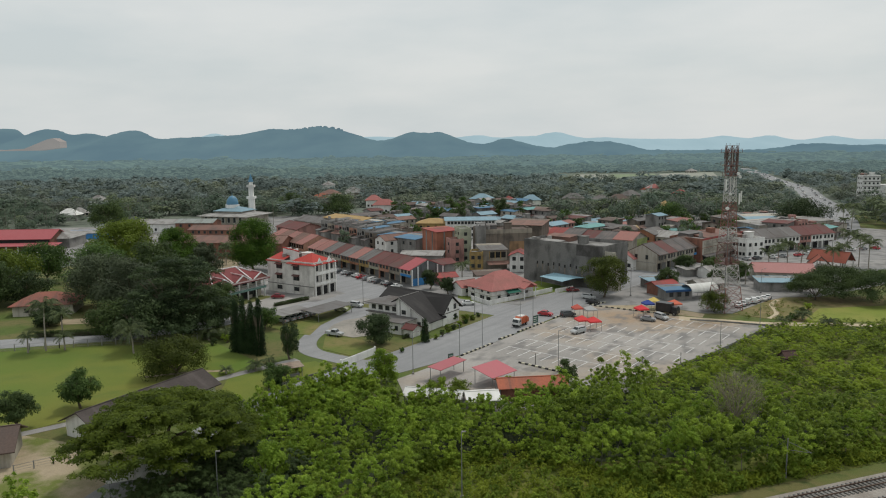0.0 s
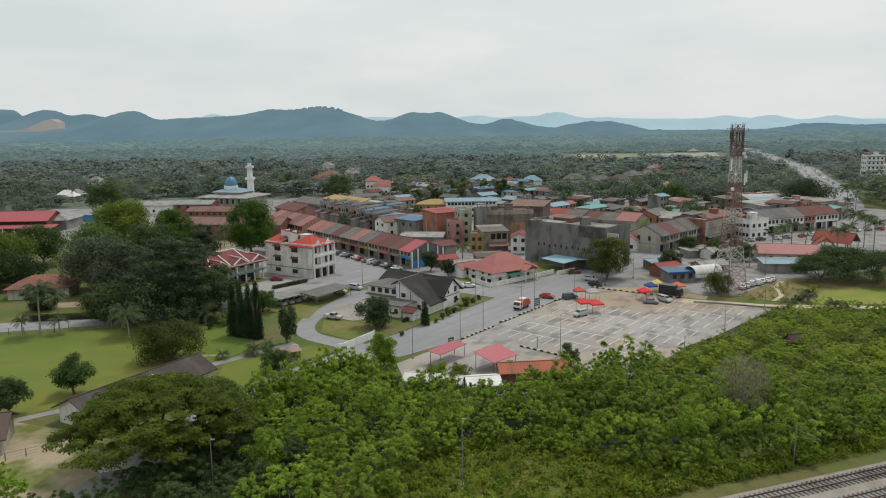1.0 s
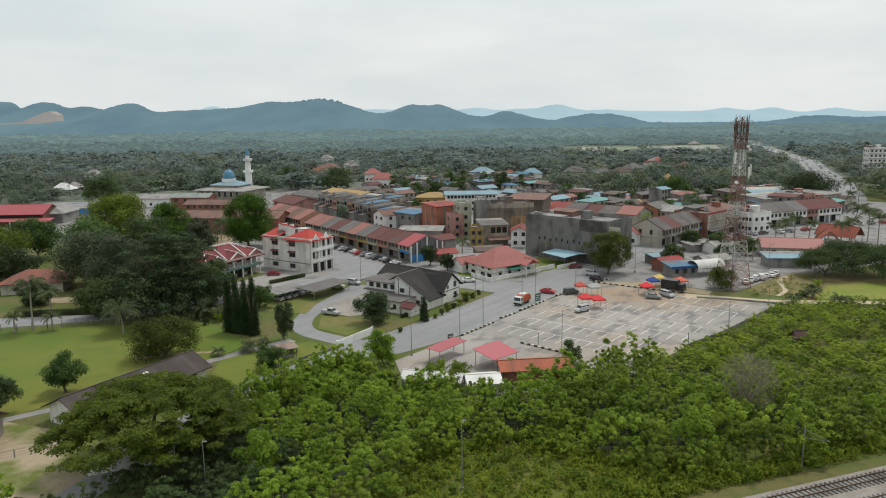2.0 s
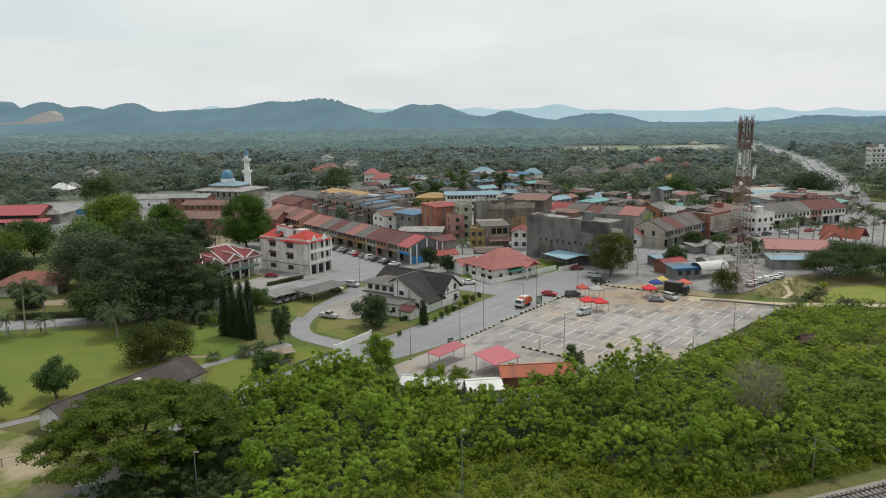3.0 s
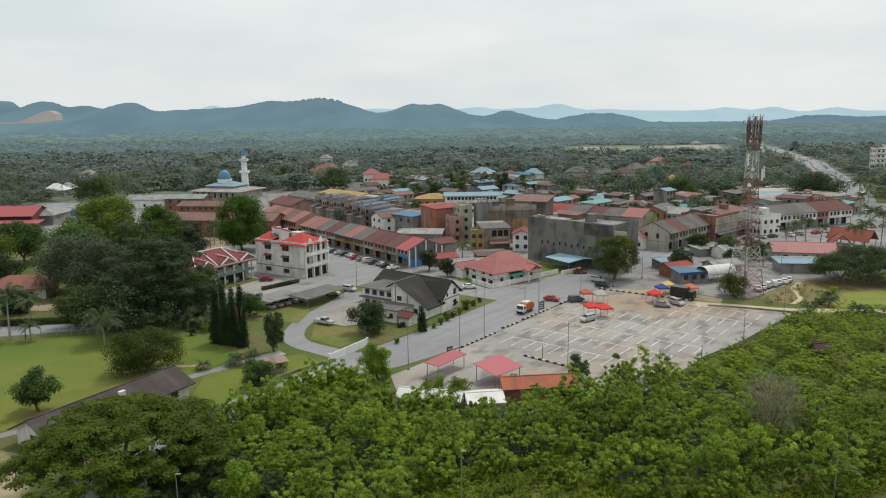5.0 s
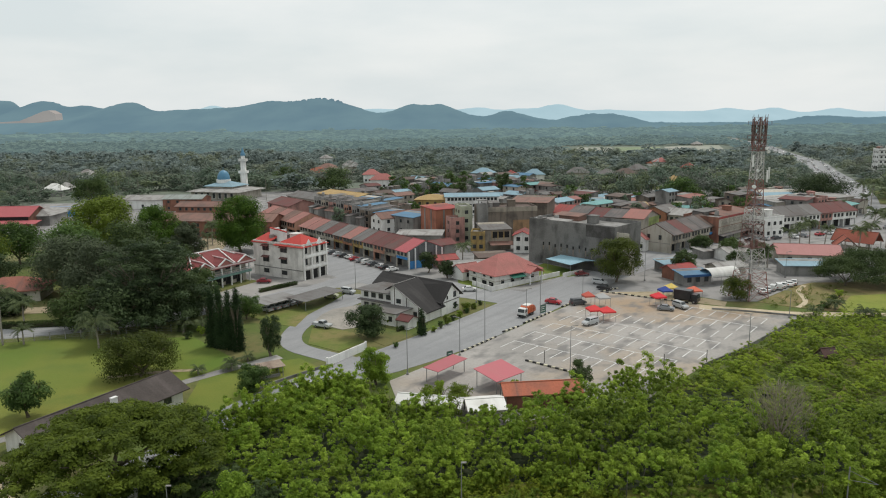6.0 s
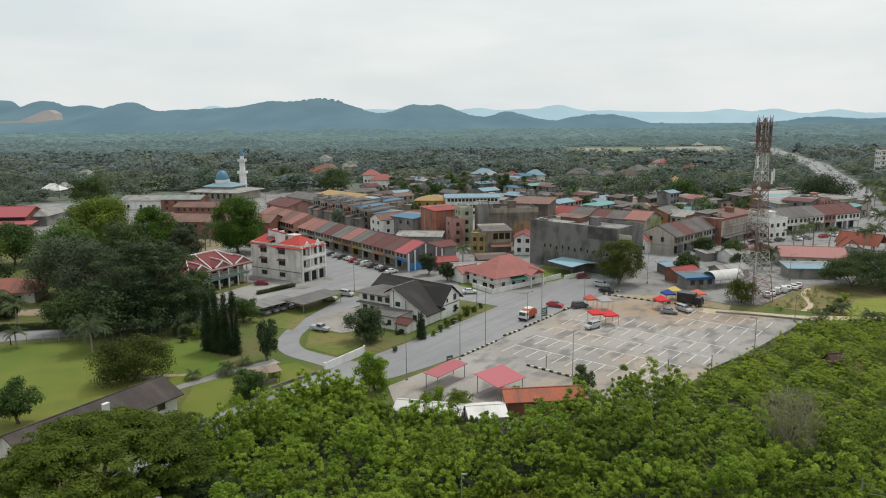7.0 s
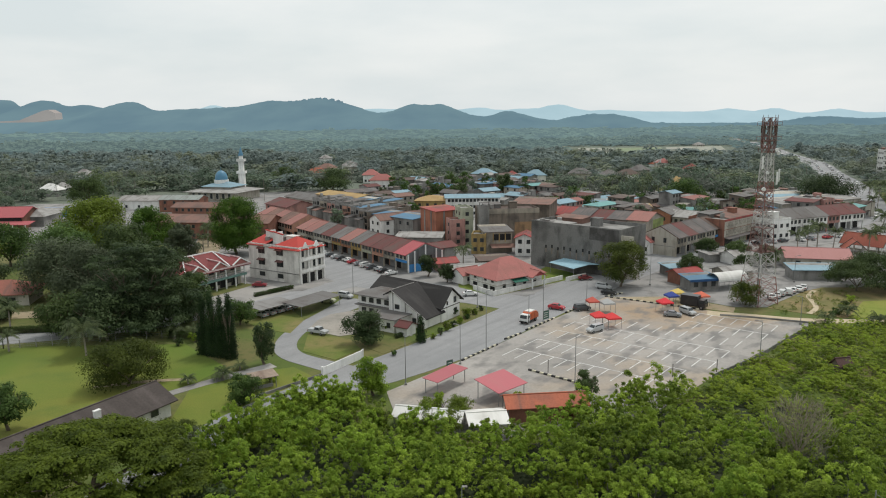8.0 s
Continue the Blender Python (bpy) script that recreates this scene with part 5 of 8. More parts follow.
# stalls and sheds behind the car park
food = shop_block(61.2, 192.7, 12, 7.6, 5, 1, 2.8, CONC_WALL, R_BLUE, "mono", 0.6, "grey food stall with a bright blue sheet roof", 3, 0, name="food_stall")
part("fascia", Shape().box(-0.6, -0.75, 2.45, 8.2, -0.62, 3.05), paint((0.03, 0.09, 0.22), 0.6, 0.3, (0.1, 0.12, 0.16), 0.08, None, 0, 0, 0.3, "dark_blue_board"), food, "dark blue fascia board")
shop_block(60.7, 199.4, 25, 7.5, 4.5, 1, 2.8, W_BRICK, R_RED, "gable_x", 1.0, "shed with a dark red sheet roof", 0, 0, name="shed")
shop_block(61.2, 209.3, 15, 8, 5, 1, 2.4, CONC_WALL, R_LBLUE, "mono", 0.5, "low lean-to with a pale blue sheet roof", 0, 0, name="shed")

def barrel_tent(x, y, ang, l, w, h, label):
    """A market tent: a half-round sheet on posts and rails, open below."""
    ob = thing("market_tent", label, "tent", x, y, ang, 0, "market tents")
    outer = [(0, w / 2 - w / 2 * math.cos(math.pi * k / 12), h + w * 0.36 * math.sin(math.pi * k / 12)) for k in range(13)]
    inner = [(0, w / 2 + (p[1] - w / 2) * 0.975, p[2] - 0.06) for p in outer[::-1]]
    part("cover", Shape().prism((outer + inner)[::-1], (l, 0, 0)), tarp, ob)
    for k in range(4):
        for py in (0.05, w - 0.05):
            part("post", Shape().tube((0.1 + (l - 0.2) * k / 3, py, 0), (0.1 + (l - 0.2) * k / 3, py, h), 0.05), STEEL, ob)
    for py in (0.05, w - 0.05):
        part("rail", Shape().tube((0, py, h - 0.1), (l, py, h - 0.1), 0.04), STEEL, ob)
    return ob


barrel_tent(68.1, 192.4, 20, 9, 5, 2.3, "white barrel-roofed market tent behind the food stall")
shop_block(74.1, 203.4, 20, 9, 5.5, 1, 2.4, CREAM, R_PALE, "gable_x", 1.0, "low shed with a pale weathered sheet roof", 2, 0, name="shed")
shop_block(78.6, 227.8, 20, 10, 5, 1, 2.4, CONC_WALL, R_PALE, "mono", 0.5, "low shed with a pale sheet roof", 0, 0, name="shed")
shop_block(84.4, 223.5, 20, 9, 6, 1, 2.8, WHITE, R_PALE, "gable_x", 1.0, "small hut with a pale roof beneath the mast", 0, 0, name="shed")
# sunny court between the trees
sheet("yard", [(-82, 247), (-73.5, 247), (-75.5, 262), (-82, 282), (-90, 282)], 0.05, EARTH, "sandy yellow court between the street trees", "yard")

# left edge: red-roofed market and sheds
market = shop_block(-205.4, 305.3, 2, 36, 16, 1, 5.0, W_BRICK, R_CRIMSON, "gable_x", 3.2, "market hall with long bright red roofs", 0, 0, name="market_hall")
part("clerestory", Shape().box(0.4, -0.06, 3.3, 35.6, -0.004, 4.9), DARK, market, "dark open clerestory band")
part("lower_roof", Shape().slab([(-1, -5.5, 2.5), (41, -5.5, 2.5), (41, -0.01, 3.3), (-1, -0.01, 3.3)], 0.14), R_CRIMSON, market, "lower red canopy roof")
for k in range(9):
    part("post", Shape().box(0.2 + 4.9 * k, -5.3, 0, 0.5 + 4.9 * k, -5.0, 2.4), TRIM_WHITE, market)
shop_block(-179.4, 312, 2, 15, 16, 1, 4.4, CONC_WALL, R_PALE, "hip", 3.4, "shed with a large grey pyramid roof", 0, 0, name="shed")
shop_block(-184, 340.9, 4, 22, 10, 1, 3.0, W_BLUE, R_PALE, "mono", 0.5, "low row of stalls with pale roofs", 0, 0, name="shed")
shop_block(-107.9, 279.7, -8, 46, 14, 2, 3.2, W_BRICK, R_RUST, "gable_x", 2.0, "long brick-red school block with a rusty roof", 12, 0, name="school_block")
shop_block(-134, 357, -4, 19, 12, 2, 3.0, W_BRICK, R_SAGE, "gable_x", 1.5, "brick-red hall with a pale grey-green roof", 4, 0, name="school_block")
shop_block(-118, 330, -8, 30, 12, 2, 2.8, W_BRICK, R_RUST, "gable_x", 1.6, "long brick-red school block with a band of windows", 10, 0, name="school_block")
shop_block(-158.4, 367.8, -5, 34, 14, 1, 4.5, WHITE, R_PALE, "gable_x", 1.8, "pale hall with grey sheet roof", 5, 0, name="hall")
tower = shop_block(286.6, 489.2, -10, 11, 10, 6, 3.2, WHITE, None, "flat", 0, "white six-storey tower block by the far road", 4, 3, name="tower_block")
part("lower_wing", Shape().box(11.02, 0.5, 0, 18, 9, 13).box(10.98, 0.4, 13, 18.2, 9.2, 13.5), WHITE, tower)
for k in range(6):
    part("floor_band", Shape().box(-0.2, -0.25, 3.2 * k + 2.6, 11.2, -0.13, 3.2 * k + 3.1), CONC_WALL, tower)

shop_block(1.2, 331.6, 2, 23.8, 12, 3, 2.8, WHITE, R_LBLUE, "gable_x", 1.0, "long white arcaded building with a pale blue roof", 14, 2)
shop_block(-12.5, 335.3, -8, 15, 11, 2, 3.5, W_YELLOW, R_YELLOW, "hip", 1.8, "yellow building with an orange-yellow roof", 4, 2)
shop_block(-1.4, 217.6, 20, 6, 6, 1, 2.6, W_PINK, R_RED, "gable_x", 0.9, "low shed with a red roof behind the junction", 0, 0, name="shed")
shop_block(2.4, 207.4, 8, 10, 5, 1, 2.8, CONC_WALL, R_PALE, "mono", 0.5, "low grey shed with a pale roof behind the bungalow", 0, 0, name="shed")
shop_block(10.5, 218.3, 12, 9, 6, 1, 3.0, W_BROWN, R_BROWN, "mono", 0.6, "low brown lean-to behind the bungalow", 0, 0, name="shed")
shop_block(-2.4, 233, 36, 8, 7, 1, 4.0, CONC_WALL, R_MAROON, "gable_x", 1.2, "low building with a maroon roof behind the terrace", 0, 0, name="shed")
shop_block(-233.3, 431.2, 0, 12, 9, 1, 4.0, CONC_WALL, tarp, "hip", 3.4, "white pyramid tent roof near the market", 0, 0, name="market_tent")

for px, py, ww, rf, lb in ((66.5, 351.7, 9.6, R_LBLUE, "shed with a pale blue sheet roof"), (60.9, 324.8, 8.4, R_TURQ, "shed with a pale turquoise sheet roof"), (73.4, 322.5, 8.8, R_BLUE, "shed with a faded blue sheet roof"), (83.5, 331.7, 7.8, R_YELLOW, "shed with an orange-yellow sheet roof"), (92.3, 365.7, 5.9, R_LBLUE, "small shed with a blue sheet roof")):
    shop_block(px, py, -4, ww, 8, 1, 3.6, CONC_WALL, rf, "mono", 0.8, lb, 0, 0, name="shed")
shop_block(98.2, 320.2, -2, 13, 6, 1, 3.6, CONC_WALL, R_TURQ, "gable_x", 1.0, "long shed with a pale turquoise roof", 0, 0, name="shed")
shop_block(153.3, 338, -4, 13, 9, 1, 3.6, CONC_WALL, R_LBLUE, "gable_x", 2.6, "long shed with a pale blue sheet roof", 0, 0, name="shed")
shop_block(138, 352, -3, 20, 9, 1, 4.0, CREAM, R_PALE, "gable_x", 1.2, "long hall with a pale grey roof", 0, 0, name="shed")

# small roofs packed in behind the centre and out among the trees
rng = random.Random(11)
roofs = [R_RUST, R_GREY, R_SLATE, R_MAROON, R_BROWN, R_SLATE, R_GREY, R_BROWN, R_MAROON, R_SLATE, R_TURQ, R_LBLUE, R_BLUE, R_ROSE, R_PALE]
walls = [CREAM, CONC_WALL, CONC_WALL, W_BROWN, W_BROWN, W_PINK, CONC_WALL]
for i in range(190):
    px, py = rng.uniform(-48, 172), rng.uniform(300, 500)
    while py > (495 if px < 55 else 372) or px < -48 + max(0, py - 400) * 0.3 or -24 < px < 40 and py < 348 or 94 < px < 116 and py < 334:
        px, py = rng.uniform(-48, 172), rng.uniform(300, 500)
    fl = rng.choice((1, 1, 1, 2, 2)) + (py < 345 and rng.random() < 0.3)
    k = rng.randrange(len(roofs))
    kind = rng.choice(("gable_x", "gable_x", "mono", "flat", "hip"))
    shop_block(px, py, rng.choice((-50, 40)) + rng.uniform(-6, 6), rng.uniform(7, 16), rng.uniform(6, 10), fl, 2.9, rng.choice(walls), roofs[k] if kind != "flat" else None, kind, rng.uniform(0.6, 1.4),
               "small town house with a weathered roof", 3 if py < 370 else (2 if py < 420 else 0), 2 if py < 330 else 0, name="town_house")
FAR = [(-98.1, 577.2, R_RUST), (-82.2, 604.7, R_PALE), (-44.9, 460.6, R_PINK), (43, 521.5, R_RED), (19.5, 505.8, R_LBLUE), (173, 606.1, R_PINK), (172.4, 537.2, R_RED), (139.8, 462.2, R_YELLOW), (115.4, 483.9, R_BROWN),
       (174.8, 603.8, R_PALE), (-235.4, 455.5, R_PALE),
       (182.3, 629.9, R_ORANGE), (136, 521.8, R_GREY), (-104.8, 569.2, R_ORANGE), (-77.8, 588.1, R_PALE), (-53.7, 502.3, R_PINK), (-114.1, 709.9, R_PALE),
       (-261.7, 531, R_PALE), (84, 500.8, R_GREY), (102.9, 480.7, R_GREY), (55.3, 487.2, R_LBLUE), (356.1, 1037.3, R_PALE), (460.3, 1171.4, R_PALE)]
for i, (px, py, rf) in enumerate(FAR):
    block("far_house", "house with a bright roof among the trees", "house", px, py, rng.uniform(-40, 40), rng.uniform(9, 15), rng.uniform(8, 10), rng.choice((1, 2)), 3.0, rng.choice((WHITE, CREAM)), rf, "hip", 3.0, 0.8,
          [("front", 0, 4, 1.4, 1.4, 0.05, 0.95)], "houses among the trees", dark=True)

# ---- telecom mast ----
def mast(x, y, ang, h):
    ob = thing("telecom_mast", "tall red and white lattice telecom mast with antennas", "mast", x, y, ang)
    red = paint((0.29, 0.135, 0.115), 0.6, 0.6, (0.13, 0.085, 0.07), 0.1, None, 0.1, 0, 0.4, "faded_red_steel")
    rust = paint((0.20, 0.112, 0.098), 0.7, 0.6, (0.09, 0.065, 0.055), 0.1, None, 0.1, 0, 0.4, "dark_red_steel")
    white = paint((0.54, 0.525, 0.505), 0.6, 0.5, (0.24, 0.21, 0.19), 0.1, None, 0.1, 0, 0.4, "white_steel")
    levels = [0, 3.2, 6.4, 9.2, 12, 14.9, 17.7, 19.7, 21.6, 23.8, 26, 28, 30.2, 32.4, 34.5, 37, 39.6, 42.2]
    coats = [red, red, white, white, rust, rust, white, white, red, red, red, white, white, white, red, rust, rust]
    half = [float(np.interp(z, [0, 6, 12, 18, 26, 34, 42.2], [3.1, 2.5, 1.95, 1.55, 1.15, 0.9, 0.85])) for z in levels]
    for k in range(len(levels) - 1):
        z0, z1, a, b = levels[k], levels[k + 1], half[k], half[k + 1]
        s = Shape()
        c0 = [(-a, -a, z0), (a, -a, z0), (a, a, z0), (-a, a, z0)]
        c1 = [(-b, -b, z1), (b, -b, z1), (b, b, z1), (-b, b, z1)]
        for i in range(4):
            j = (i + 1) % 4
            s.tube(c0[i], c1[i], 0.10, None, 5).tube(c1[i], c1[j], 0.05, None, 4)
            m0, m1 = (Vector(c0[i]) + Vector(c1[i])) / 2, (Vector(c0[j]) + Vector(c1[j])) / 2
            s.tube(c0[i], c1[j], 0.052, None, 4).tube(c0[j], c1[i], 0.052, None, 4).tube(m0, m1, 0.042, None, 4)
            mid = (Vector(c0[i]) + Vector(c0[j])) / 2
            s.tube(mid, m0, 0.038, None, 4).tube(mid, m1, 0.038, None, 4)
        part("lattice_section", s, coats[k], ob)
    for side in (-1, 1):
        s = Shape().tube((0.5 + 0.2 * side, -0.2, 0), (0.5 + 0.2 * side, -0.2, 41), 0.045, None, 4)
        part("ladder_rail", s, STEEL, ob)
    part("cable_tray", Shape().box(-0.55, -0.3, 0.2, -0.25, -0.15, 40), STEEL, ob, "bundle of dark feeder cables")
    for z, r in ((12.2, 2.1), (17.6, 1.7), (25.8, 1.4), (34.6, 1.4), (37.2, 1.75), (40.4, 1.75)):
        s = Shape().box(-r * 0.9, -r * 0.9, z, r * 0.9, r * 0.9, z + 0.08)
        for i in range(4):
            p, q = [(-r, -r), (r, -r), (r, r), (-r, r)][i], [(-r, -r), (r, -r), (r, r), (-r, r)][(i + 1) % 4]
            s.tube((*p, z + 0.9), (*q, z + 0.9), 0.05, None, 4).tube((*p, z), (*p, z + 0.9), 0.05, None, 4)
        part("platform", s, rust, ob)
    for i in range(14):
        t = 2 * math.pi * i / 14
        cx, cy = 1.6 * math.cos(t), 1.6 * math.sin(t)
        part("antenna_pole", Shape().tube((cx, cy, 35.0 + (i % 3) * 0.5), (cx, cy, 42.8 - (i % 4) * 0.5), 0.05, None, 5), rust, ob)
        if i % 2:
            part("antenna_panel", Shape().box(cx - 0.13, cy - 0.09, 37.6 + (i % 3) * 0.6, cx + 0.13, cy + 0.09, 41.2 - (i % 3) * 0.4), R_BROWN if i % 3 else R_PALE, ob)
    for cx, cy, z in ((2.0, -1.2, 27.4), (3.0, -0.8, 28.0), (1.6, 1.6, 26.4), (-2.0, -0.6, 31.0), (2.0, 0.8, 31.5)):
        part("antenna_panel", Shape().box(cx - 0.17, cy - 0.12, z, cx + 0.17, cy + 0.12, z + 2.8), TRIM_WHITE, ob, "white panel antenna")
        part("antenna_bracket", Shape().tube((0, 0, z + 1.4), (cx, cy, z + 1.4), 0.05, None, 4), STEEL, ob)
    for cx, cy, z, r in ((-2.3, -1.6, 26.6, 0.45), (-1.5, -1.6, 30.2, 0.35), (1.5, -1.5, 34.4, 0.4), (0.8, -1.6, 35.2, 0.4)):
        part("dish", Shape().tube((cx, cy, z), (cx - 0.2, cy - 0.35, z), r, r * 0.9, 12), TRIM_WHITE, ob, "white dish")
        part("dish_bracket", Shape().tube((cx, cy, z), (cx * 0.4, cy * 0.4, z), 0.05, None, 4), STEEL, ob)
    for i in range(6):
        part("equipment_box", Shape().box(-1.6 + 0.55 * i, -1.4 + 0.5 * (i % 3), 12.3, -1.2 + 0.55 * i, -0.9 + 0.5 * (i % 3), 13.6 + 0.3 * (i % 2)), rust, ob)
    return ob


mast(72.6, 181.0, 24, 42)


# ---- vehicles ----
PAINTS = {}


def car_paint(c):
    if c not in PAINTS:
        PAINTS[c] = paint(c, 0.3, 0.15, (0.2, 0.19, 0.17), 0.02, None, 0.0, 0, 0.4, "car_paint")
    return PAINTS[c]


LAMP_GLASS = paint((0.55, 0.56, 0.55), 0.2, 0.1, (0.3, 0.3, 0.3), 0.02, None, 0, 0, 0.4, "headlamp_glass")
TAIL = paint((0.35, 0.02, 0.02), 0.3, 0.1, (0.2, 0.02, 0.02), 0.02, None, 0, 0, 0.4, "tail_lamp_plastic")


def car(x, y, ang, colour, label, kind="saloon", group="parked cars"):
    """A car of 4.2 m: lower body and cabin in one hull, glass, wheels, lamps. It faces +x."""
    ob = thing("car", label, "car", x, y, ang, 0.06, group)
    ob.scale = (0.88, 0.9, 0.92)
    prof = {"saloon": [(-2.1, 0.35), (2.1, 0.35), (2.12, 0.68), (1.9, 0.82), (0.95, 0.95), (0.35, 1.42), (-0.95, 1.44), (-1.55, 1.02), (-2.05, 0.95), (-2.14, 0.6)],
            "van": [(-2.1, 0.38), (2.1, 0.38), (2.15, 0.75), (1.85, 0.98), (1.2, 1.08), (0.55, 1.68), (-1.95, 1.72), (-2.12, 1.1), (-2.16, 0.6)],
            "pickup": [(-2.5, 0.5), (2.4, 0.5), (2.45, 0.9), (2.2, 1.05), (1.15, 1.12), (0.65, 1.7), (-0.55, 1.72), (-0.75, 1.12), (-2.5, 1.12)]}[kind]
    s = Shape()
    n = len(prof)
    v = []
    for side in (-1, 1):
        for px, pz in prof:
            v.append((px, side * (0.82 if pz < 1.12 else 0.66), pz))
    s.add(v, [tuple(range(n))[::-1], tuple(range(n, 2 * n))] + [(i, (i + 1) % n, n + (i + 1) % n, n + i) for i in range(n)])
    part("body", s, car_paint(colour), ob)
    top = max(p[1] for p in prof)
    if kind == "saloon":
        a, b, c, d = (0.86, 1.0), (0.38, 1.38), (-0.93, 1.40), (-1.45, 1.05)
    elif kind == "van":
        a, b, c, d = (1.1, 1.14), (0.6, 1.62), (-1.9, 1.64), (-2.0, 1.16)
    else:
        a, b, c, d = (1.06, 1.16), (0.68, 1.64), (-0.5, 1.66), (-0.68, 1.16)
    for side in (-1, 1):
        part("side_glass", Shape().prism([(a[0] - 0.2, side * 0.80, a[1]), (b[0] - 0.08, side * 0.685, b[1]), (c[0] + 0.08, side * 0.685, c[1]), (d[0] + 0.2, side * 0.80, d[1])], (0, -side * 0.02, 0)), GLASS, ob)
    part("windscreen", Shape().prism([(a[0] + 0.03, -0.72, a[1]), (a[0] + 0.03, 0.72, a[1]), (b[0] + 0.03, 0.6, b[1]), (b[0] + 0.03, -0.6, b[1])], (0.02, 0, 0.02)), GLASS, ob)
    part("rear_glass", Shape().prism([(d[0] - 0.03, -0.72, d[1]), (d[0] - 0.03, 0.72, d[1]), (c[0] - 0.03, 0.6, c[1]), (c[0] - 0.03, -0.6, c[1])], (-0.02, 0, 0.02)), GLASS, ob)
    for wx in (-1.3, 1.3):
        for wy in (-0.78, 0.78):
            w = part("wheel", Shape().tube((wx, wy - 0.1, 0.31), (wx, wy + 0.1, 0.31), 0.31, None, 12), RUBBER, ob)
            part("rim", Shape().tube((wx, wy - 0.115, 0.31), (wx, wy + 0.115, 0.31), 0.19, None, 8), STEEL, w)
    f = max(p[0] for p in prof)
    g = min(p[0] for p in prof)
    for wy in (-0.6, 0.6):
        part("headlamp", Shape().box(f - 0.12, wy - 0.17, 0.62, f + 0.01, wy + 0.17, 0.78), LAMP_GLASS, ob)
        part("tail_lamp", Shape().box(g - 0.01, wy - 0.17, 0.68, g + 0.12, wy + 0.17, 0.88), TAIL, ob)
    return ob


def lorry(x, y, ang, cab, box_, label, w=2.1, l=5.4, hb=2.6):
    ob = thing("lorry", label, "lorry", x, y, ang, 0.06, "parked cars")
    part("cab", Shape().prism([(1.2, -w / 2, 0.5), (2.75, -w / 2, 0.5), (2.75, -w / 2, 1.3), (2.45, -w / 2, 2.15), (1.2, -w / 2, 2.2)][::-1], (0, w, 0)), car_paint(cab), ob)
    part("cargo_body", Shape().box(-l / 2, -w / 2 - 0.05, 0.75, 1.1, w / 2 + 0.05, hb), car_paint(box_), ob)
    part("chassis", Shape().box(-l / 2, -0.6, 0.45, 2.6, 0.6, 0.745), RUBBER, ob)
    part("windscreen", Shape().prism([(2.74, -w / 2 + 0.12, 1.36), (2.74, w / 2 - 0.12, 1.36), (2.5, w / 2 - 0.16, 2.06), (2.5, -w / 2 + 0.16, 2.06)], (0.03, 0, 0.02)), GLASS, ob)
    for sgn in (-1, 1):
        part("side_glass", Shape().box(1.5, sgn * (w / 2 + 0.005) - 0.01, 1.35, 2.4, sgn * (w / 2 + 0.005) + 0.01, 1.95), GLASS, ob)
    for wx in (-1.7, 1.95):
        for wy in (-w / 2 + 0.12, w / 2 - 0.12):
            wh = part("wheel", Shape().tube((wx, wy - 0.13, 0.42), (wx, wy + 0.13, 0.42), 0.42, None, 12), RUBBER, ob)
            part("rim", Shape().tube((wx, wy - 0.14, 0.42), (wx, wy + 0.14, 0.42), 0.24, None, 8), STEEL, wh)
    return ob


SILVER, WHITE_C, BLACK_C, RED_C, GREY_C, DKGREY = (0.42, 0.43, 0.43), (0.66, 0.66, 0.64), (0.018, 0.018, 0.02), (0.40, 0.02, 0.03), (0.22, 0.23, 0.24), (0.07, 0.075, 0.08)
car(30.6, 159.3, 215, SILVER, "silver people carrier parked in the car park", "van")
car(49.6, 170, -20, GREY_C, "grey saloon parked in the car park")
car(53.4, 171.7, -62, SILVER, "silver hatchback parked beside the black lorry", "van")
lorry(56.7, 177.2, -38, BLACK_C, (0.02, 0.02, 0.022), "black box lorry parked beside the stalls", 2.2, 5.6, 2.9)
orange = (0.62, 0.13, 0.045)
bin_lorry = thing("rubbish_lorry", "white-cabbed rubbish lorry with an orange rounded body", "lorry", 18.2, 167, 235, 0.06, "parked cars")
bin_lorry.scale = (0.9, 0.9, 0.9)
part("cab", Shape().prism([(1.3, -1.0, 0.55), (2.75, -1.0, 0.55), (2.78, -1.0, 1.3), (2.5, -1.0, 2.2), (1.3, -1.0, 2.25)][::-1], (0, 2.0, 0)), car_paint(WHITE_C), bin_lorry)
part("refuse_body", Shape().prism([(-2.0, -1.05, 0.8), (1.15, -1.05, 0.8), (1.15, -1.05, 2.3), (0.8, -1.05, 2.55), (-1.7, -1.05, 2.5), (-2.2, -1.05, 2.1)][::-1], (0, 2.1, 0)), car_paint(orange), bin_lorry)
part("tailgate", Shape().prism([(-3.0, -0.95, 0.7), (-2.1, -0.95, 0.7), (-2.24, -0.95, 2.2), (-2.7, -0.95, 2.0), (-3.05, -0.95, 1.3)][::-1], (0, 1.9, 0)), car_paint((0.45, 0.10, 0.04)), bin_lorry)
for k in range(4):
    part("body_rib", Shape().box(-1.5 + 0.75 * k, -1.1, 0.85, -1.4 + 0.75 * k, 1.1, 2.4), car_paint((0.40, 0.09, 0.035)), bin_lorry)
part("load_cover", Shape().box(-1.4, -0.8, 2.56, 0.7, 0.8, 2.72), tarp, bin_lorry, "white sheet over the load")
part("chassis", Shape().box(-2.9, -0.6, 0.45, 2.6, 0.6, 0.745), RUBBER, bin_lorry)
part("windscreen", Shape().prism([(2.79, -0.88, 1.36), (2.79, 0.88, 1.36), (2.55, 0.84, 2.1), (2.55, -0.84, 2.1)], (0.03, 0, 0.02)), GLASS, bin_lorry)
part("bumper", Shape().box(2.7, -1.0, 0.45, 2.86, 1.0, 0.75), RUBBER, bin_lorry)
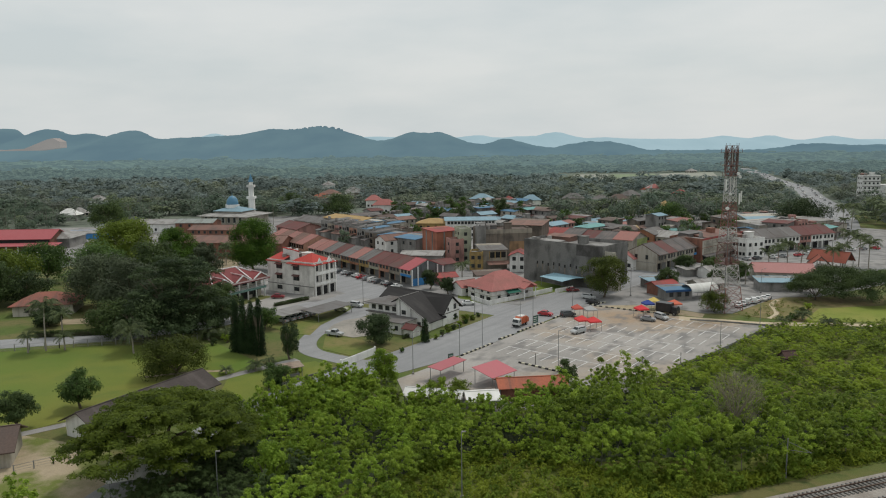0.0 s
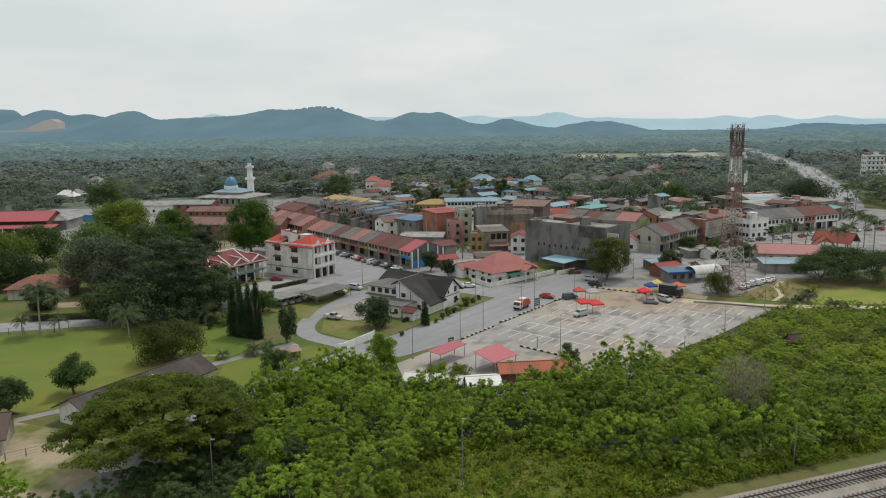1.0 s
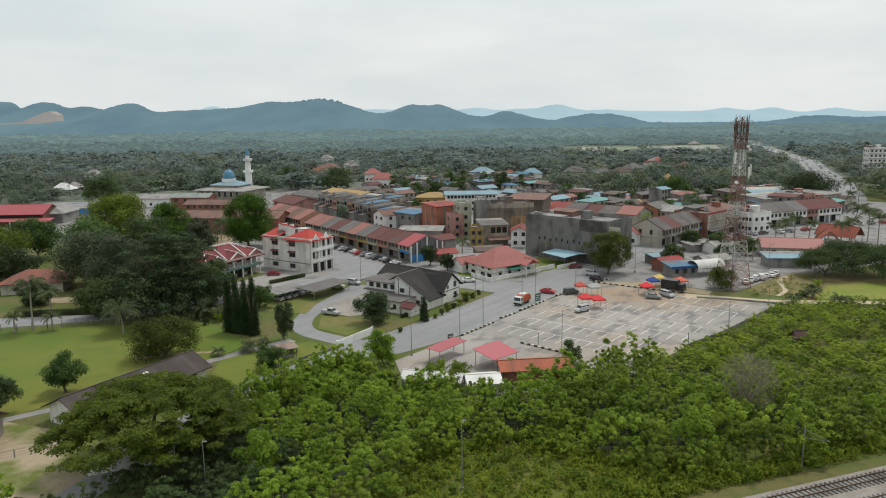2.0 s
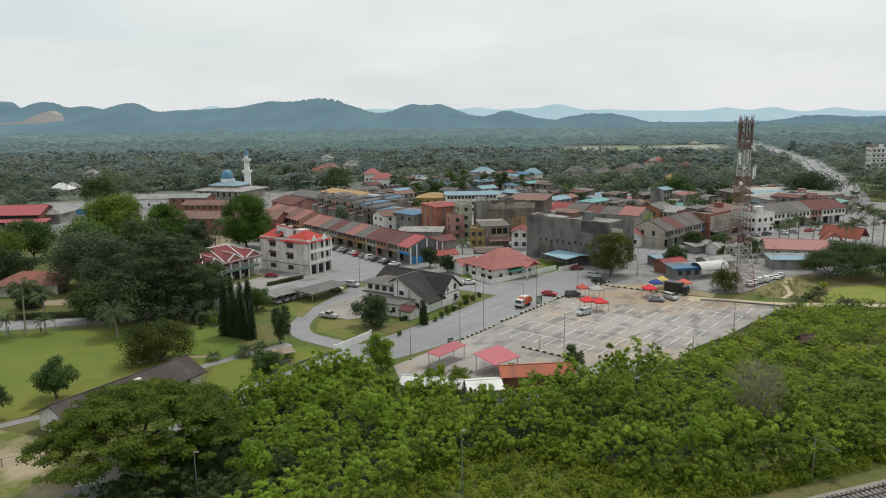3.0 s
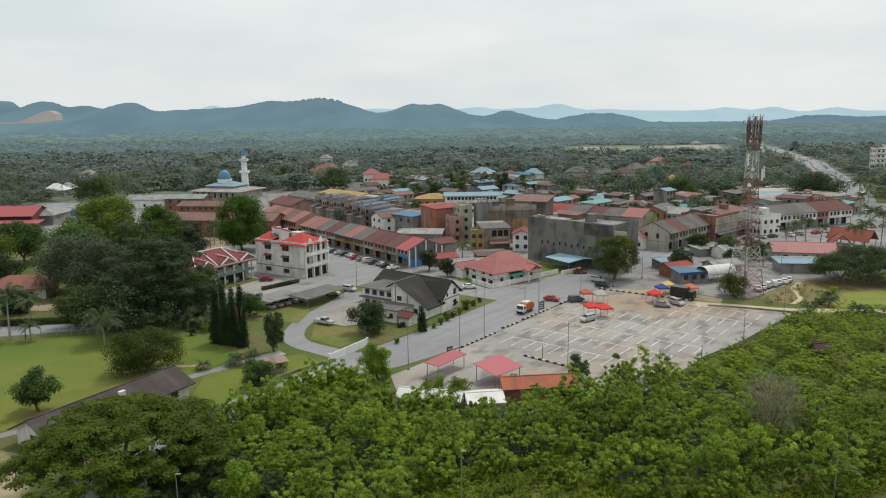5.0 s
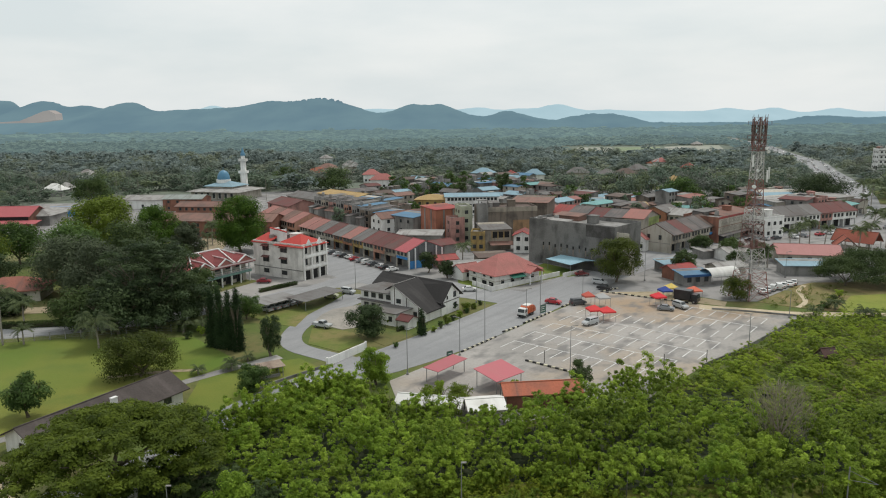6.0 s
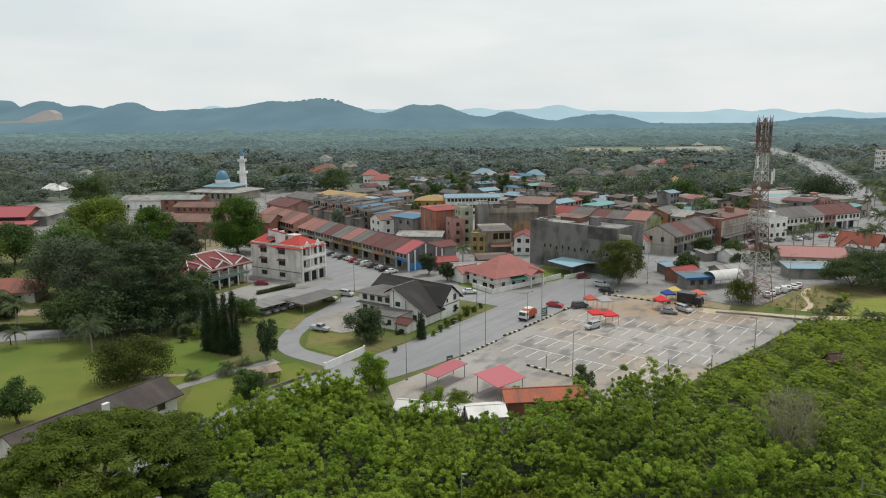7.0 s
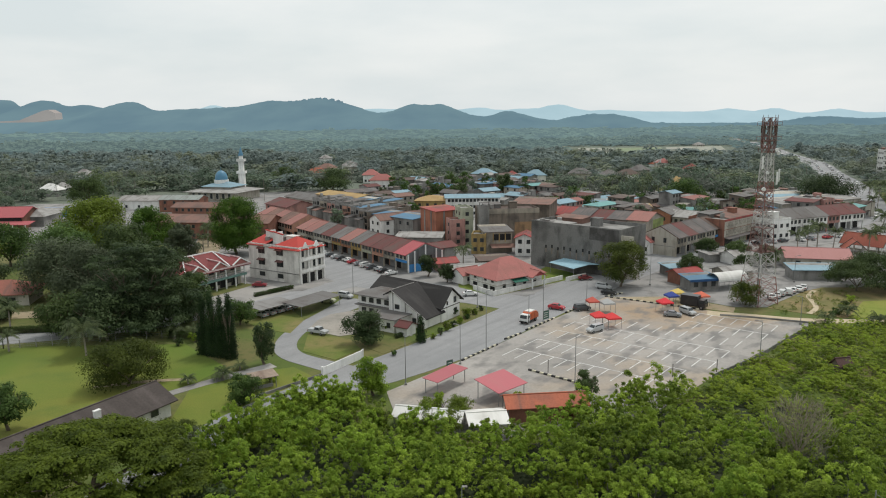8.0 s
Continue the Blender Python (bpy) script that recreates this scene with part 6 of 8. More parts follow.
for sgn in (-1, 1):
    part("side_glass", Shape().box(1.55, sgn * 1.005 - 0.01, 1.35, 2.4, sgn * 1.005 + 0.01, 1.98), GLASS, bin_lorry)
    part("headlamp", Shape().box(2.77, sgn * 0.7 - 0.15, 0.8, 2.83, sgn * 0.7 + 0.15, 1.0), LAMP_GLASS, bin_lorry)
for wx in (-1.6, 1.95):
    for wy in (-0.88, 0.88):
        wh = part("wheel", Shape().tube((wx, wy - 0.13, 0.42), (wx, wy + 0.13, 0.42), 0.42, None, 12), RUBBER, bin_lorry)
        part("rim", Shape().tube((wx, wy - 0.14, 0.42), (wx, wy + 0.14, 0.42), 0.24, None, 8), STEEL, wh)
car(25.6, 176.8, -30, RED_C, "red saloon on the main road")
car(31.1, 175.6, 20, DKGREY, "dark grey car with an open boot beside stalls", "van")
car(40.4, 189.9, -35, BLACK_C, "black saloon parked below the big tree")
car(40.4, 195.8, -35, SILVER, "silver van parked below the big tree", "van")
car(37.8, 206.1, 5, (0.16, 0.02, 0.02), "dark red saloon on the road")
car(6.6, 189.9, 5, WHITE_C, "white saloon turning at the junction")
car(-25.2, 159.3, -28, SILVER, "silver pickup parked on the driveway", "pickup")
car(-27.3, 184.5, -15, (0.42, 0.44, 0.26), "pale yellow-green car parked by the shelter", "van")
car(-23.6, 188.7, -30, SILVER, "silver car half hidden behind the house", "van")
car(-57.3, 165.8, 8, WHITE_C, "white saloon on the side road under the trees")
car(-47.6, 201.4, 0, (0.25, 0.02, 0.03), "dark red car in front of the verandas")
for k in range(5):
    car(-36.7, 178.7, 140, SILVER, "car under the long shelter", "saloon").matrix_world = pose(-40.2 + 1.35 * k, 172.6 + 1.75 * k, 0.06, 0, 0, 146 + 4 * (k % 2)) @ Matrix.Diagonal((0.88, 0.9, 0.92, 1))
rng = random.Random(5)
cols = [WHITE_C, BLACK_C, SILVER, DKGREY, WHITE_C, GREY_C, RED_C]
for k in range(13):
    d = 3.4 * k + rng.uniform(-0.4, 0.4)
    car(-14.4 - 0.61 * d, 214.6 + 0.792 * d, 38 + rng.uniform(-8, 8) + 90 * (k % 5 == 2), cols[k % 7], "car parked nose-in before the shophouse arcade", rng.choice(("saloon", "van", "saloon")))
for k in range(7):
    car(80.6, 186.9, 60, WHITE_C, "white car parked in a row beneath the mast", "van" if k in (2, 3) else "saloon").matrix_world = pose(77.5 + 2.0 * k, 184.5 + 1.5 * k, 0.06, 0, 0, 62 + rng.uniform(-14, 14)) @ Matrix.Diagonal((0.88, 0.9, 0.92, 1))
for k in range(14):
    px, py = 100 + k * 5.6 + rng.uniform(-1, 1), 255 + k * 2.2 + rng.uniform(-1.5, 1.5)
    car(px, py, 24 + 90 * (k % 3 > 0) + rng.uniform(-8, 8), cols[k % 7], "car parked on the square before the shops", "saloon")
car(84.5, 239.1, 20, WHITE_C, "white pickup on the square", "pickup")
line = [Vector(p) for p in ((172, 309, 0), (238, 428, 0), (293, 569, 0), (332, 655, 0), (372, 800, 0), (458, 1060, 0))]
for k in range(52):
    u_ = (k + rng.uniform(0, 0.8)) / 52 * 4.99
    a, b = line[int(u_)], line[int(u_) + 1]
    q = a + (b - a) * (u_ % 1)
    side = (b - a).normalized().cross(Vector((0, 0, 1))) * (4.0 if k % 2 else -4.0)
    car(q.x + side.x, q.y + side.y, math.degrees(math.atan2((b - a).y, (b - a).x)) + 180 * (k % 2), (WHITE_C, WHITE_C, SILVER, BLACK_C, WHITE_C, GREY_C)[k % 6], "car in slow traffic on the far main road", "van" if k % 3 else "saloon", "traffic on the far road")



# ---- tents, poles, fences ----
def tent(x, y, ang, w, colour, label, h=2.3):
    ob = thing("gazebo", label, "gazebo", x, y, ang, 0.06, "market gazebos")
    s = Shape()
    a = w / 2
    for i in range(4):
        p = [(-a, -a), (a, -a), (a, a), (-a, a)][i]
        q = [(-a, -a), (a, -a), (a, a), (-a, a)][(i + 1) % 4]
        s.slab([(p[0], p[1], h), (q[0], q[1], h), (0, 0, h + 0.9)], 0.05)
        s.box(min(p[0], q[0]) - 0.02, min(p[1], q[1]) - 0.02, h - 0.32, max(p[0], q[0]) + 0.02, max(p[1], q[1]) + 0.02, h - 0.02)
    part("canopy", s, paint(colour, 0.8, 0.1, tuple(v * 0.6 for v in colour), 0.04, None, 0, 0, 0.4, "canopy_cloth"), ob)
    for px, py in ((-a, -a), (a, -a), (a, a), (-a, a)):
        part("leg", Shape().tube((px * 0.97, py * 0.97, 0), (px * 0.97, py * 0.97, h), 0.04), STEEL, ob)
    return ob


tent(32.3, 163.6, 12, 2.9, (0.62, 0.06, 0.06), "red pop-up gazebo in the car park")
tent(34.7, 162.3, 12, 2.9, (0.62, 0.06, 0.06), "red pop-up gazebo in the car park")
tent(49.1, 174.1, 12, 2.8, (0.62, 0.05, 0.06), "red pop-up gazebo beside the stalls")
tent(52.4, 179.9, 12, 2.6, (0.05, 0.08, 0.28), "dark blue pop-up gazebo beside the stalls")
tent(54.8, 182.9, 12, 2.6, (0.62, 0.47, 0.14), "yellow pop-up gazebo beside the stalls")
tent(59.1, 179.7, 12, 2.9, (0.62, 0.16, 0.10), "orange-red pop-up gazebo beside the lorry")
tent(36.4, 174, 10, 2.7, (0.40, 0.40, 0.39), "grey pop-up gazebo by the road")
tent(33.4, 175.6, 10, 2.4, (0.55, 0.12, 0.09), "faded red pop-up gazebo")


def street_lamp(x, y, ang, h, label="slim grey street lamp beside the road", arm=0.8):
    ob = thing("street_lamp", label, "street lamp", x, y, ang, 0, "street lamps")
    part("pole", Shape().tube((0, 0, 0), (0, 0, h), 0.08, 0.045, 8), STEEL, ob)
    part("arm", Shape().tube((0, 0, h - 0.1), (arm, 0, h + 0.15), 0.045, None, 6), STEEL, ob)
    part("lamp_head", Shape().box(arm - 0.1, -0.1, h + 0.06, arm + 0.42, 0.1, h + 0.17), R_PALE, ob)
    part("base", Shape().box(-0.2, -0.2, 0, 0.2, 0.2, 0.35), CONC_WALL, ob)
    return ob


for px, py, an, hh in ((21.5, 131.3, 0, 8.2), (56.9, 143.3, 170, 6.6), (-6.1, 130.9, 10, 8.2), (3, 140.7, 170, 7.2), (8, 148.1, 0, 11.5), (21, 165.6, 0, 9.5), (17.9, 164.9, 0, 6.5), (73.9, 163.2, 180, 6),
                       (33.6, 183.1, 0, 5.5), (53.1, 199.6, 0, 8), (-66.9, 157.4, 180, 6), (7.8, 178.8, 0, 7), (91, 201.5, 0, 7), (-22.3, 193.2, 0, 8), (-37.6, 228.5, 0, 8)):
    street_lamp(px, py, an, hh)
street_lamp(-28, 82, 0, 6.5, "thin grey lamp post beside the rain tree", 0.1)
street_lamp(1.8, 82.4, 0, 8.5, "thin grey lamp post rising out of the grass slope", 0.1)
for px, py in ((46.2, 135.5), (17.8, 136.1), (38.1, 133.5)):
    ob = thing("bollard_post", "short dark post at the edge of the car park", "post", px, py, 0, 0, "posts")
    part("post", Shape().tube((0, 0, 0), (0, 0, 2.2), 0.07, 0.06, 6), FRAME_D, ob)
    part("cap", Shape().tube((0, 0, 2.2), (0, 0, 2.32), 0.09, None, 6), FRAME_D, ob)
kerb([(3.3, 142.3), (10.4, 151.4)], "kerb painted in black and yellow along the car park")
kerb([(12.0, 154.6), (15.6, 158.4)], "kerb painted in black and yellow along the car park")
kerb([(16.8, 160.6), (24.0, 169.3)], "kerb painted in black and yellow along the car park")
kerb([(27, 173.5), (31, 178.2)], "kerb painted in black and yellow along the car park")
kerb([(14.6, 137.3), (23.4, 129.6)], "kerb painted in black and yellow inside the car park")
kerb([(39, 187.7), (44, 191)], "kerb painted in black and yellow at the verge")
kerb([(40, 187), (52, 179.2), (58, 175)], "low kerb at the back of the car park")
for r_ in range(7):
    base = Vector((39.3, 151, 0)) + V * (2.5 + 7.47 * (r_ - 3))
    run = []
    for i in range(-9, 8):
        p = base + U * 2.66 * i
        edge = (p.x - 3.4) * 0.79 - (p.y - 142.6) * 0.61
        far = (p.x - 39) * 0.52 + (p.y - 187) * 0.85
        near = (p.x - 45) * -0.69 + (p.y - 133.6) * 0.72
        if edge > 3.5 and far < -4.5 and near > 2.5 and (r_ < 5 or i > -1):
            run.append(i)
    if len(run) > 1:
        p = base + U * 2.66 * run[0]
        bay_row(p.x, p.y, len(run) - 1, r_ != 4)


# road signs with unreadable writing
def sign_board(x, y, ang, w, z0, z1, label):
    ob = thing("road_sign", label, "road sign", x, y, ang, 0, "road signs")
    for px in (-w / 2, w / 2):
        part("post", Shape().tube((px, 0, 0), (px, 0, z1), 0.05, None, 6), FRAME_D, ob)
    part("board", Shape().box(-w / 2, -0.03, z0, w / 2, 0.03, z1), paint((0.035, 0.10, 0.075), 0.5, 0.2, (0.1, 0.11, 0.1), 0.05, None, 0, 0, 0.4, "green_sign_paint"), ob)
    for k in range(3):
        z = z0 + (z1 - z0) * (0.25 + 0.25 * k)
        part("text_bar", Shape().box(-w * 0.36, -0.036, z - 0.06, w * (0.34 - 0.1 * (k % 2)), -0.031, z + 0.06), TRIM_WHITE, ob)
    part("rail", Shape().tube((-w / 2, 0, z1), (w / 2, 0, z1), 0.05, None, 6), FRAME_D, ob)
    return ob


sign_board(21.7, 166.4, 40, 1.8, 0.8, 2.6, "green road sign in a dark frame beside the kerb")
sign_board(1.1, 135.2, 35, 1.2, 0.95, 2.7, "green road sign beside the roadside shelter")

# ---- plants ----
L_BRIGHT = leaf((0.076, 0.145, 0.014), (0.345, 0.485, 0.055), "bright_shrub_leaves", 0.28, 0.40, 0.40)
L_GREEN = leaf((0.074, 0.134, 0.014), (0.345, 0.455, 0.054), "shrub_leaves", 0.26, 0.40, 0.40)
L_SHADY = leaf((0.066, 0.118, 0.015), (0.315, 0.415, 0.055), "dark_shrub_leaves", 0.24, 0.40, 0.40)
L_RAIN = leaf((0.036, 0.06, 0.008), (0.172, 0.226, 0.027), "rain_tree_leaves", 0.50, 0.38, 0.24)
L_CREEP = leaf((0.185, 0.25, 0.026), (0.35, 0.44, 0.05), "creeper_leaves", 0.22, 0.45, 0.28)
L_MID = leaf((0.032, 0.066, 0.019), (0.118, 0.19, 0.046), "tree_leaves", 0.40, 0.32, 0.20)
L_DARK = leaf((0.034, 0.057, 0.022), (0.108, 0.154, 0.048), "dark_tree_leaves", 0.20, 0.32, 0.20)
L_LUSH = leaf((0.022, 0.056, 0.009), (0.112, 0.2, 0.025), "lush_tree_leaves", 0.35, 0.32, 0.22)
L_GREYISH = leaf((0.048, 0.066, 0.036), (0.13, 0.158, 0.086), "grey_green_tree_leaves", 0.30, 0.22, 0.22)
L_DEEP = leaf((0.02, 0.037, 0.016), (0.074, 0.106, 0.04), "deep_shade_leaves", 0.20, 0.18, 0.22)
L_OLIVE = leaf((0.082, 0.12, 0.014), (0.19, 0.25, 0.034), "yellow_green_leaves", 0.30, 0.36, 0.14)
L_CONE = leaf((0.014, 0.032, 0.011), (0.042, 0.075, 0.024), "cypress_leaves", 0.6)
L_PALM = leaf((0.034, 0.052, 0.022), (0.135, 0.165, 0.07), "palm_fronds", 0.5)
L_GRASS = leaf((0.112, 0.148, 0.013), (0.305, 0.365, 0.042), "tall_yellow_grass", 0.20, 0.40, 0.40)
L_LIGHT = leaf((0.034, 0.052, 0.011), (0.128, 0.158, 0.028), "light_tree_leaves", 0.24, 0.32, 0.2)
L_DRY = leaf((0.15, 0.125, 0.08), (0.24, 0.205, 0.14), "bare_twigs", 0.3)
# Wood leaves turn paler and bluer with distance: haze put into base colour.
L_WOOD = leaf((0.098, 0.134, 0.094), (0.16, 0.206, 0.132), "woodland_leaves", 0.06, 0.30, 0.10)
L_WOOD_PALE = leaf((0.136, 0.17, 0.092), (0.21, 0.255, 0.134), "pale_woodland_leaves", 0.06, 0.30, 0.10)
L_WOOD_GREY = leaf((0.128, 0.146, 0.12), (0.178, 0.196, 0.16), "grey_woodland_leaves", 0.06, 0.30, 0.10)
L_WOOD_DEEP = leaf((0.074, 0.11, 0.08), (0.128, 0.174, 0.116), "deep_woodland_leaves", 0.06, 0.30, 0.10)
L_HAZE = leaf((0.105, 0.134, 0.11), (0.2, 0.238, 0.182), "hazed_woodland_leaves", 0.05, 0.35, 0.08)
L_HAZE_PALE = leaf((0.14, 0.165, 0.118), (0.24, 0.272, 0.182), "hazed_pale_leaves", 0.05, 0.35, 0.08)
L_FAR2 = leaf((0.16, 0.205, 0.195), (0.24, 0.288, 0.262), "hazed_plantation_leaves", 0.03, 0.40, 0.14)


def unit(v):
    return v / np.maximum(np.linalg.norm(v, axis=1, keepdims=True), 1e-6)


def sprays(rg, centres, radii, n, size, flat=1.0, long=1.2, inner=0.35, up=0.6, wild=0.42, lift=0.55):
    """n pointed leaf sprays over a set of round clumps; returns corners, four to a spray."""
    centres, radii = np.asarray(centres, float), np.asarray(radii, float)
    p = (radii ** 2) / (radii ** 2).sum()
    k = rg.choice(len(radii), n, p=p)
    d = unit(rg.normal(size=(n, 3)) + np.array([0, 0, up]))
    depth = np.abs(rg.normal(0.82, inner * 0.55, n))
    pos = centres[k] + d * (radii[k] * depth)[:, None] * np.array([1, 1, flat])
    nrm = unit(d * 0.8 + wild * rg.normal(size=(n, 3)) + np.array([0, 0, lift]))
    t = unit(np.cross(nrm, rg.normal(size=(n, 3))))
    b = np.cross(nrm, t)
    s = size * (0.6 + 0.8 * rg.random(n))[:, None]
    droop = np.array([0, 0, -0.25]) * s
    q = np.stack([pos - t * s * long * 0.45 - b * s * 0.42, pos - t * s * long * 0.3 + b * s * 0.46, pos + t * s * long * 0.65 + droop], axis=1)
    return q.reshape(-1, 3)


def quads(v):
    return np.arange(len(v)).reshape(-1, 4)


def tris(v):
    return np.arange(len(v)).reshape(-1, 3)


def clumps(rg, n, wide, high, base, squash=1.0):
    """Centres and sizes of the round clumps that make a crown, wide across, from base up to high."""
    c, r = [], []
    for i in range(n):
        a, k = rg.random() * 6.283, math.sqrt(rg.random())
        h = rg.random()
        bulge = math.sin(math.pi * (0.18 + 0.72 * h)) ** 0.7
        rad = wide / 2 * k * bulge * 0.78
        c.append((rad * math.cos(a), rad * math.sin(a), base + (high - base) * (0.12 + 0.76 * h)))
        r.append(wide * (0.085 + 0.075 * rg.random()) * squash)
    return c, r


def limbs(rg, trunk, wide, fork, top, n, r0):
    """A tapered trunk that divides into limbs reaching into the crown."""
    s = Shape()
    lean = Vector((rg.normal() * 0.25, rg.normal() * 0.25, 0))
    s.tube((0, 0, -0.1), lean * 0.5 + Vector((0, 0, fork * 0.5)), r0 * 1.25, r0, 8).tube(lean * 0.5 + Vector((0, 0, fork * 0.5)), lean + Vector((0, 0, fork)), r0, r0 * 0.85, 8)
    for i in range(n):
        a = 6.283 * (i + rg.random() * 0.6) / n
        mid = lean + Vector((math.cos(a) * wide * 0.17, math.sin(a) * wide * 0.17, fork + (top - fork) * 0.4))
        tip = mid + Vector((math.cos(a) * wide * 0.16, math.sin(a) * wide * 0.16, (top - fork) * 0.3))
        s.tube(lean + Vector((0, 0, fork)), mid, r0 * 0.6, r0 * 0.35, 6).tube(mid, tip, r0 * 0.35, r0 * 0.12, 5)
        for k in range(2):
            e = mid + Vector((math.cos(a + 0.9 - 1.8 * k) * wide * 0.13, math.sin(a + 0.9 - 1.8 * k) * wide * 0.13, (top - fork) * 0.25))
            s.tube(mid, e, r0 * 0.28, r0 * 0.08, 5)
    return s


def tree(x, y, wide, high, material, label, seed=0, base=None, n=14, count=2600, size=0.5, flat=0.8, bark=None, kind="round", group="", trunk_r=None, name="tree"):
    rg = np.random.default_rng(seed + 100)
    count, size, n = int(count * 2.05), size * 0.64, int(n * 2.2)
    ob = thing(name, label, "bush" if name == "bush" else "tree", x, y, rg.random() * 360, 0, group)
    base = high * 0.25 if base is None else base
    if kind == "umbrella":
        c, r = [], []
        for i in range(n):
            a, k = rg.random() * 6.283, math.sqrt((i + 0.5) / n)
            c.append((wide * 0.43 * k * math.cos(a), wide * 0.43 * k * math.sin(a), base + (high - base) * (0.92 - 0.62 * k * k * k - 0.22 * rg.random())))
            r.append(wide * (0.075 + 0.065 * rg.random()))
        v = sprays(rg, c, r, count, size, 0.42, 1.2, 0.6, 0.4)
    elif kind == "layered":
        c, r = [], []
        for tier in range(6):
            k = tier / 5
            rim, z = wide * (0.22 + 0.28 * k ** 0.8), high - 0.4 - (high - base) * 0.88 * k ** 1.5
            for i in range(int(n * (0.16 + 0.52 * k))):
                a, f = rg.random() * 6.283, rim * (math.sqrt(rg.random()) if tier < 3 else 0.45 + 0.55 * rg.random() ** 0.7)
                f *= 1 + 0.12 * math.sin(3 * a + 2.1 * tier)
                c.append((f * math.cos(a), f * math.sin(a), z + 0.3 * rg.normal()))
                r.append(wide * (0.03 + 0.04 * rg.random()))
        v = sprays(rg, c, r, count, size, 0.36, 1.0, 0.36, 1.0, 0.22, 0.55)
    elif kind == "column":
        c = [(0.03 * wide * rg.normal(), 0.03 * wide * rg.normal(), base + (high - base) * i / (n - 1)) for i in range(n)]
        r = [wide * 0.5 * (1.0 - 0.62 * (i / (n - 1)) ** 1.6) for i in range(n)]
        v = sprays(rg, c, r, count, size, 1.2, 1.8, 0.4, 0.2)
    else:
        c, r = clumps(rg, n, wide, high, base)
        c.append((0, 0, base + (high - base) * 0.42))
        r.append(wide * 0.26)
        v = sprays(rg, c, r, count, size, flat, 1.2, 0.35, 0.5, 0.28, 0.3)
    part("trunk", limbs(rg, 0, wide, max(base * 0.9, high * 0.12), high, 5, trunk_r or (0.09 + high * 0.018)), bark or BARK, ob)
    part("crown", np_mesh("crown", v, tris(v), material), None, ob)
    return ob


def frond_set(rg, n, length, droop, width, z, tilt=0.9):
    """Arching palm fronds: strips of leaflets on both sides of a bent rib; returns corners by fours."""
    out = []
    for i in range(n):
        a = 6.283 * i / n + rg.normal() * 0.15
        lift = tilt * (0.25 + 0.9 * rg.random())
        d = np.array([math.cos(a), math.sin(a), 0])
        side = np.array([-math.sin(a), math.cos(a), 0])
        pts = []
        for k in range(6):
            t = k / 5
            pts.append(np.array([0, 0, z]) + d * length * t * (1 - 0.12 * t) + np.array([0, 0, length * (lift * t - (droop + 0.25 * lift) * t * t * 1.3)]))
        for k in range(5):
            w0 = width * math.sin(math.pi * (0.14 + 0.80 * k / 5))
            for sg in (-1, 1):
                for h in range(3):
                    p0 = pts[k] + (pts[k + 1] - pts[k]) * h / 3
                    p1 = pts[k] + (pts[k + 1] - pts[k]) * (h + 0.8) / 3
                    tip = side * sg * w0 * rg.uniform(0.75, 1.1) + d * w0 * 0.6 - np.array([0, 0, w0 * 0.6])
                    out += [p0, p1, p1 + tip, p0 * 0.25 + p1 * 0.75 + tip * 1.02]
    return np.array(out)


def palm(x, y, high, length, label="coconut palm with arching fronds and slim trunk", seed=0, n=16, group="palms", trunk=0.16):
    rg = np.random.default_rng(seed + 900)
    ob = thing("palm_tree", label, "palm tree", x, y, rg.random() * 360, 0, group)
    lean = Vector((rg.normal() * 0.06 * high, 0, 0))
    s = Shape()
    for k in range(5):
        a, b = k / 5, (k + 1) / 5
        s.tube(lean * a * a + Vector((0, 0, high * a)), lean * b * b + Vector((0, 0, high * b)), trunk * (1.25 - 0.5 * a), trunk * (1.2 - 0.5 * b), 7)
    part("trunk", s, PALE_BARK, ob)
    v = frond_set(rg, n, length, 0.50, length * 0.19, high - 0.1, 1.35) + np.array([lean.x, 0, 0])
    part("crown", np_mesh("crown", v, quads(v), L_PALM), None, ob)
    return ob


# large trees on the left and in town
tree(-62.8, 165.0, 26, 17.5, L_DEEP, "huge spreading dark green rain tree beside the side road", 1, 2.0, 90, 21000, 0.52, kind="layered", trunk_r=0.6)
tree(-79, 180, 21, 15.5, L_GREYISH, "grey-green broad tree beside the side road", 2, 1, 30, 8000, 0.58)
tree(-92, 190, 24, 15, L_GREYISH, "grey-green broad tree above the red-roofed house", 3, 1, 30, 8000, 0.6)
tree(-128, 180, 18, 14, L_DARK, "dark green broad tree at the edge of the lawn", 4, 1, 20, 4500, 0.6)
tree(-66, 180, 16, 14, L_DEEP, "dark green broad tree beside the verandas", 5, 1.5, 20, 4500, 0.65)
tree(-84, 205, 22, 16, L_DARK, "broad dark tree behind the side road", 6, 2, 22, 5000, 0.7)
tree(-104, 212, 24, 15, L_MID, "broad green tree near the market", 48, 1, 22, 5000, 0.7)
tree(-106, 236, 28, 19.5, L_OLIVE, "large yellow-green spreading tree", 7, 2, 34, 9000, 0.8)
tree(-89, 236, 18, 17, L_LUSH, "tall green tree beside the hall", 8, 2, 26, 7000, 0.6)
tree(-75.5, 226, 11, 14.5, L_GREYISH, "thin grey-green tree behind the verandas", 9, 1.5, 20, 4500, 0.65)
tree(-128, 205, 24, 14, L_OLIVE, "yellow-green tree beside the market", 10, 1, 22, 5500, 0.75)
tree(-66.5, 247, 19, 20, L_LUSH, "dense round dark green tree in the street", 11, 0.2, 44, 17000, 0.5)
tree(-172, 367.5, 24, 17, L_DARK, "dark rounded tree near the market", 12, 2, 20, 4000, 0.8)
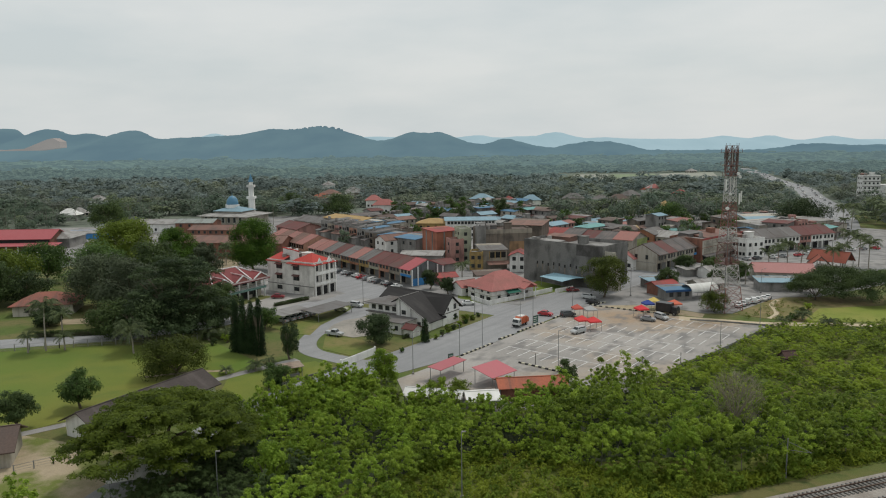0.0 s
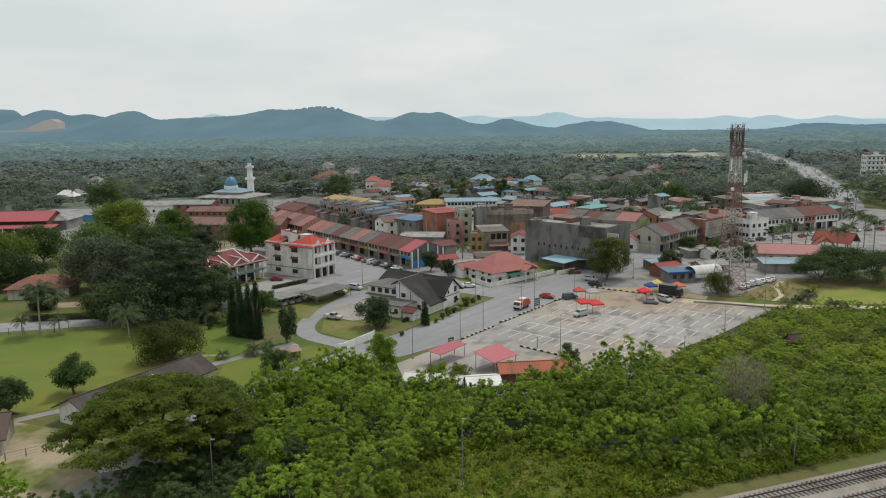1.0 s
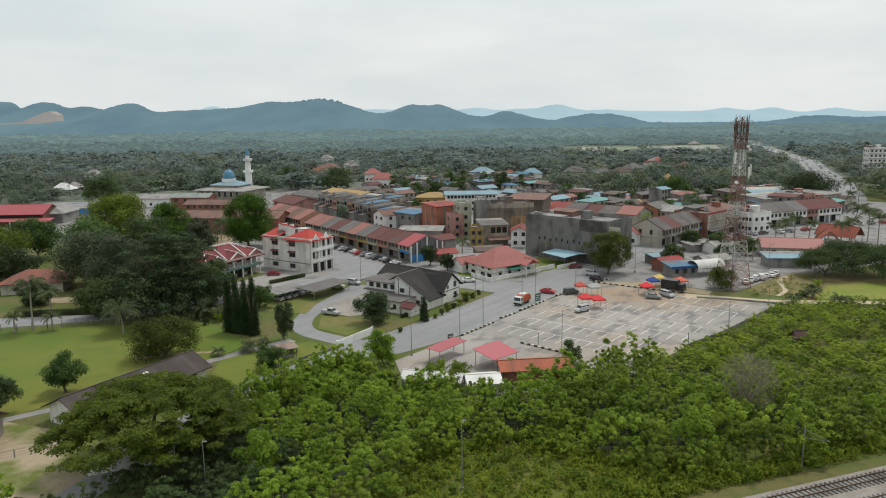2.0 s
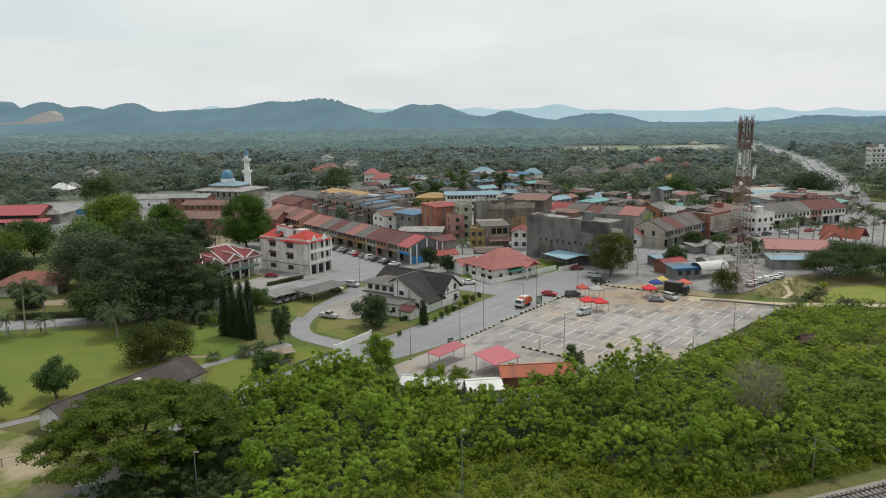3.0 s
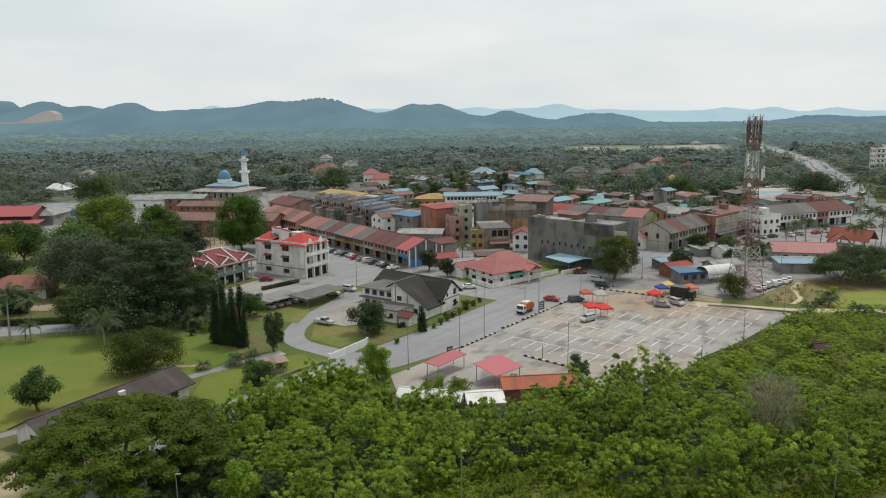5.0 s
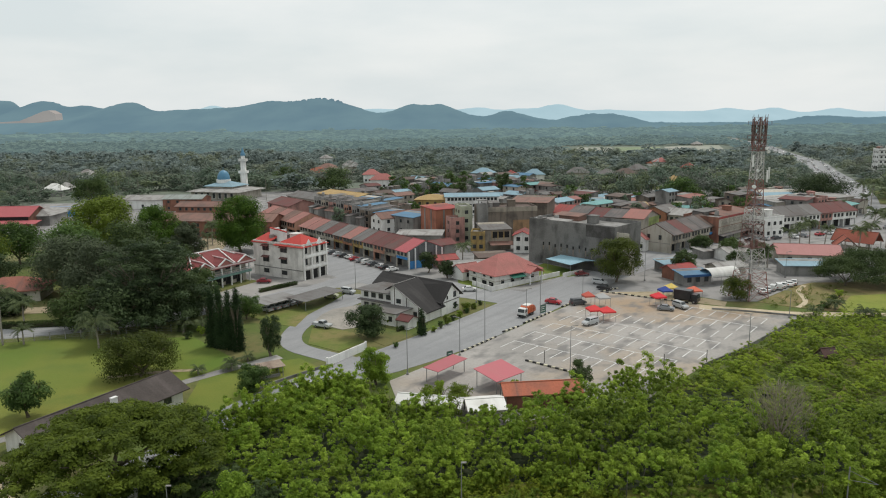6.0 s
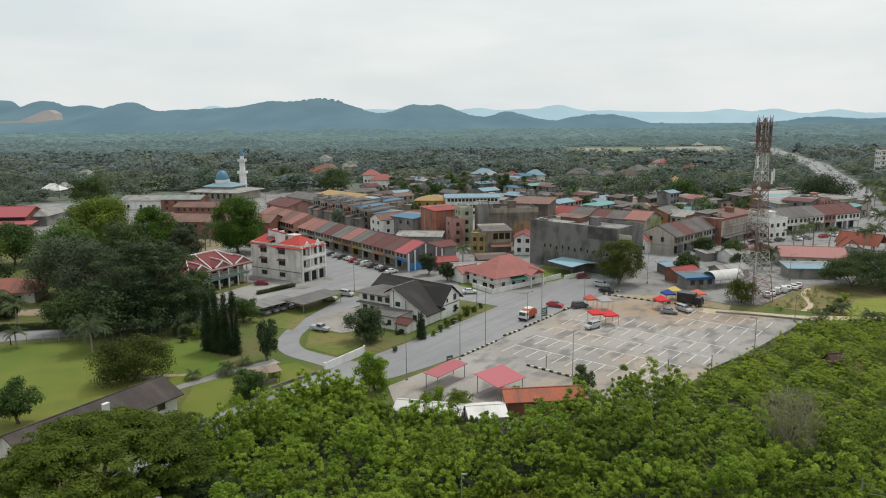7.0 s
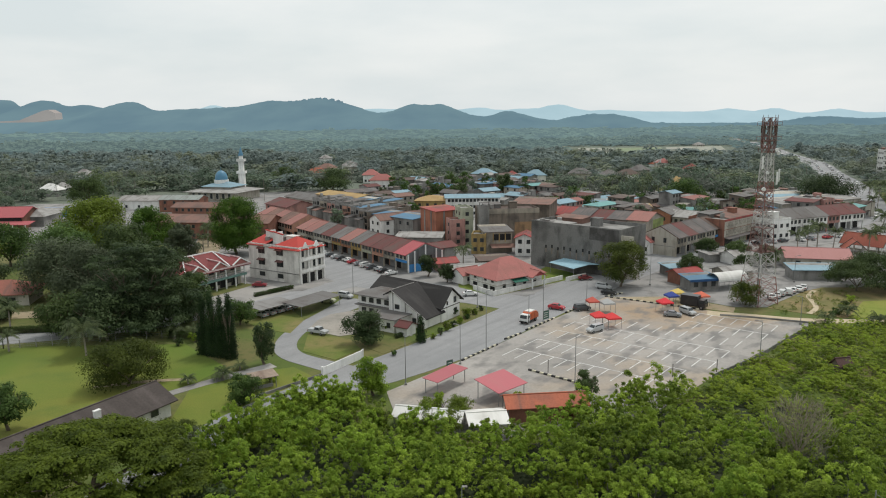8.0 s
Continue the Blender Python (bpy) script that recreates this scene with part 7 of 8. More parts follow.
tree(-123.1, 192.9, 18, 13, L_DARK, "dark tree beside the red-roofed house", 62, 0.6, 20, 4500, 0.6)
tree(-129.4, 230.3, 20, 14, L_MID, "broad green tree behind the red-roofed house", 63, 1, 20, 5000, 0.65)
tree(-55, 173.6, 10, 10, L_DARK, "dark tree beside the verandas", 65, 1, 16, 3000, 0.5)
for i, (px, py, w, h) in enumerate(((-75.3, 158.8, 15, 9), (-66.3, 156.2, 17, 10), (-60, 160.3, 15, 10), (-56.5, 169, 12, 9), (-97, 171, 9, 5.0), (-117.5, 196.6, 15, 10), (-68.1, 194, 14, 12), (-86.5, 191.7, 18, 14))):
    tree(px, py, w, h, L_DEEP if i % 3 else L_DARK, "dark low-branched tree in the dense grove", 80 + i, 0.1, 16, 3000, 0.55, group="dense grove")
tree(-51.6, 131.4, 15, 7.4, L_LIGHT, "broad bushy tree on the lawn", 13, 0.3, 20, 9500, 0.36, 0.75)
tree(-61.2, 114.8, 7.6, 7.0, L_MID, "small round dense tree standing alone on the lawn", 14, 1.3, 18, 4200, 0.36)
tree(-66.4, 105.5, 7.4, 6.6, L_DARK, "small dark tree standing on the lawn", 15, 1.0, 18, 4000, 0.36)
tree(-15.1, 152.4, 9.4, 6.8, L_DEEP, "bushy tree before the white house", 16, 0.3, 20, 5200, 0.38)
tree(-4.3, 153.5, 2.0, 5.2, L_CONE, "small dark column-shaped conifer beside the road", 17, 0.4, 6, 900, 0.3, kind="column")
for i, (dx, dy) in enumerate(((0, 0), (1.9, -0.9), (3.8, -1.6), (5.6, -2.6))):
    tree(-44.3 + dx, 147.6 + dy, 2.6, 11.0 + 0.8 * (i % 2), L_CONE, "tall slim dark cypress in a close row", 20 + i, 0.3, 12, 5200, 0.24, kind="column", group="row of cypresses")
tree(-31.7, 141.4, 4.8, 8.2, L_DEEP, "dark drooping tree beside the driveway", 71, 0.6, 14, 3000, 0.32, 1.3)
tree(-43, 166.6, 8.5, 5.6, L_MID, "low spreading tree behind the cypresses", 25, 0.8, 14, 2600, 0.4)
tree(45.2, 198.1, 15.5, 12, L_LIGHT, "large leafy tree at the road junction", 26, 1.0, 26, 6500, 0.46, 0.65)
tree(66.3, 207.7, 8, 7, L_DARK, "dark round tree behind the stalls", 27, 1, 14, 2600, 0.45)
tree(69.1, 179.3, 10, 5.2, L_LIGHT, "low tree beside the mast", 28, 0.8, 14, 2400, 0.36)
tree(-4.2, 211.9, 6, 6.2, L_DEEP, "dark tree before the blue shop", 29, 1, 12, 2200, 0.42)
tree(1.2, 204.8, 6, 5.6, L_DEEP, "dark tree beside the junction", 30, 0.8, 12, 2200, 0.42)
tree(101.5, 191.5, 16, 7.6, L_DARK, "broad dark tree beside the playing field", 31, 1.2, 40, 10000, 0.38, kind="umbrella")
tree(109.4, 195.8, 19, 9.0, L_DARK, "broad dark tree beside the playing field", 32, 1.2, 40, 10000, 0.38, kind="umbrella")
tree(115.5, 188.4, 18, 9, L_DARK, "broad dark tree beside the playing field", 33, 1.2, 40, 10000, 0.38, kind="umbrella")
tree(80, 234.5, 9, 6, L_DARK, "dark tree on the square", 34, 1, 12, 2400, 0.5)
tree(87.7, 230, 8, 6.5, L_DARK, "dark round tree behind the sheds", 91, 0.8, 14, 2400, 0.45)
tree(93, 222, 8, 5.5, L_MID, "leafy tree beside the pink-roofed hall", 92, 0.8, 14, 2400, 0.45)
tree(84, 217, 6, 4.5, L_DARK, "dark bush tree beside the mast yard", 93, 0.5, 12, 1600, 0.4)
tree(173.7, 344.2, 29, 16, L_DEEP, "wide dark tree beside the far road", 35, 2, 26, 9500, 0.62)
tree(-11, 126.6, 6.6, 6.8, L_BRIGHT, "bright green sapling at the roadside", 36, 0.3, 18, 3800, 0.34)
tree(2.4, 117.5, 5.0, 4.2, L_OLIVE, "thin yellowish shrub beside the shelter", 94, 0.4, 10, 1500, 0.26)
tree(-2.2, 118.4, 4.4, 3.4, L_OLIVE, "thin yellowish shrub behind the awning", 95, 0.4, 10, 1300, 0.26)
for i, (px, py, w, h) in enumerate(((-4.9, 111.0, 3.4, 4.7), (-2.2, 110.4, 4.6, 5.4), (0.9, 110.2, 4.4, 5.0), (-8.4, 112.4, 3.2, 4.6), (5.8, 108.6, 3.0, 4.1), (-0.8, 119.8, 3.6, 3.2))):
    tree(px, py, w, h, (L_OLIVE, L_GREEN)[i % 2], "thin feathery sapling beside the awnings", 430 + i, 0.3, 9, 1000, 0.26, group="saplings beside the awnings")
tree(-22.2, 83.6, 6.4, 7.4, L_BRIGHT, "bright yellow-green sapling beside the rain tree", 440, 0.6, 18, 4000, 0.32)
for i, (px, py, w, h) in enumerate(((-33.4, 108.0, 4.4, 4.6), (-30.6, 105.0, 4.8, 5.0), (-28.2, 108.6, 4.0, 4.2), (-26.0, 113.0, 4.2, 4.4), (-23.4, 117.2, 4.0, 4.2))):
    tree(px, py, w, h, L_GREYISH if i % 2 else L_LIGHT, "pale feathery sapling at the road's edge", 450 + i, 0.4, 12, 1300, 0.24, group="roadside saplings")
tree(10.8, 118.6, 3.0, 3.8, L_GREEN, "small leafy sapling before the open-sided shelter", 96, 0.6, 8, 900, 0.24)
tree(-30.5, 123.7, 7.0, 4.6, L_MID, "bushy shrub tree beside the lower road", 37, 0.4, 14, 2600, 0.34)
tree(22.3, 124.8, 5, 4.6, L_DARK, "round dark shrub beside the stall", 38, 0.3, 12, 2000, 0.3)
tree(-37.2, 89.8, 23, 10.3, L_RAIN, "large umbrella-shaped rain tree beside the lower road", 39, 5.0, 80, 50000, 0.40, kind="layered", trunk_r=0.42)
tree(-102.1, 484.3, 20, 12, L_DARK, "dark tree rising behind the shops", 40, 2, 16, 2500, 0.8)
tree(-66.2, 452, 30, 13, L_DARK, "wide dark tree rising behind the shops", 41, 1, 18, 3000, 0.9)
tree(33.8, 412.5, 12, 13, L_DARK, "dark tree among the town roofs", 42, 2, 14, 2000, 0.7)
tree(1.9, 171.9, 3.2, 2.6, L_MID, "roadside bush by the white house", 43, 0.2, 10, 1200, 0.25)
tree(5, 170.9, 3.0, 2.2, L_OLIVE, "yellowish bush at the roadside verge", 44, 0.2, 10, 1000, 0.25)
tree(117.1, 363, 26, 13, L_MID, "broad green tree behind the shops", 47, 1, 18, 3000, 0.8)
tree(95.8, 416.3, 20, 10, L_DARK, "dark tree among the far houses", 48, 1, 16, 2200, 0.8)

for i, (px, py, w, h) in enumerate(((-0.5, 158.1, 1.8, 1.6), (0.8, 160.8, 2.4, 2.4), (2.2, 163.9, 1.6, 1.4), (3.7, 166.3, 2.2, 1.8), (5.3, 169.7, 1.6, 1.3), (7, 173.2, 2.0, 1.6), (8.5, 176.4, 1.4, 1.2),
                                    (-1.9, 155.6, 1.5, 1.3), (-9, 145.6, 1.4, 1.2), (-11.4, 161.3, 2.2, 2.0), (-30.4, 129.4, 4.0, 2.2), (-28.7, 132.9, 3.0, 1.8), (85.5, 170.8, 2.6, 1.6), (88.3, 174, 2.8, 1.8), (91.1, 177.4, 2.6, 1.6), (93.8, 180.5, 2.8, 1.8), (83.6, 169, 2.4, 1.4), (-37.4, 135.2, 2.6, 1.4), (-50.8, 152.7, 2.4, 1.8), (-48.6, 154.7, 2.8, 2.2))):
    tree(px, py, w, h, (L_MID, L_OLIVE, L_DARK, L_GREEN)[i % 4], "small leafy bush in the garden strip", 200 + i, 0.05, 6, 420, 0.24, name="bush", group="garden bushes")

rng = random.Random(23)
for i in range(90):
    px, py = rng.uniform(-55, 176), rng.uniform(292, 480)
    while py > (480 if px < 55 else 385) or px < -52 + max(0, py - 400) * 0.3:
        px, py = rng.uniform(-55, 176), rng.uniform(292, 480)
    w = rng.uniform(6, 11)
    tree(px, py, w, w * rng.uniform(0.8, 1.15), rng.choice((L_DARK, L_MID, L_WOOD, L_MID)), "small leafy tree standing among the town houses", 300 + i, 0.5, 7, 330, 1.0, group="trees among the houses")
for i, (px, py, hh, ln) in enumerate(((-66.0, 147.0, 5.0, 4.6), (-85.9, 149.5, 10.0, 4.2), (-42.7, 118.2, 0.7, 2.1), (5.9, 226.7, 5.0, 3.6), (-88.7, 161.8, 5, 3.2), (-36.8, 134.2, 1.2, 2.2), (-42, 132.2, 1.0, 1.7),
                                      (-35.3, 138.8, 1.0, 1.6), (87, 169.3, 1.4, 2.6), (89.8, 162.8, 1.4, 2.8), (80, 165.1, 1.2, 2.2), (121.5, 240, 7, 3.2), (139.5, 246.5, 11, 4.4), (143, 243, 10, 4.2), (135.1, 238.7, 8, 3.6),
                                      (92, 214.4, 5.5, 2.6), (116.5, 246, 6.5, 3.6), (121, 248.5, 7.5, 3.8), (128.5, 233, 7.5, 3.8), (141, 234, 9.5, 4.4), (112.5, 244, 5.5, 3.2), (193.6, 344.4, 11, 5), (201.3, 350.4, 11, 5), (-80.5, 262, 6, 3.4), (-78.5, 251, 5, 3.0), (-83, 270, 6, 3.4), (90.2, 216, 6.2, 2.6), (157.2, 296.6, 8, 3), (179.7, 319.3, 8, 3), (-53.3, 157.1, 2.0, 2.4), (-49.3, 156.9, 2.2, 2.2), (-89, 148.2, 3.5, 2.4), (-82.1, 150, 3.0, 2.4))):
    palm(px, py, hh, ln, "palm with arching feathery fronds" if hh > 3 else "young palm with low arching fronds", i, 26)

# bare grey tree in the thicket
rg = np.random.default_rng(77)
bt = thing("bare_tree", "leafless grey-brown tree in the thicket", "tree", 42.5, 100.5)
tw = limbs(rg, 0, 9, 2.6, 10, 9, 0.13)
for i in range(1150):
    a, h = rg.random() * 6.283, rg.random()
    r = 4.0 * math.sqrt(rg.random()) * math.sin(math.pi * (0.2 + 0.62 * h))
    p = Vector((r * math.cos(a), r * math.sin(a), 2.6 + 6.4 * h))
    tw.tube(p, p + Vector((math.cos(a) * 0.35 + rg.normal() * 0.28, math.sin(a) * 0.35 + rg.normal() * 0.28, 0.5 + 0.6 * rg.random())), 0.022, 0.008, 3)
part("trunk", tw, paint((0.30, 0.26, 0.20), 0.95, 0.4, (0.19, 0.165, 0.12), 0.2, None, 0, 0, 0.5, "bare_twig_bark"), bt)
v = sprays(rg, *clumps(rg, 12, 8.5, 8.2, 2.6), 1600, 0.10, 1.0)
part("crown", np_mesh("crown", v, tris(v), L_DRY), None, bt)


# Dark ground sheet that paints the shade seen through gaps in the thicket.
THICKET_SHADE = ground_mix("thicket_gap_shade", (0.030, 0.042, 0.014), (0.024, 0.036, 0.012), (0.044, 0.046, 0.020), 0.2, 1.0, 1.0, 0.8)
sheet("thicket_ground", [(-36, 73), (-10, 74), (-3.5, 88), (6, 93), (18, 90), (38, 85), (46, 89), (62, 95), (66, 112), (44, 124), (27, 120), (8, 106), (-4, 110), (-16, 119), (-22, 116), (-28, 104)], 0.025, THICKET_SHADE, "ground below the thicket, coloured dark for the shade in its gaps", "ground")


# thicket of shrubs along the front
def placed(variants, spots, rg):
    """Joins turned and scaled copies of the given leaf clouds at x, y, z, size, height."""
    out = []
    for x, y, z, s, h in spots:
        v = variants[rg.integers(len(variants))]
        a = rg.random() * 6.283
        c, n = math.cos(a) * s, math.sin(a) * s
        out.append(np.stack([v[:, 0] * c - v[:, 1] * n + x, v[:, 0] * n + v[:, 1] * c + y, v[:, 2] * h + z], axis=1))
    return np.concatenate(out)


def bush_cloud(seed, n, size, wide, high, base, m=38):
    """A leafy shrub or sapling crown in metres, of m clumps."""
    rg = np.random.default_rng(seed)
    c, r = [], []
    for i in range(m):
        a, k = rg.random() * 6.283, rg.random() ** 0.55
        h = rg.random() ** 0.7
        c.append((wide * 0.46 * k * math.cos(a), wide * 0.46 * k * math.sin(a), base + (high - base) * (0.05 + 0.88 * h * (1.05 - 0.5 * k * k))))
        r.append(wide * (0.035 + 0.06 * rg.random()) * (38 / m) ** 0.25)
    return sprays(rg, c, r, n, size, 0.76, 1.25, 0.52, 0.9, 0.30, 0.75)


def upper(v, z):
    """The sprays of a leaf cloud that stand above z."""
    q = v.reshape(-1, 3, 3)
    return q[q[:, :, 2].mean(axis=1) > z].reshape(-1, 3)


FAR_EDGE = ((-60, 90), (-40, 90), (-34, 94.5), (-31, 99.5), (-28, 105.5), (-22, 118.5), (-16, 121.5), (-8, 117), (-4, 112), (3.3, 107), (8.6, 110), (18, 115), (27, 121.5), (37, 126.5), (44.5, 132), (54.4, 140), (63.7, 149), (77, 162), (86, 163), (130, 158), (170, 158))
NEAR_EDGE = ((-60, 70), (-45, 70), (-10, 72), (-3.5, 87), (6, 92), (13, 92.5), (18, 88), (23, 84), (38, 83), (46, 88), (62, 93.5), (130, 119), (170, 131))


def edge_at(line, x):
    return float(np.interp(x, [p[0] for p in line], [p[1] for p in line]))


rg = np.random.default_rng(3)
tall, low, scrub = [], [], []
for gx in np.arange(-56, 150, 2.65):
    for gy in np.arange(68, 166, 2.65):
        x, y = gx + rg.uniform(-1.3, 1.3), gy + rg.uniform(-1.3, 1.3)
        if abs(x) > 0.64 * (y + 8) + 3:
            continue
        a, b = edge_at(NEAR_EDGE, x), edge_at(FAR_EDGE, x)
        if not a < y < b or (x < -40 and y > 78):
            continue
        inner = min(y - a, b - y)
        if x > 34 + (118 - y) * 0.25 and y > 104:
            (scrub if rg.random() < (0.8 if y > 122 else 0.5) else low).append((x, y, -0.3, rg.uniform(0.6, 0.85), rg.uniform(0.34, 0.62)))
        elif rg.random() < 0.6 and inner > 2.0:
            tall.append((x, y, rg.uniform(0.0, 0.9) + (0.9 if y - a < 6 else 0), k := rg.uniform(0.72, 1.22), k * rg.uniform(0.85, 1.2)))
        else:
            low.append((x, y, -0.2, k := rg.uniform(0.62, 0.92), k))
crowns = [bush_cloud(300 + i, 2200, 0.196, rg.uniform(4.2, 5.4), rg.uniform(4.6, 6.0), 0.2, 46) for i in range(10)]
tops = [upper(v, 1.75) for v in crowns]
mats_low = [bush_cloud(340 + i, 960, 0.25, rg.uniform(5, 6.5), rg.uniform(4.6, 5.6), 0.3) for i in range(6)]
for i in range(30):
    x = -34 + 0.72 * i
    tall.append((x, edge_at(FAR_EDGE, x) - rg.uniform(0.5, 3.5), 0.4, rg.uniform(0.75, 1.0), rg.uniform(1.0, 1.4) if x < -25 else rg.uniform(0.8, 1.1)))
# Undergrowth below the rain tree: a darker leaf colour paints the crown's shade.
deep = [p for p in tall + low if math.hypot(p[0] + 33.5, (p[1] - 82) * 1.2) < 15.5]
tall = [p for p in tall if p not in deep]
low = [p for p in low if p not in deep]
# Sunlit left and shaded right of the thicket are painted by leaf colour.
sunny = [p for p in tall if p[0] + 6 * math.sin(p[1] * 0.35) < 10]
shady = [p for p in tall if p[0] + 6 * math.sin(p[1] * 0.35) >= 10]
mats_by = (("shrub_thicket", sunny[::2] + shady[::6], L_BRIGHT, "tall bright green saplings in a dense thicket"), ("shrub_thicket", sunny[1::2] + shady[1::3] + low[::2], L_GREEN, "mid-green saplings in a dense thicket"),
           ("shrub_thicket", shady[2::3] + shady[3::6] + low[1::2], L_SHADY, "dark green shrubs between the saplings"), ("shrub_thicket", [(x, y, 0, s * 0.9, h * 0.8) for x, y, z, s, h in deep], L_DARK, "undergrowth below the rain tree, its shade put into the leaf colour"), ("scrub", [p for p in scrub if p[0] * 7 % 1 > 0.3], L_CREEP, "bright green creepers and low scrub beside the car park fence"),
           ("scrub", [p for p in scrub if p[0] * 7 % 1 <= 0.3], L_OLIVE, "dull yellow-green bushes among the low scrub"))
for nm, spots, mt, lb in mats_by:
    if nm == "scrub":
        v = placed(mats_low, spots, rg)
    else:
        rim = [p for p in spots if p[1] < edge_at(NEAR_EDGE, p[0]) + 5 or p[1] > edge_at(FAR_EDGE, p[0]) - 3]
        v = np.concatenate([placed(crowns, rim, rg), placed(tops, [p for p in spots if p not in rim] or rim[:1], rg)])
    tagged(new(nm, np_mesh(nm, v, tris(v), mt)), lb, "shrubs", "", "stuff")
stems = Shape()
for x, y, z, s, h in tall[::2]:
    stems.tube((x, y, 0), (x + rg.normal() * 0.3, y, z + h * 2.4), 0.07, 0.03, 4)
tagged(new("shrub_stems", stems.mesh("shrub_stems", PALE_BARK)), "thin pale stems inside the thicket", "stems", "", "stuff")

# tall grass and low bushes on the slope above the railway
sheet("slope_ground", [(-14, 66), (76, 97), (76, 106), (46, 95), (20, 92), (4, 95), (-14, 84)], 0.03, SLOPE, "yellow-green grass slope above the railway", "grass")
slope, bushes = [], []
for i in range(2500):
    x = rg.uniform(-12, 75)
    a = edge_at(NEAR_EDGE, x)
    y = rg.uniform(71 + 0.346 * x, a + 3)
    if a < 74 + 0.346 * x and rg.random() < 0.5:
        continue
    (bushes if rg.random() < 0.2 else slope).append((x, y, -0.1, k := rg.uniform(0.16, 0.34), k * rg.uniform(0.8, 1.5)))
ledge = []
for i in range(70):
    k = i / 69
    x = -4 + 23 * k
    ledge.append((x + rg.uniform(-0.3, 0.3), 88.6 + 7.6 * math.sin(1.75 * k) + rg.uniform(-0.4, 0.4), rg.uniform(0.0, 0.5), rg.uniform(0.18, 0.28), rg.uniform(0.26, 0.40)))
v = placed(mats_low, ledge, rg)
tagged(new("creeper_bank", np_mesh("creeper_bank", v, tris(v), L_CREEP)), "bank overgrown with yellow-green creepers below the thicket", "shrubs", "", "stuff")
tufts = [bush_cloud(380 + i, 70, 0.66, 5, 4.5, 0.1) for i in range(6)]
knolls = [bush_cloud(390 + i, 190, 0.75, 5.5, 5, 0.1) for i in range(4)]
for spots, kinds, mt, nm, lb in ((slope, tufts, L_GRASS, "tall_grass", "tall yellow-green grass on the slope above the railway"), (bushes, knolls, L_SHADY, "low_shrubs", "low green shrubs scattered through the tall grass")):
    v = placed(kinds, spots, rg)
    tagged(new(nm, np_mesh(nm, v, tris(v), mt)), lb, "grass" if nm == "tall_grass" else "shrubs", "", "stuff")


verge_spots = []
for i in range(260):
    x, y = rg.uniform(74, 110), rg.uniform(168, 192)
    if y < 176 + (x - 74) * 1.05 and y > 170 and x - y * 0.4 < 24:
        verge_spots.append((x, y, -0.05, k := rg.uniform(0.08, 0.24), k * rg.uniform(0.6, 1.2)))
v = placed(tufts, [p for p in verge_spots if p[1] > 167.5], rg)
tagged(new("grass_tufts", np_mesh("grass_tufts", v, tris(v), L_OLIVE)), "rough tufts of grass and weeds on the dry verge", "grass", "", "stuff")


# woods and plantation behind the town
def open_ground(x, y):
    """Whether the place is kept free of trees: the town, its roads and the fields."""
    if y < (500 if x < 62 else 378) and -118 + (y - 200) * 0.12 < x < 205 + (y - 260) * 0.12 and y < 470 + 0.3 * x:
        return True
    if -175 < x < -95 and 398 < y < 450:
        return True
    if x < -95 and y < 300 or -215 < x < -95 and y < 420:
        return True
    if 0.159 < x / y < 0.396 and 800 < y < 1066:
        return True
    for fx, fy, _ in FAR:
        if abs(x - fx * y / fy) < 13 and fy - 36 < y < fy + 11:
            return True
    road = np.interp(y, [309, 428, 569, 655, 800, 1060, 1200], [172, 238, 293, 332, 372, 458, 500])
    if -11 - y * 0.016 < x - road < 10 + y * 0.006:
        return True
    return False


def crown_cloud(seed, n, size, flat):
    rg = np.random.default_rng(seed)
    c, r = clumps(rg, 7, 2.0, 1.0, 0.1)
    return sprays(rg, c, np.array(r) * 1.35, n, size, flat, 1.2, 0.3, 0.9, 0.15)


def palm_cloud(seed):
    rg = np.random.default_rng(seed)
    v = frond_set(rg, 11, 1.0, 0.6, 0.2, 1.0)
    trunk = []
    for k in range(2):
        a = k * 1.57
        c, s = 0.035 * math.cos(a), 0.035 * math.sin(a)
        trunk += [(-c, -s, 0), (c, s, 0), (c * 0.7, s * 0.7, 1.0), (-c * 0.7, -s * 0.7, 1.0)]
    return v.reshape(-1, 4, 3)[::3].reshape(-1, 3), np.array(trunk)


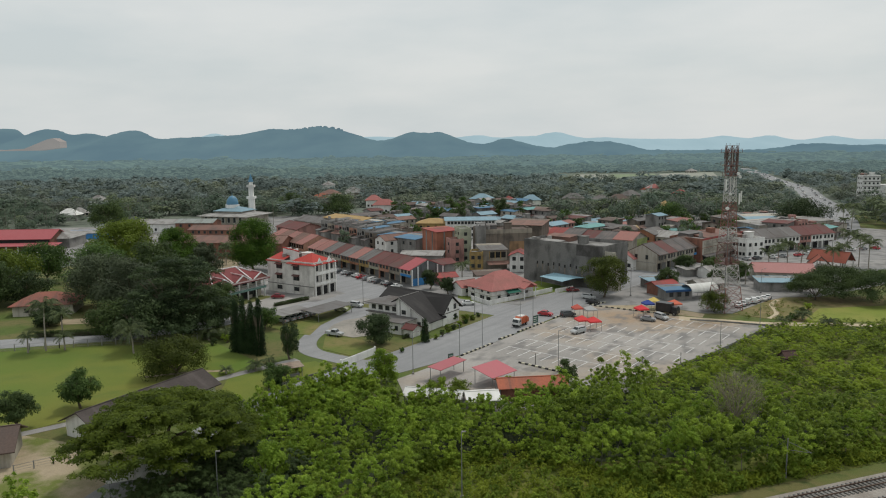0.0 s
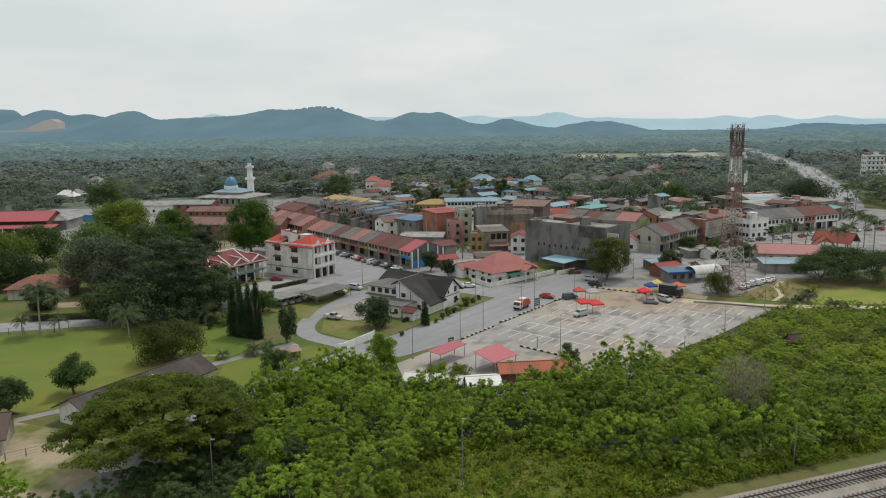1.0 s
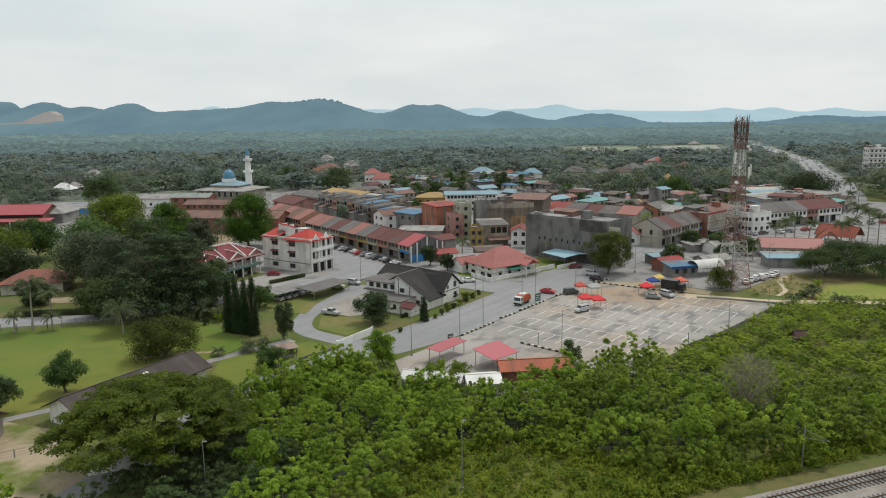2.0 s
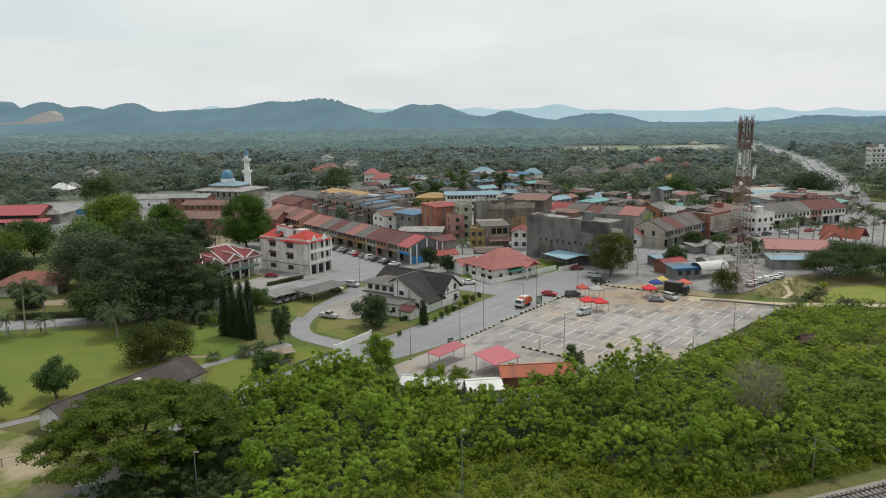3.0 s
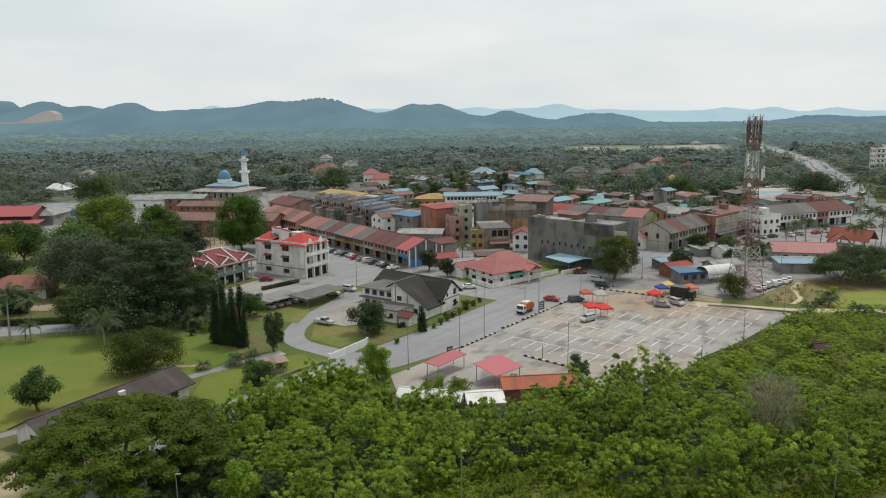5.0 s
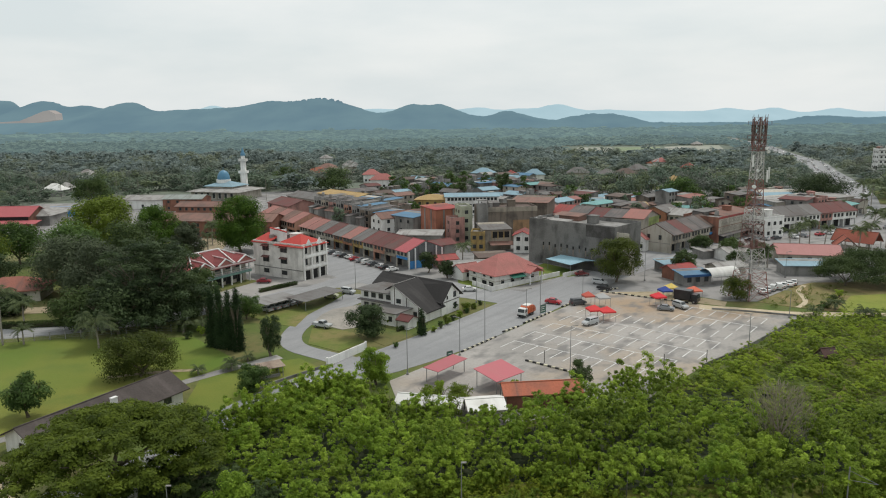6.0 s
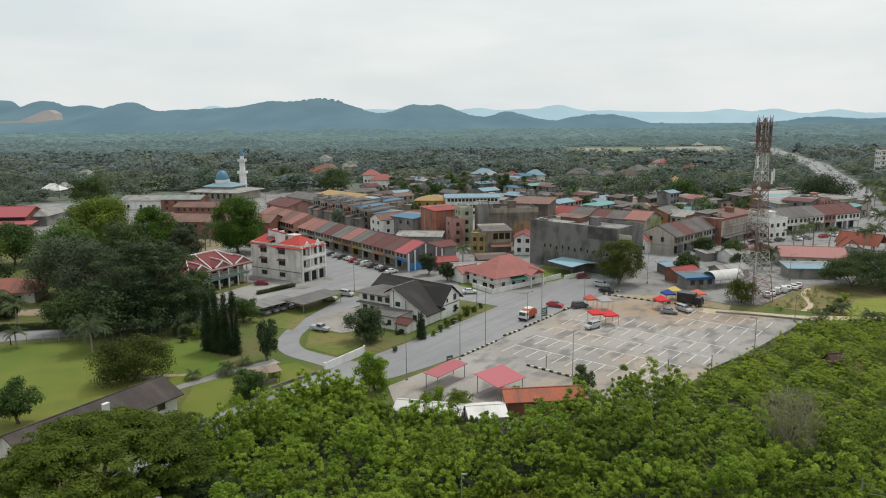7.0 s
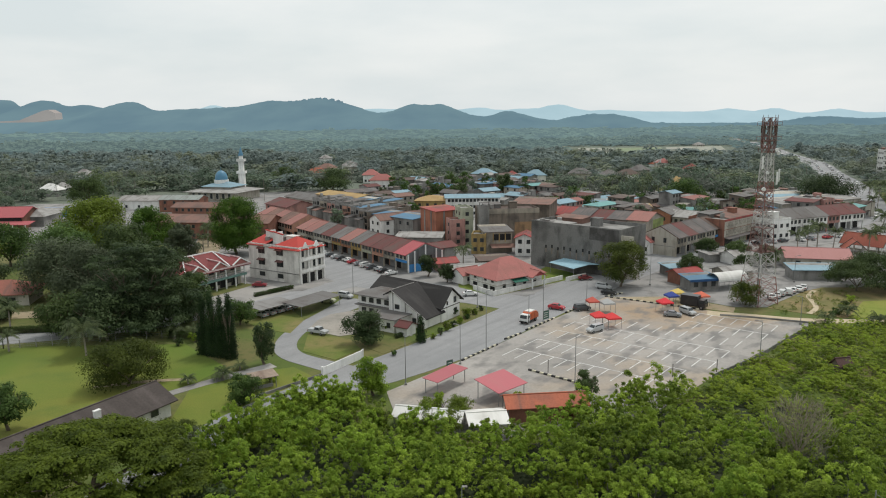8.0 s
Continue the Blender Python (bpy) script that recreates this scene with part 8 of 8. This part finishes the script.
def woods(name, y0, y1, gap, wide, high, tiers, material, label, seed):
    """Trees over a stretch of land; tiers: up to which y, sprays to a crown and their size."""
    rg = np.random.default_rng(seed)
    kinds = [[crown_cloud(seed + i, n, size, 0.8) for i in range(8)] for _, n, size in tiers]
    spots = [[] for _ in tiers]
    y = y0
    while y < y1:
        for x in np.arange(-0.68 * y - 20, 0.68 * y + 20, gap):
            px, py = x + rg.uniform(-0.5, 0.5) * gap, y + rg.uniform(-0.5, 0.5) * gap
            near, far = (py - 430) / 130, (py - 640) / 140
            if name == "near_woods" and rg.random() < near or name == "middle_woods" and (rg.random() > near or rg.random() < far) or name == "plantation" and rg.random() > far:
                continue
            if not open_ground(px, py):
                swell = 0.8 + 0.6 * noise.noise((px * 0.016, py * 0.016, seed))
                tall = 1.3 if rg.random() < 0.16 else 1.0
                w = wide * rg.uniform(0.40, 0.78 + 0.40 * (rg.random() < 0.3)) * tall * (0.5 + 0.65 * swell)
                k = next(i for i, t in enumerate(tiers) if py < t[0] or i == len(tiers) - 1)
                spots[k].append((px, py, -0.2, w, high * swell * rg.uniform(0.7, 1.3) * tall * (1 if py < 430 else 0.86)))
        y += gap * (1.0 if y < 700 else 1.3)
    choices = material if isinstance(material, tuple) else (material,)
    belts = [np.array([noise.noise((p[0] * 0.011, p[1] * 0.019, seed + 3.7)) * 0.75 + 0.5 for p in q]) for q in spots]
    picks = [np.clip((b + rg.normal(0, 0.17, len(b))) * len(choices), 0, len(choices) - 1).astype(int) for b in belts]
    for k, mt in enumerate(choices):
        v = np.concatenate([placed(kd, [p for p, q in zip(sp, pk) if q == k], rg) for kd, sp, pk in zip(kinds, spots, picks) if (pk == k).any()])
        tagged(new(name, np_mesh(name, v, tris(v), mt)), label[k] if isinstance(label, tuple) else label, "woods", "", "stuff")


# Farther woods take the leaf colours with more painted haze.
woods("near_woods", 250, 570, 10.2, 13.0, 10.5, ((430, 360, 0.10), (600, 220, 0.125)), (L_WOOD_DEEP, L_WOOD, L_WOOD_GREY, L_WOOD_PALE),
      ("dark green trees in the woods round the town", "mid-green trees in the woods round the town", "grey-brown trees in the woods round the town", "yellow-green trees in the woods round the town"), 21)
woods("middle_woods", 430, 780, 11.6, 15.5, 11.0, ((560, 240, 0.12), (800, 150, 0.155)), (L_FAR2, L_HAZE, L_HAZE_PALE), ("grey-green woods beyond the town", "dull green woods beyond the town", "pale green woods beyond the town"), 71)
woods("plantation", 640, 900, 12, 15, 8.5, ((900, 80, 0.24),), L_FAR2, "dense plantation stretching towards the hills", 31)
# From here outwards the woods glow bluish: haze painted as emission.
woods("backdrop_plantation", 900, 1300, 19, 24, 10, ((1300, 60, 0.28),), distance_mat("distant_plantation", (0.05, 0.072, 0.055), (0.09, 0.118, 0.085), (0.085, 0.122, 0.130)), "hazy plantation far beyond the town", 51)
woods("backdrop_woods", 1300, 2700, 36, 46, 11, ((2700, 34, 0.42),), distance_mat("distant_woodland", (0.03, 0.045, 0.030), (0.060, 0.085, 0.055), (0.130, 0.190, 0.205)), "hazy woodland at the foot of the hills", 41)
rg = np.random.default_rng(8)
fr, tr = [], []
kinds = [palm_cloud(60 + i) for i in range(6)]
for i in range(430):
    y = 265 + 330 * rg.random() ** 1.1
    x = rg.uniform(-0.66, 0.66) * y
    if open_ground(x, y):
        continue
    f, t = kinds[rg.integers(6)]
    a, hh, ln = rg.random() * 6.283, rg.uniform(8, 14) * (1 if y < 430 else 0.9), rg.uniform(3.0, 4.4)
    c, s = math.cos(a), math.sin(a)
    rel = (f - np.array([0, 0, 1.0])) * ln
    fr.append(np.stack([rel[:, 0] * c - rel[:, 1] * s + x, rel[:, 0] * s + rel[:, 1] * c + y, rel[:, 2] + hh], axis=1))
    tr.append(np.stack([t[:, 0] * 3 + x, t[:, 1] * 3 + y, t[:, 2] * hh], axis=1))
v = np.concatenate(fr)
tagged(new("palm_grove", np_mesh("palm_grove", v, quads(v), leaf((0.066, 0.092, 0.064), (0.132, 0.164, 0.108), "grove_fronds", 0.05))), "grey-green coconut palms standing in groves", "palms", "", "stuff")
v = np.concatenate(tr)
tagged(new("palm_grove_trunks", np_mesh("palm_grove_trunks", v, quads(v), PALE_BARK)), "slim pale trunks of the palm groves", "palms", "", "stuff")

# ---- railway ----
rail_dir = Vector((0.945, 0.327, 0))
rail_at = Vector((46.5, 80.3, 0))
rang = math.degrees(math.atan2(rail_dir.y, rail_dir.x))
bed = strip("railway_bed", [(-60, 42.6, 8.4), (46.5, 79.6, 8.4), (160, 118.9, 8.4)], 0.25, BALLAST, "pale gravel bed of the railway", "railway")
SLEEPER = Shape().box(-0.13, -1.2, 0, 0.13, 1.2, 0.16).mesh("sleeper", CONC_WALL)
RAIL = paint((0.16, 0.11, 0.085), 0.5, 0.4, (0.08, 0.06, 0.05), 0.1, None, 0.6, 0, 0.6, "rusty_rail_steel")
for off in (1.6, -2.4):
    side = Vector((-rail_dir.y, rail_dir.x, 0)) * off
    o = rail_at + side
    trk = thing("railway_track", "railway track of two steel rails on sleepers", "railway track", o.x, o.y, rang, 0.25, "tracks")
    for wy in (-0.55, 0.55):
        part("rail", Shape().box(-80, wy - 0.035, 0.17, 80, wy + 0.035, 0.33), RAIL, trk)
    for k in range(-44, 46):
        part("sleeper", SLEEPER, None, trk, "", pose(k * 0.7, 0, 0))
cm = thing("catenary_mast", "slim grey railway mast with an angled bracket", "railway mast", 43.7, 86.8, rang)
part("pole", Shape().tube((0, 0, 0), (0, 0, 5.4), 0.09, 0.07, 8), STEEL, cm)
part("bracket", Shape().tube((0, 0, 5.0), (2.4, -1.6, 3.7), 0.03, None, 5).tube((0, 0, 3.9), (2.4, -1.6, 3.7), 0.03, None, 5), STEEL, cm)

# car park fence and lawn fence
def wire_fence(points, h, gap, label):
    ob = thing("fence", label, "fence", points[0][0], points[0][1], 0, 0, "fences")
    o = Vector((*points[0], 0))
    for a, b in zip(points, points[1:]):
        a, b = Vector((*a, 0)) - o, Vector((*b, 0)) - o
        k = max(1, round((b - a).length / gap))
        for i in range(k + 1):
            p = a + (b - a) * i / k
            part("post", Shape().box(p.x - 0.06, p.y - 0.06, 0, p.x + 0.06, p.y + 0.06, h), CONC_WALL, ob)
        for z in (0.35, 0.7, 1.05, h - 0.08):
            part("wire", Shape().tube(a + Vector((0, 0, z)), b + Vector((0, 0, z)), 0.018, None, 4), STEEL, ob)
    return ob


wall_run([(77, 163.2), (63.7, 150.1), (54.4, 140.8), (44.5, 132.8)], 0.75, CONC_WALL, "low stained concrete wall along the edge of the car park", "low_wall", 0)
wall_run([(77, 163.6), (66.5, 168.2), (60, 170.4)], 0.45, CONC_WALL, "low dark concrete drain wall behind the car park", "low_wall", 0)
wire_fence([(-58.1, 90.6), (-54.2, 93.3), (-50.8, 95)], 1.2, 2.2, "old wire fence with slim posts across the sandy yard")
wire_fence([(-130, 141), (-84, 151.4), (-62, 157), (-47, 158)], 1.6, 3.0, "wire fence with slim posts between lawn and road")

# pale roof under the rain tree, small frame shed, low walls and hedges
canopy(-41.5, 82.5, 22, 9.0, 6.0, 2.6, tarp, "pale sheet-roofed shed half hidden below the rain tree", 0.6)
fs = canopy(-30.2, 128.6, 32, 3.8, 2.4, 2.0, roof_mat((0.42, 0.32, 0.24), 0.6, (0.16, 0.11, 0.085)), "small open frame shed with a faded tan roof sheet", 0.3, True, "frame_shed", "shed", "mono")
part("bench", Shape().box(0.4, 0.6, 0, 3.4, 1.1, 0.45), CONC_WALL, fs)
wall_run([(-31.5, 122.5), (-29.4, 125.6), (-24.5, 131), (-20.4, 135.4)], 0.5, CONC_WALL, "low concrete wall between the garden and the road", "low_wall", 0)


def hedge(x, y, ang, l, w, h, label, seed):
    rg = np.random.default_rng(seed)
    ob = thing("hedge", label, "hedge", x, y, ang, 0, "hedges")
    n = int(l * 450 * h)
    p = np.stack([rg.uniform(0, l, n), rg.uniform(-w / 2, w / 2, n), rg.uniform(0.05, h, n) ** 0.9], axis=1)
    t, b = unit(rg.normal(size=(n, 3))) * 0.11, unit(rg.normal(size=(n, 3))) * 0.08
    v = np.stack([p - t, p + t, p + b * 1.5], axis=1).reshape(-1, 3)
    part("leaves", np_mesh("leaves", v, tris(v), L_DARK), None, ob)
    part("woody_core", Shape().box(0.1, -w * 0.2, 0, l - 0.1, w * 0.2, h * 0.6), BARK, ob)
    return ob


hedge(-46.2, 190.6, 48, 9, 1.2, 1.0, "clipped dark hedge before the verandas", 1)
hedge(-43.2, 194, 48, 7, 1.2, 1.0, "clipped dark hedge before the verandas", 2)
hedge(-9.4, 155.9, 52, 5, 0.8, 0.9, "low hedge along the verge", 3)
hedge(-94.6, 160.7, 8, 20, 1.4, 1.5, "dark overgrown hedge along the side road", 4)
hedge(-54.7, 157.8, -5, 8, 1.6, 1.4, "shrubs before the row of cypresses", 5)
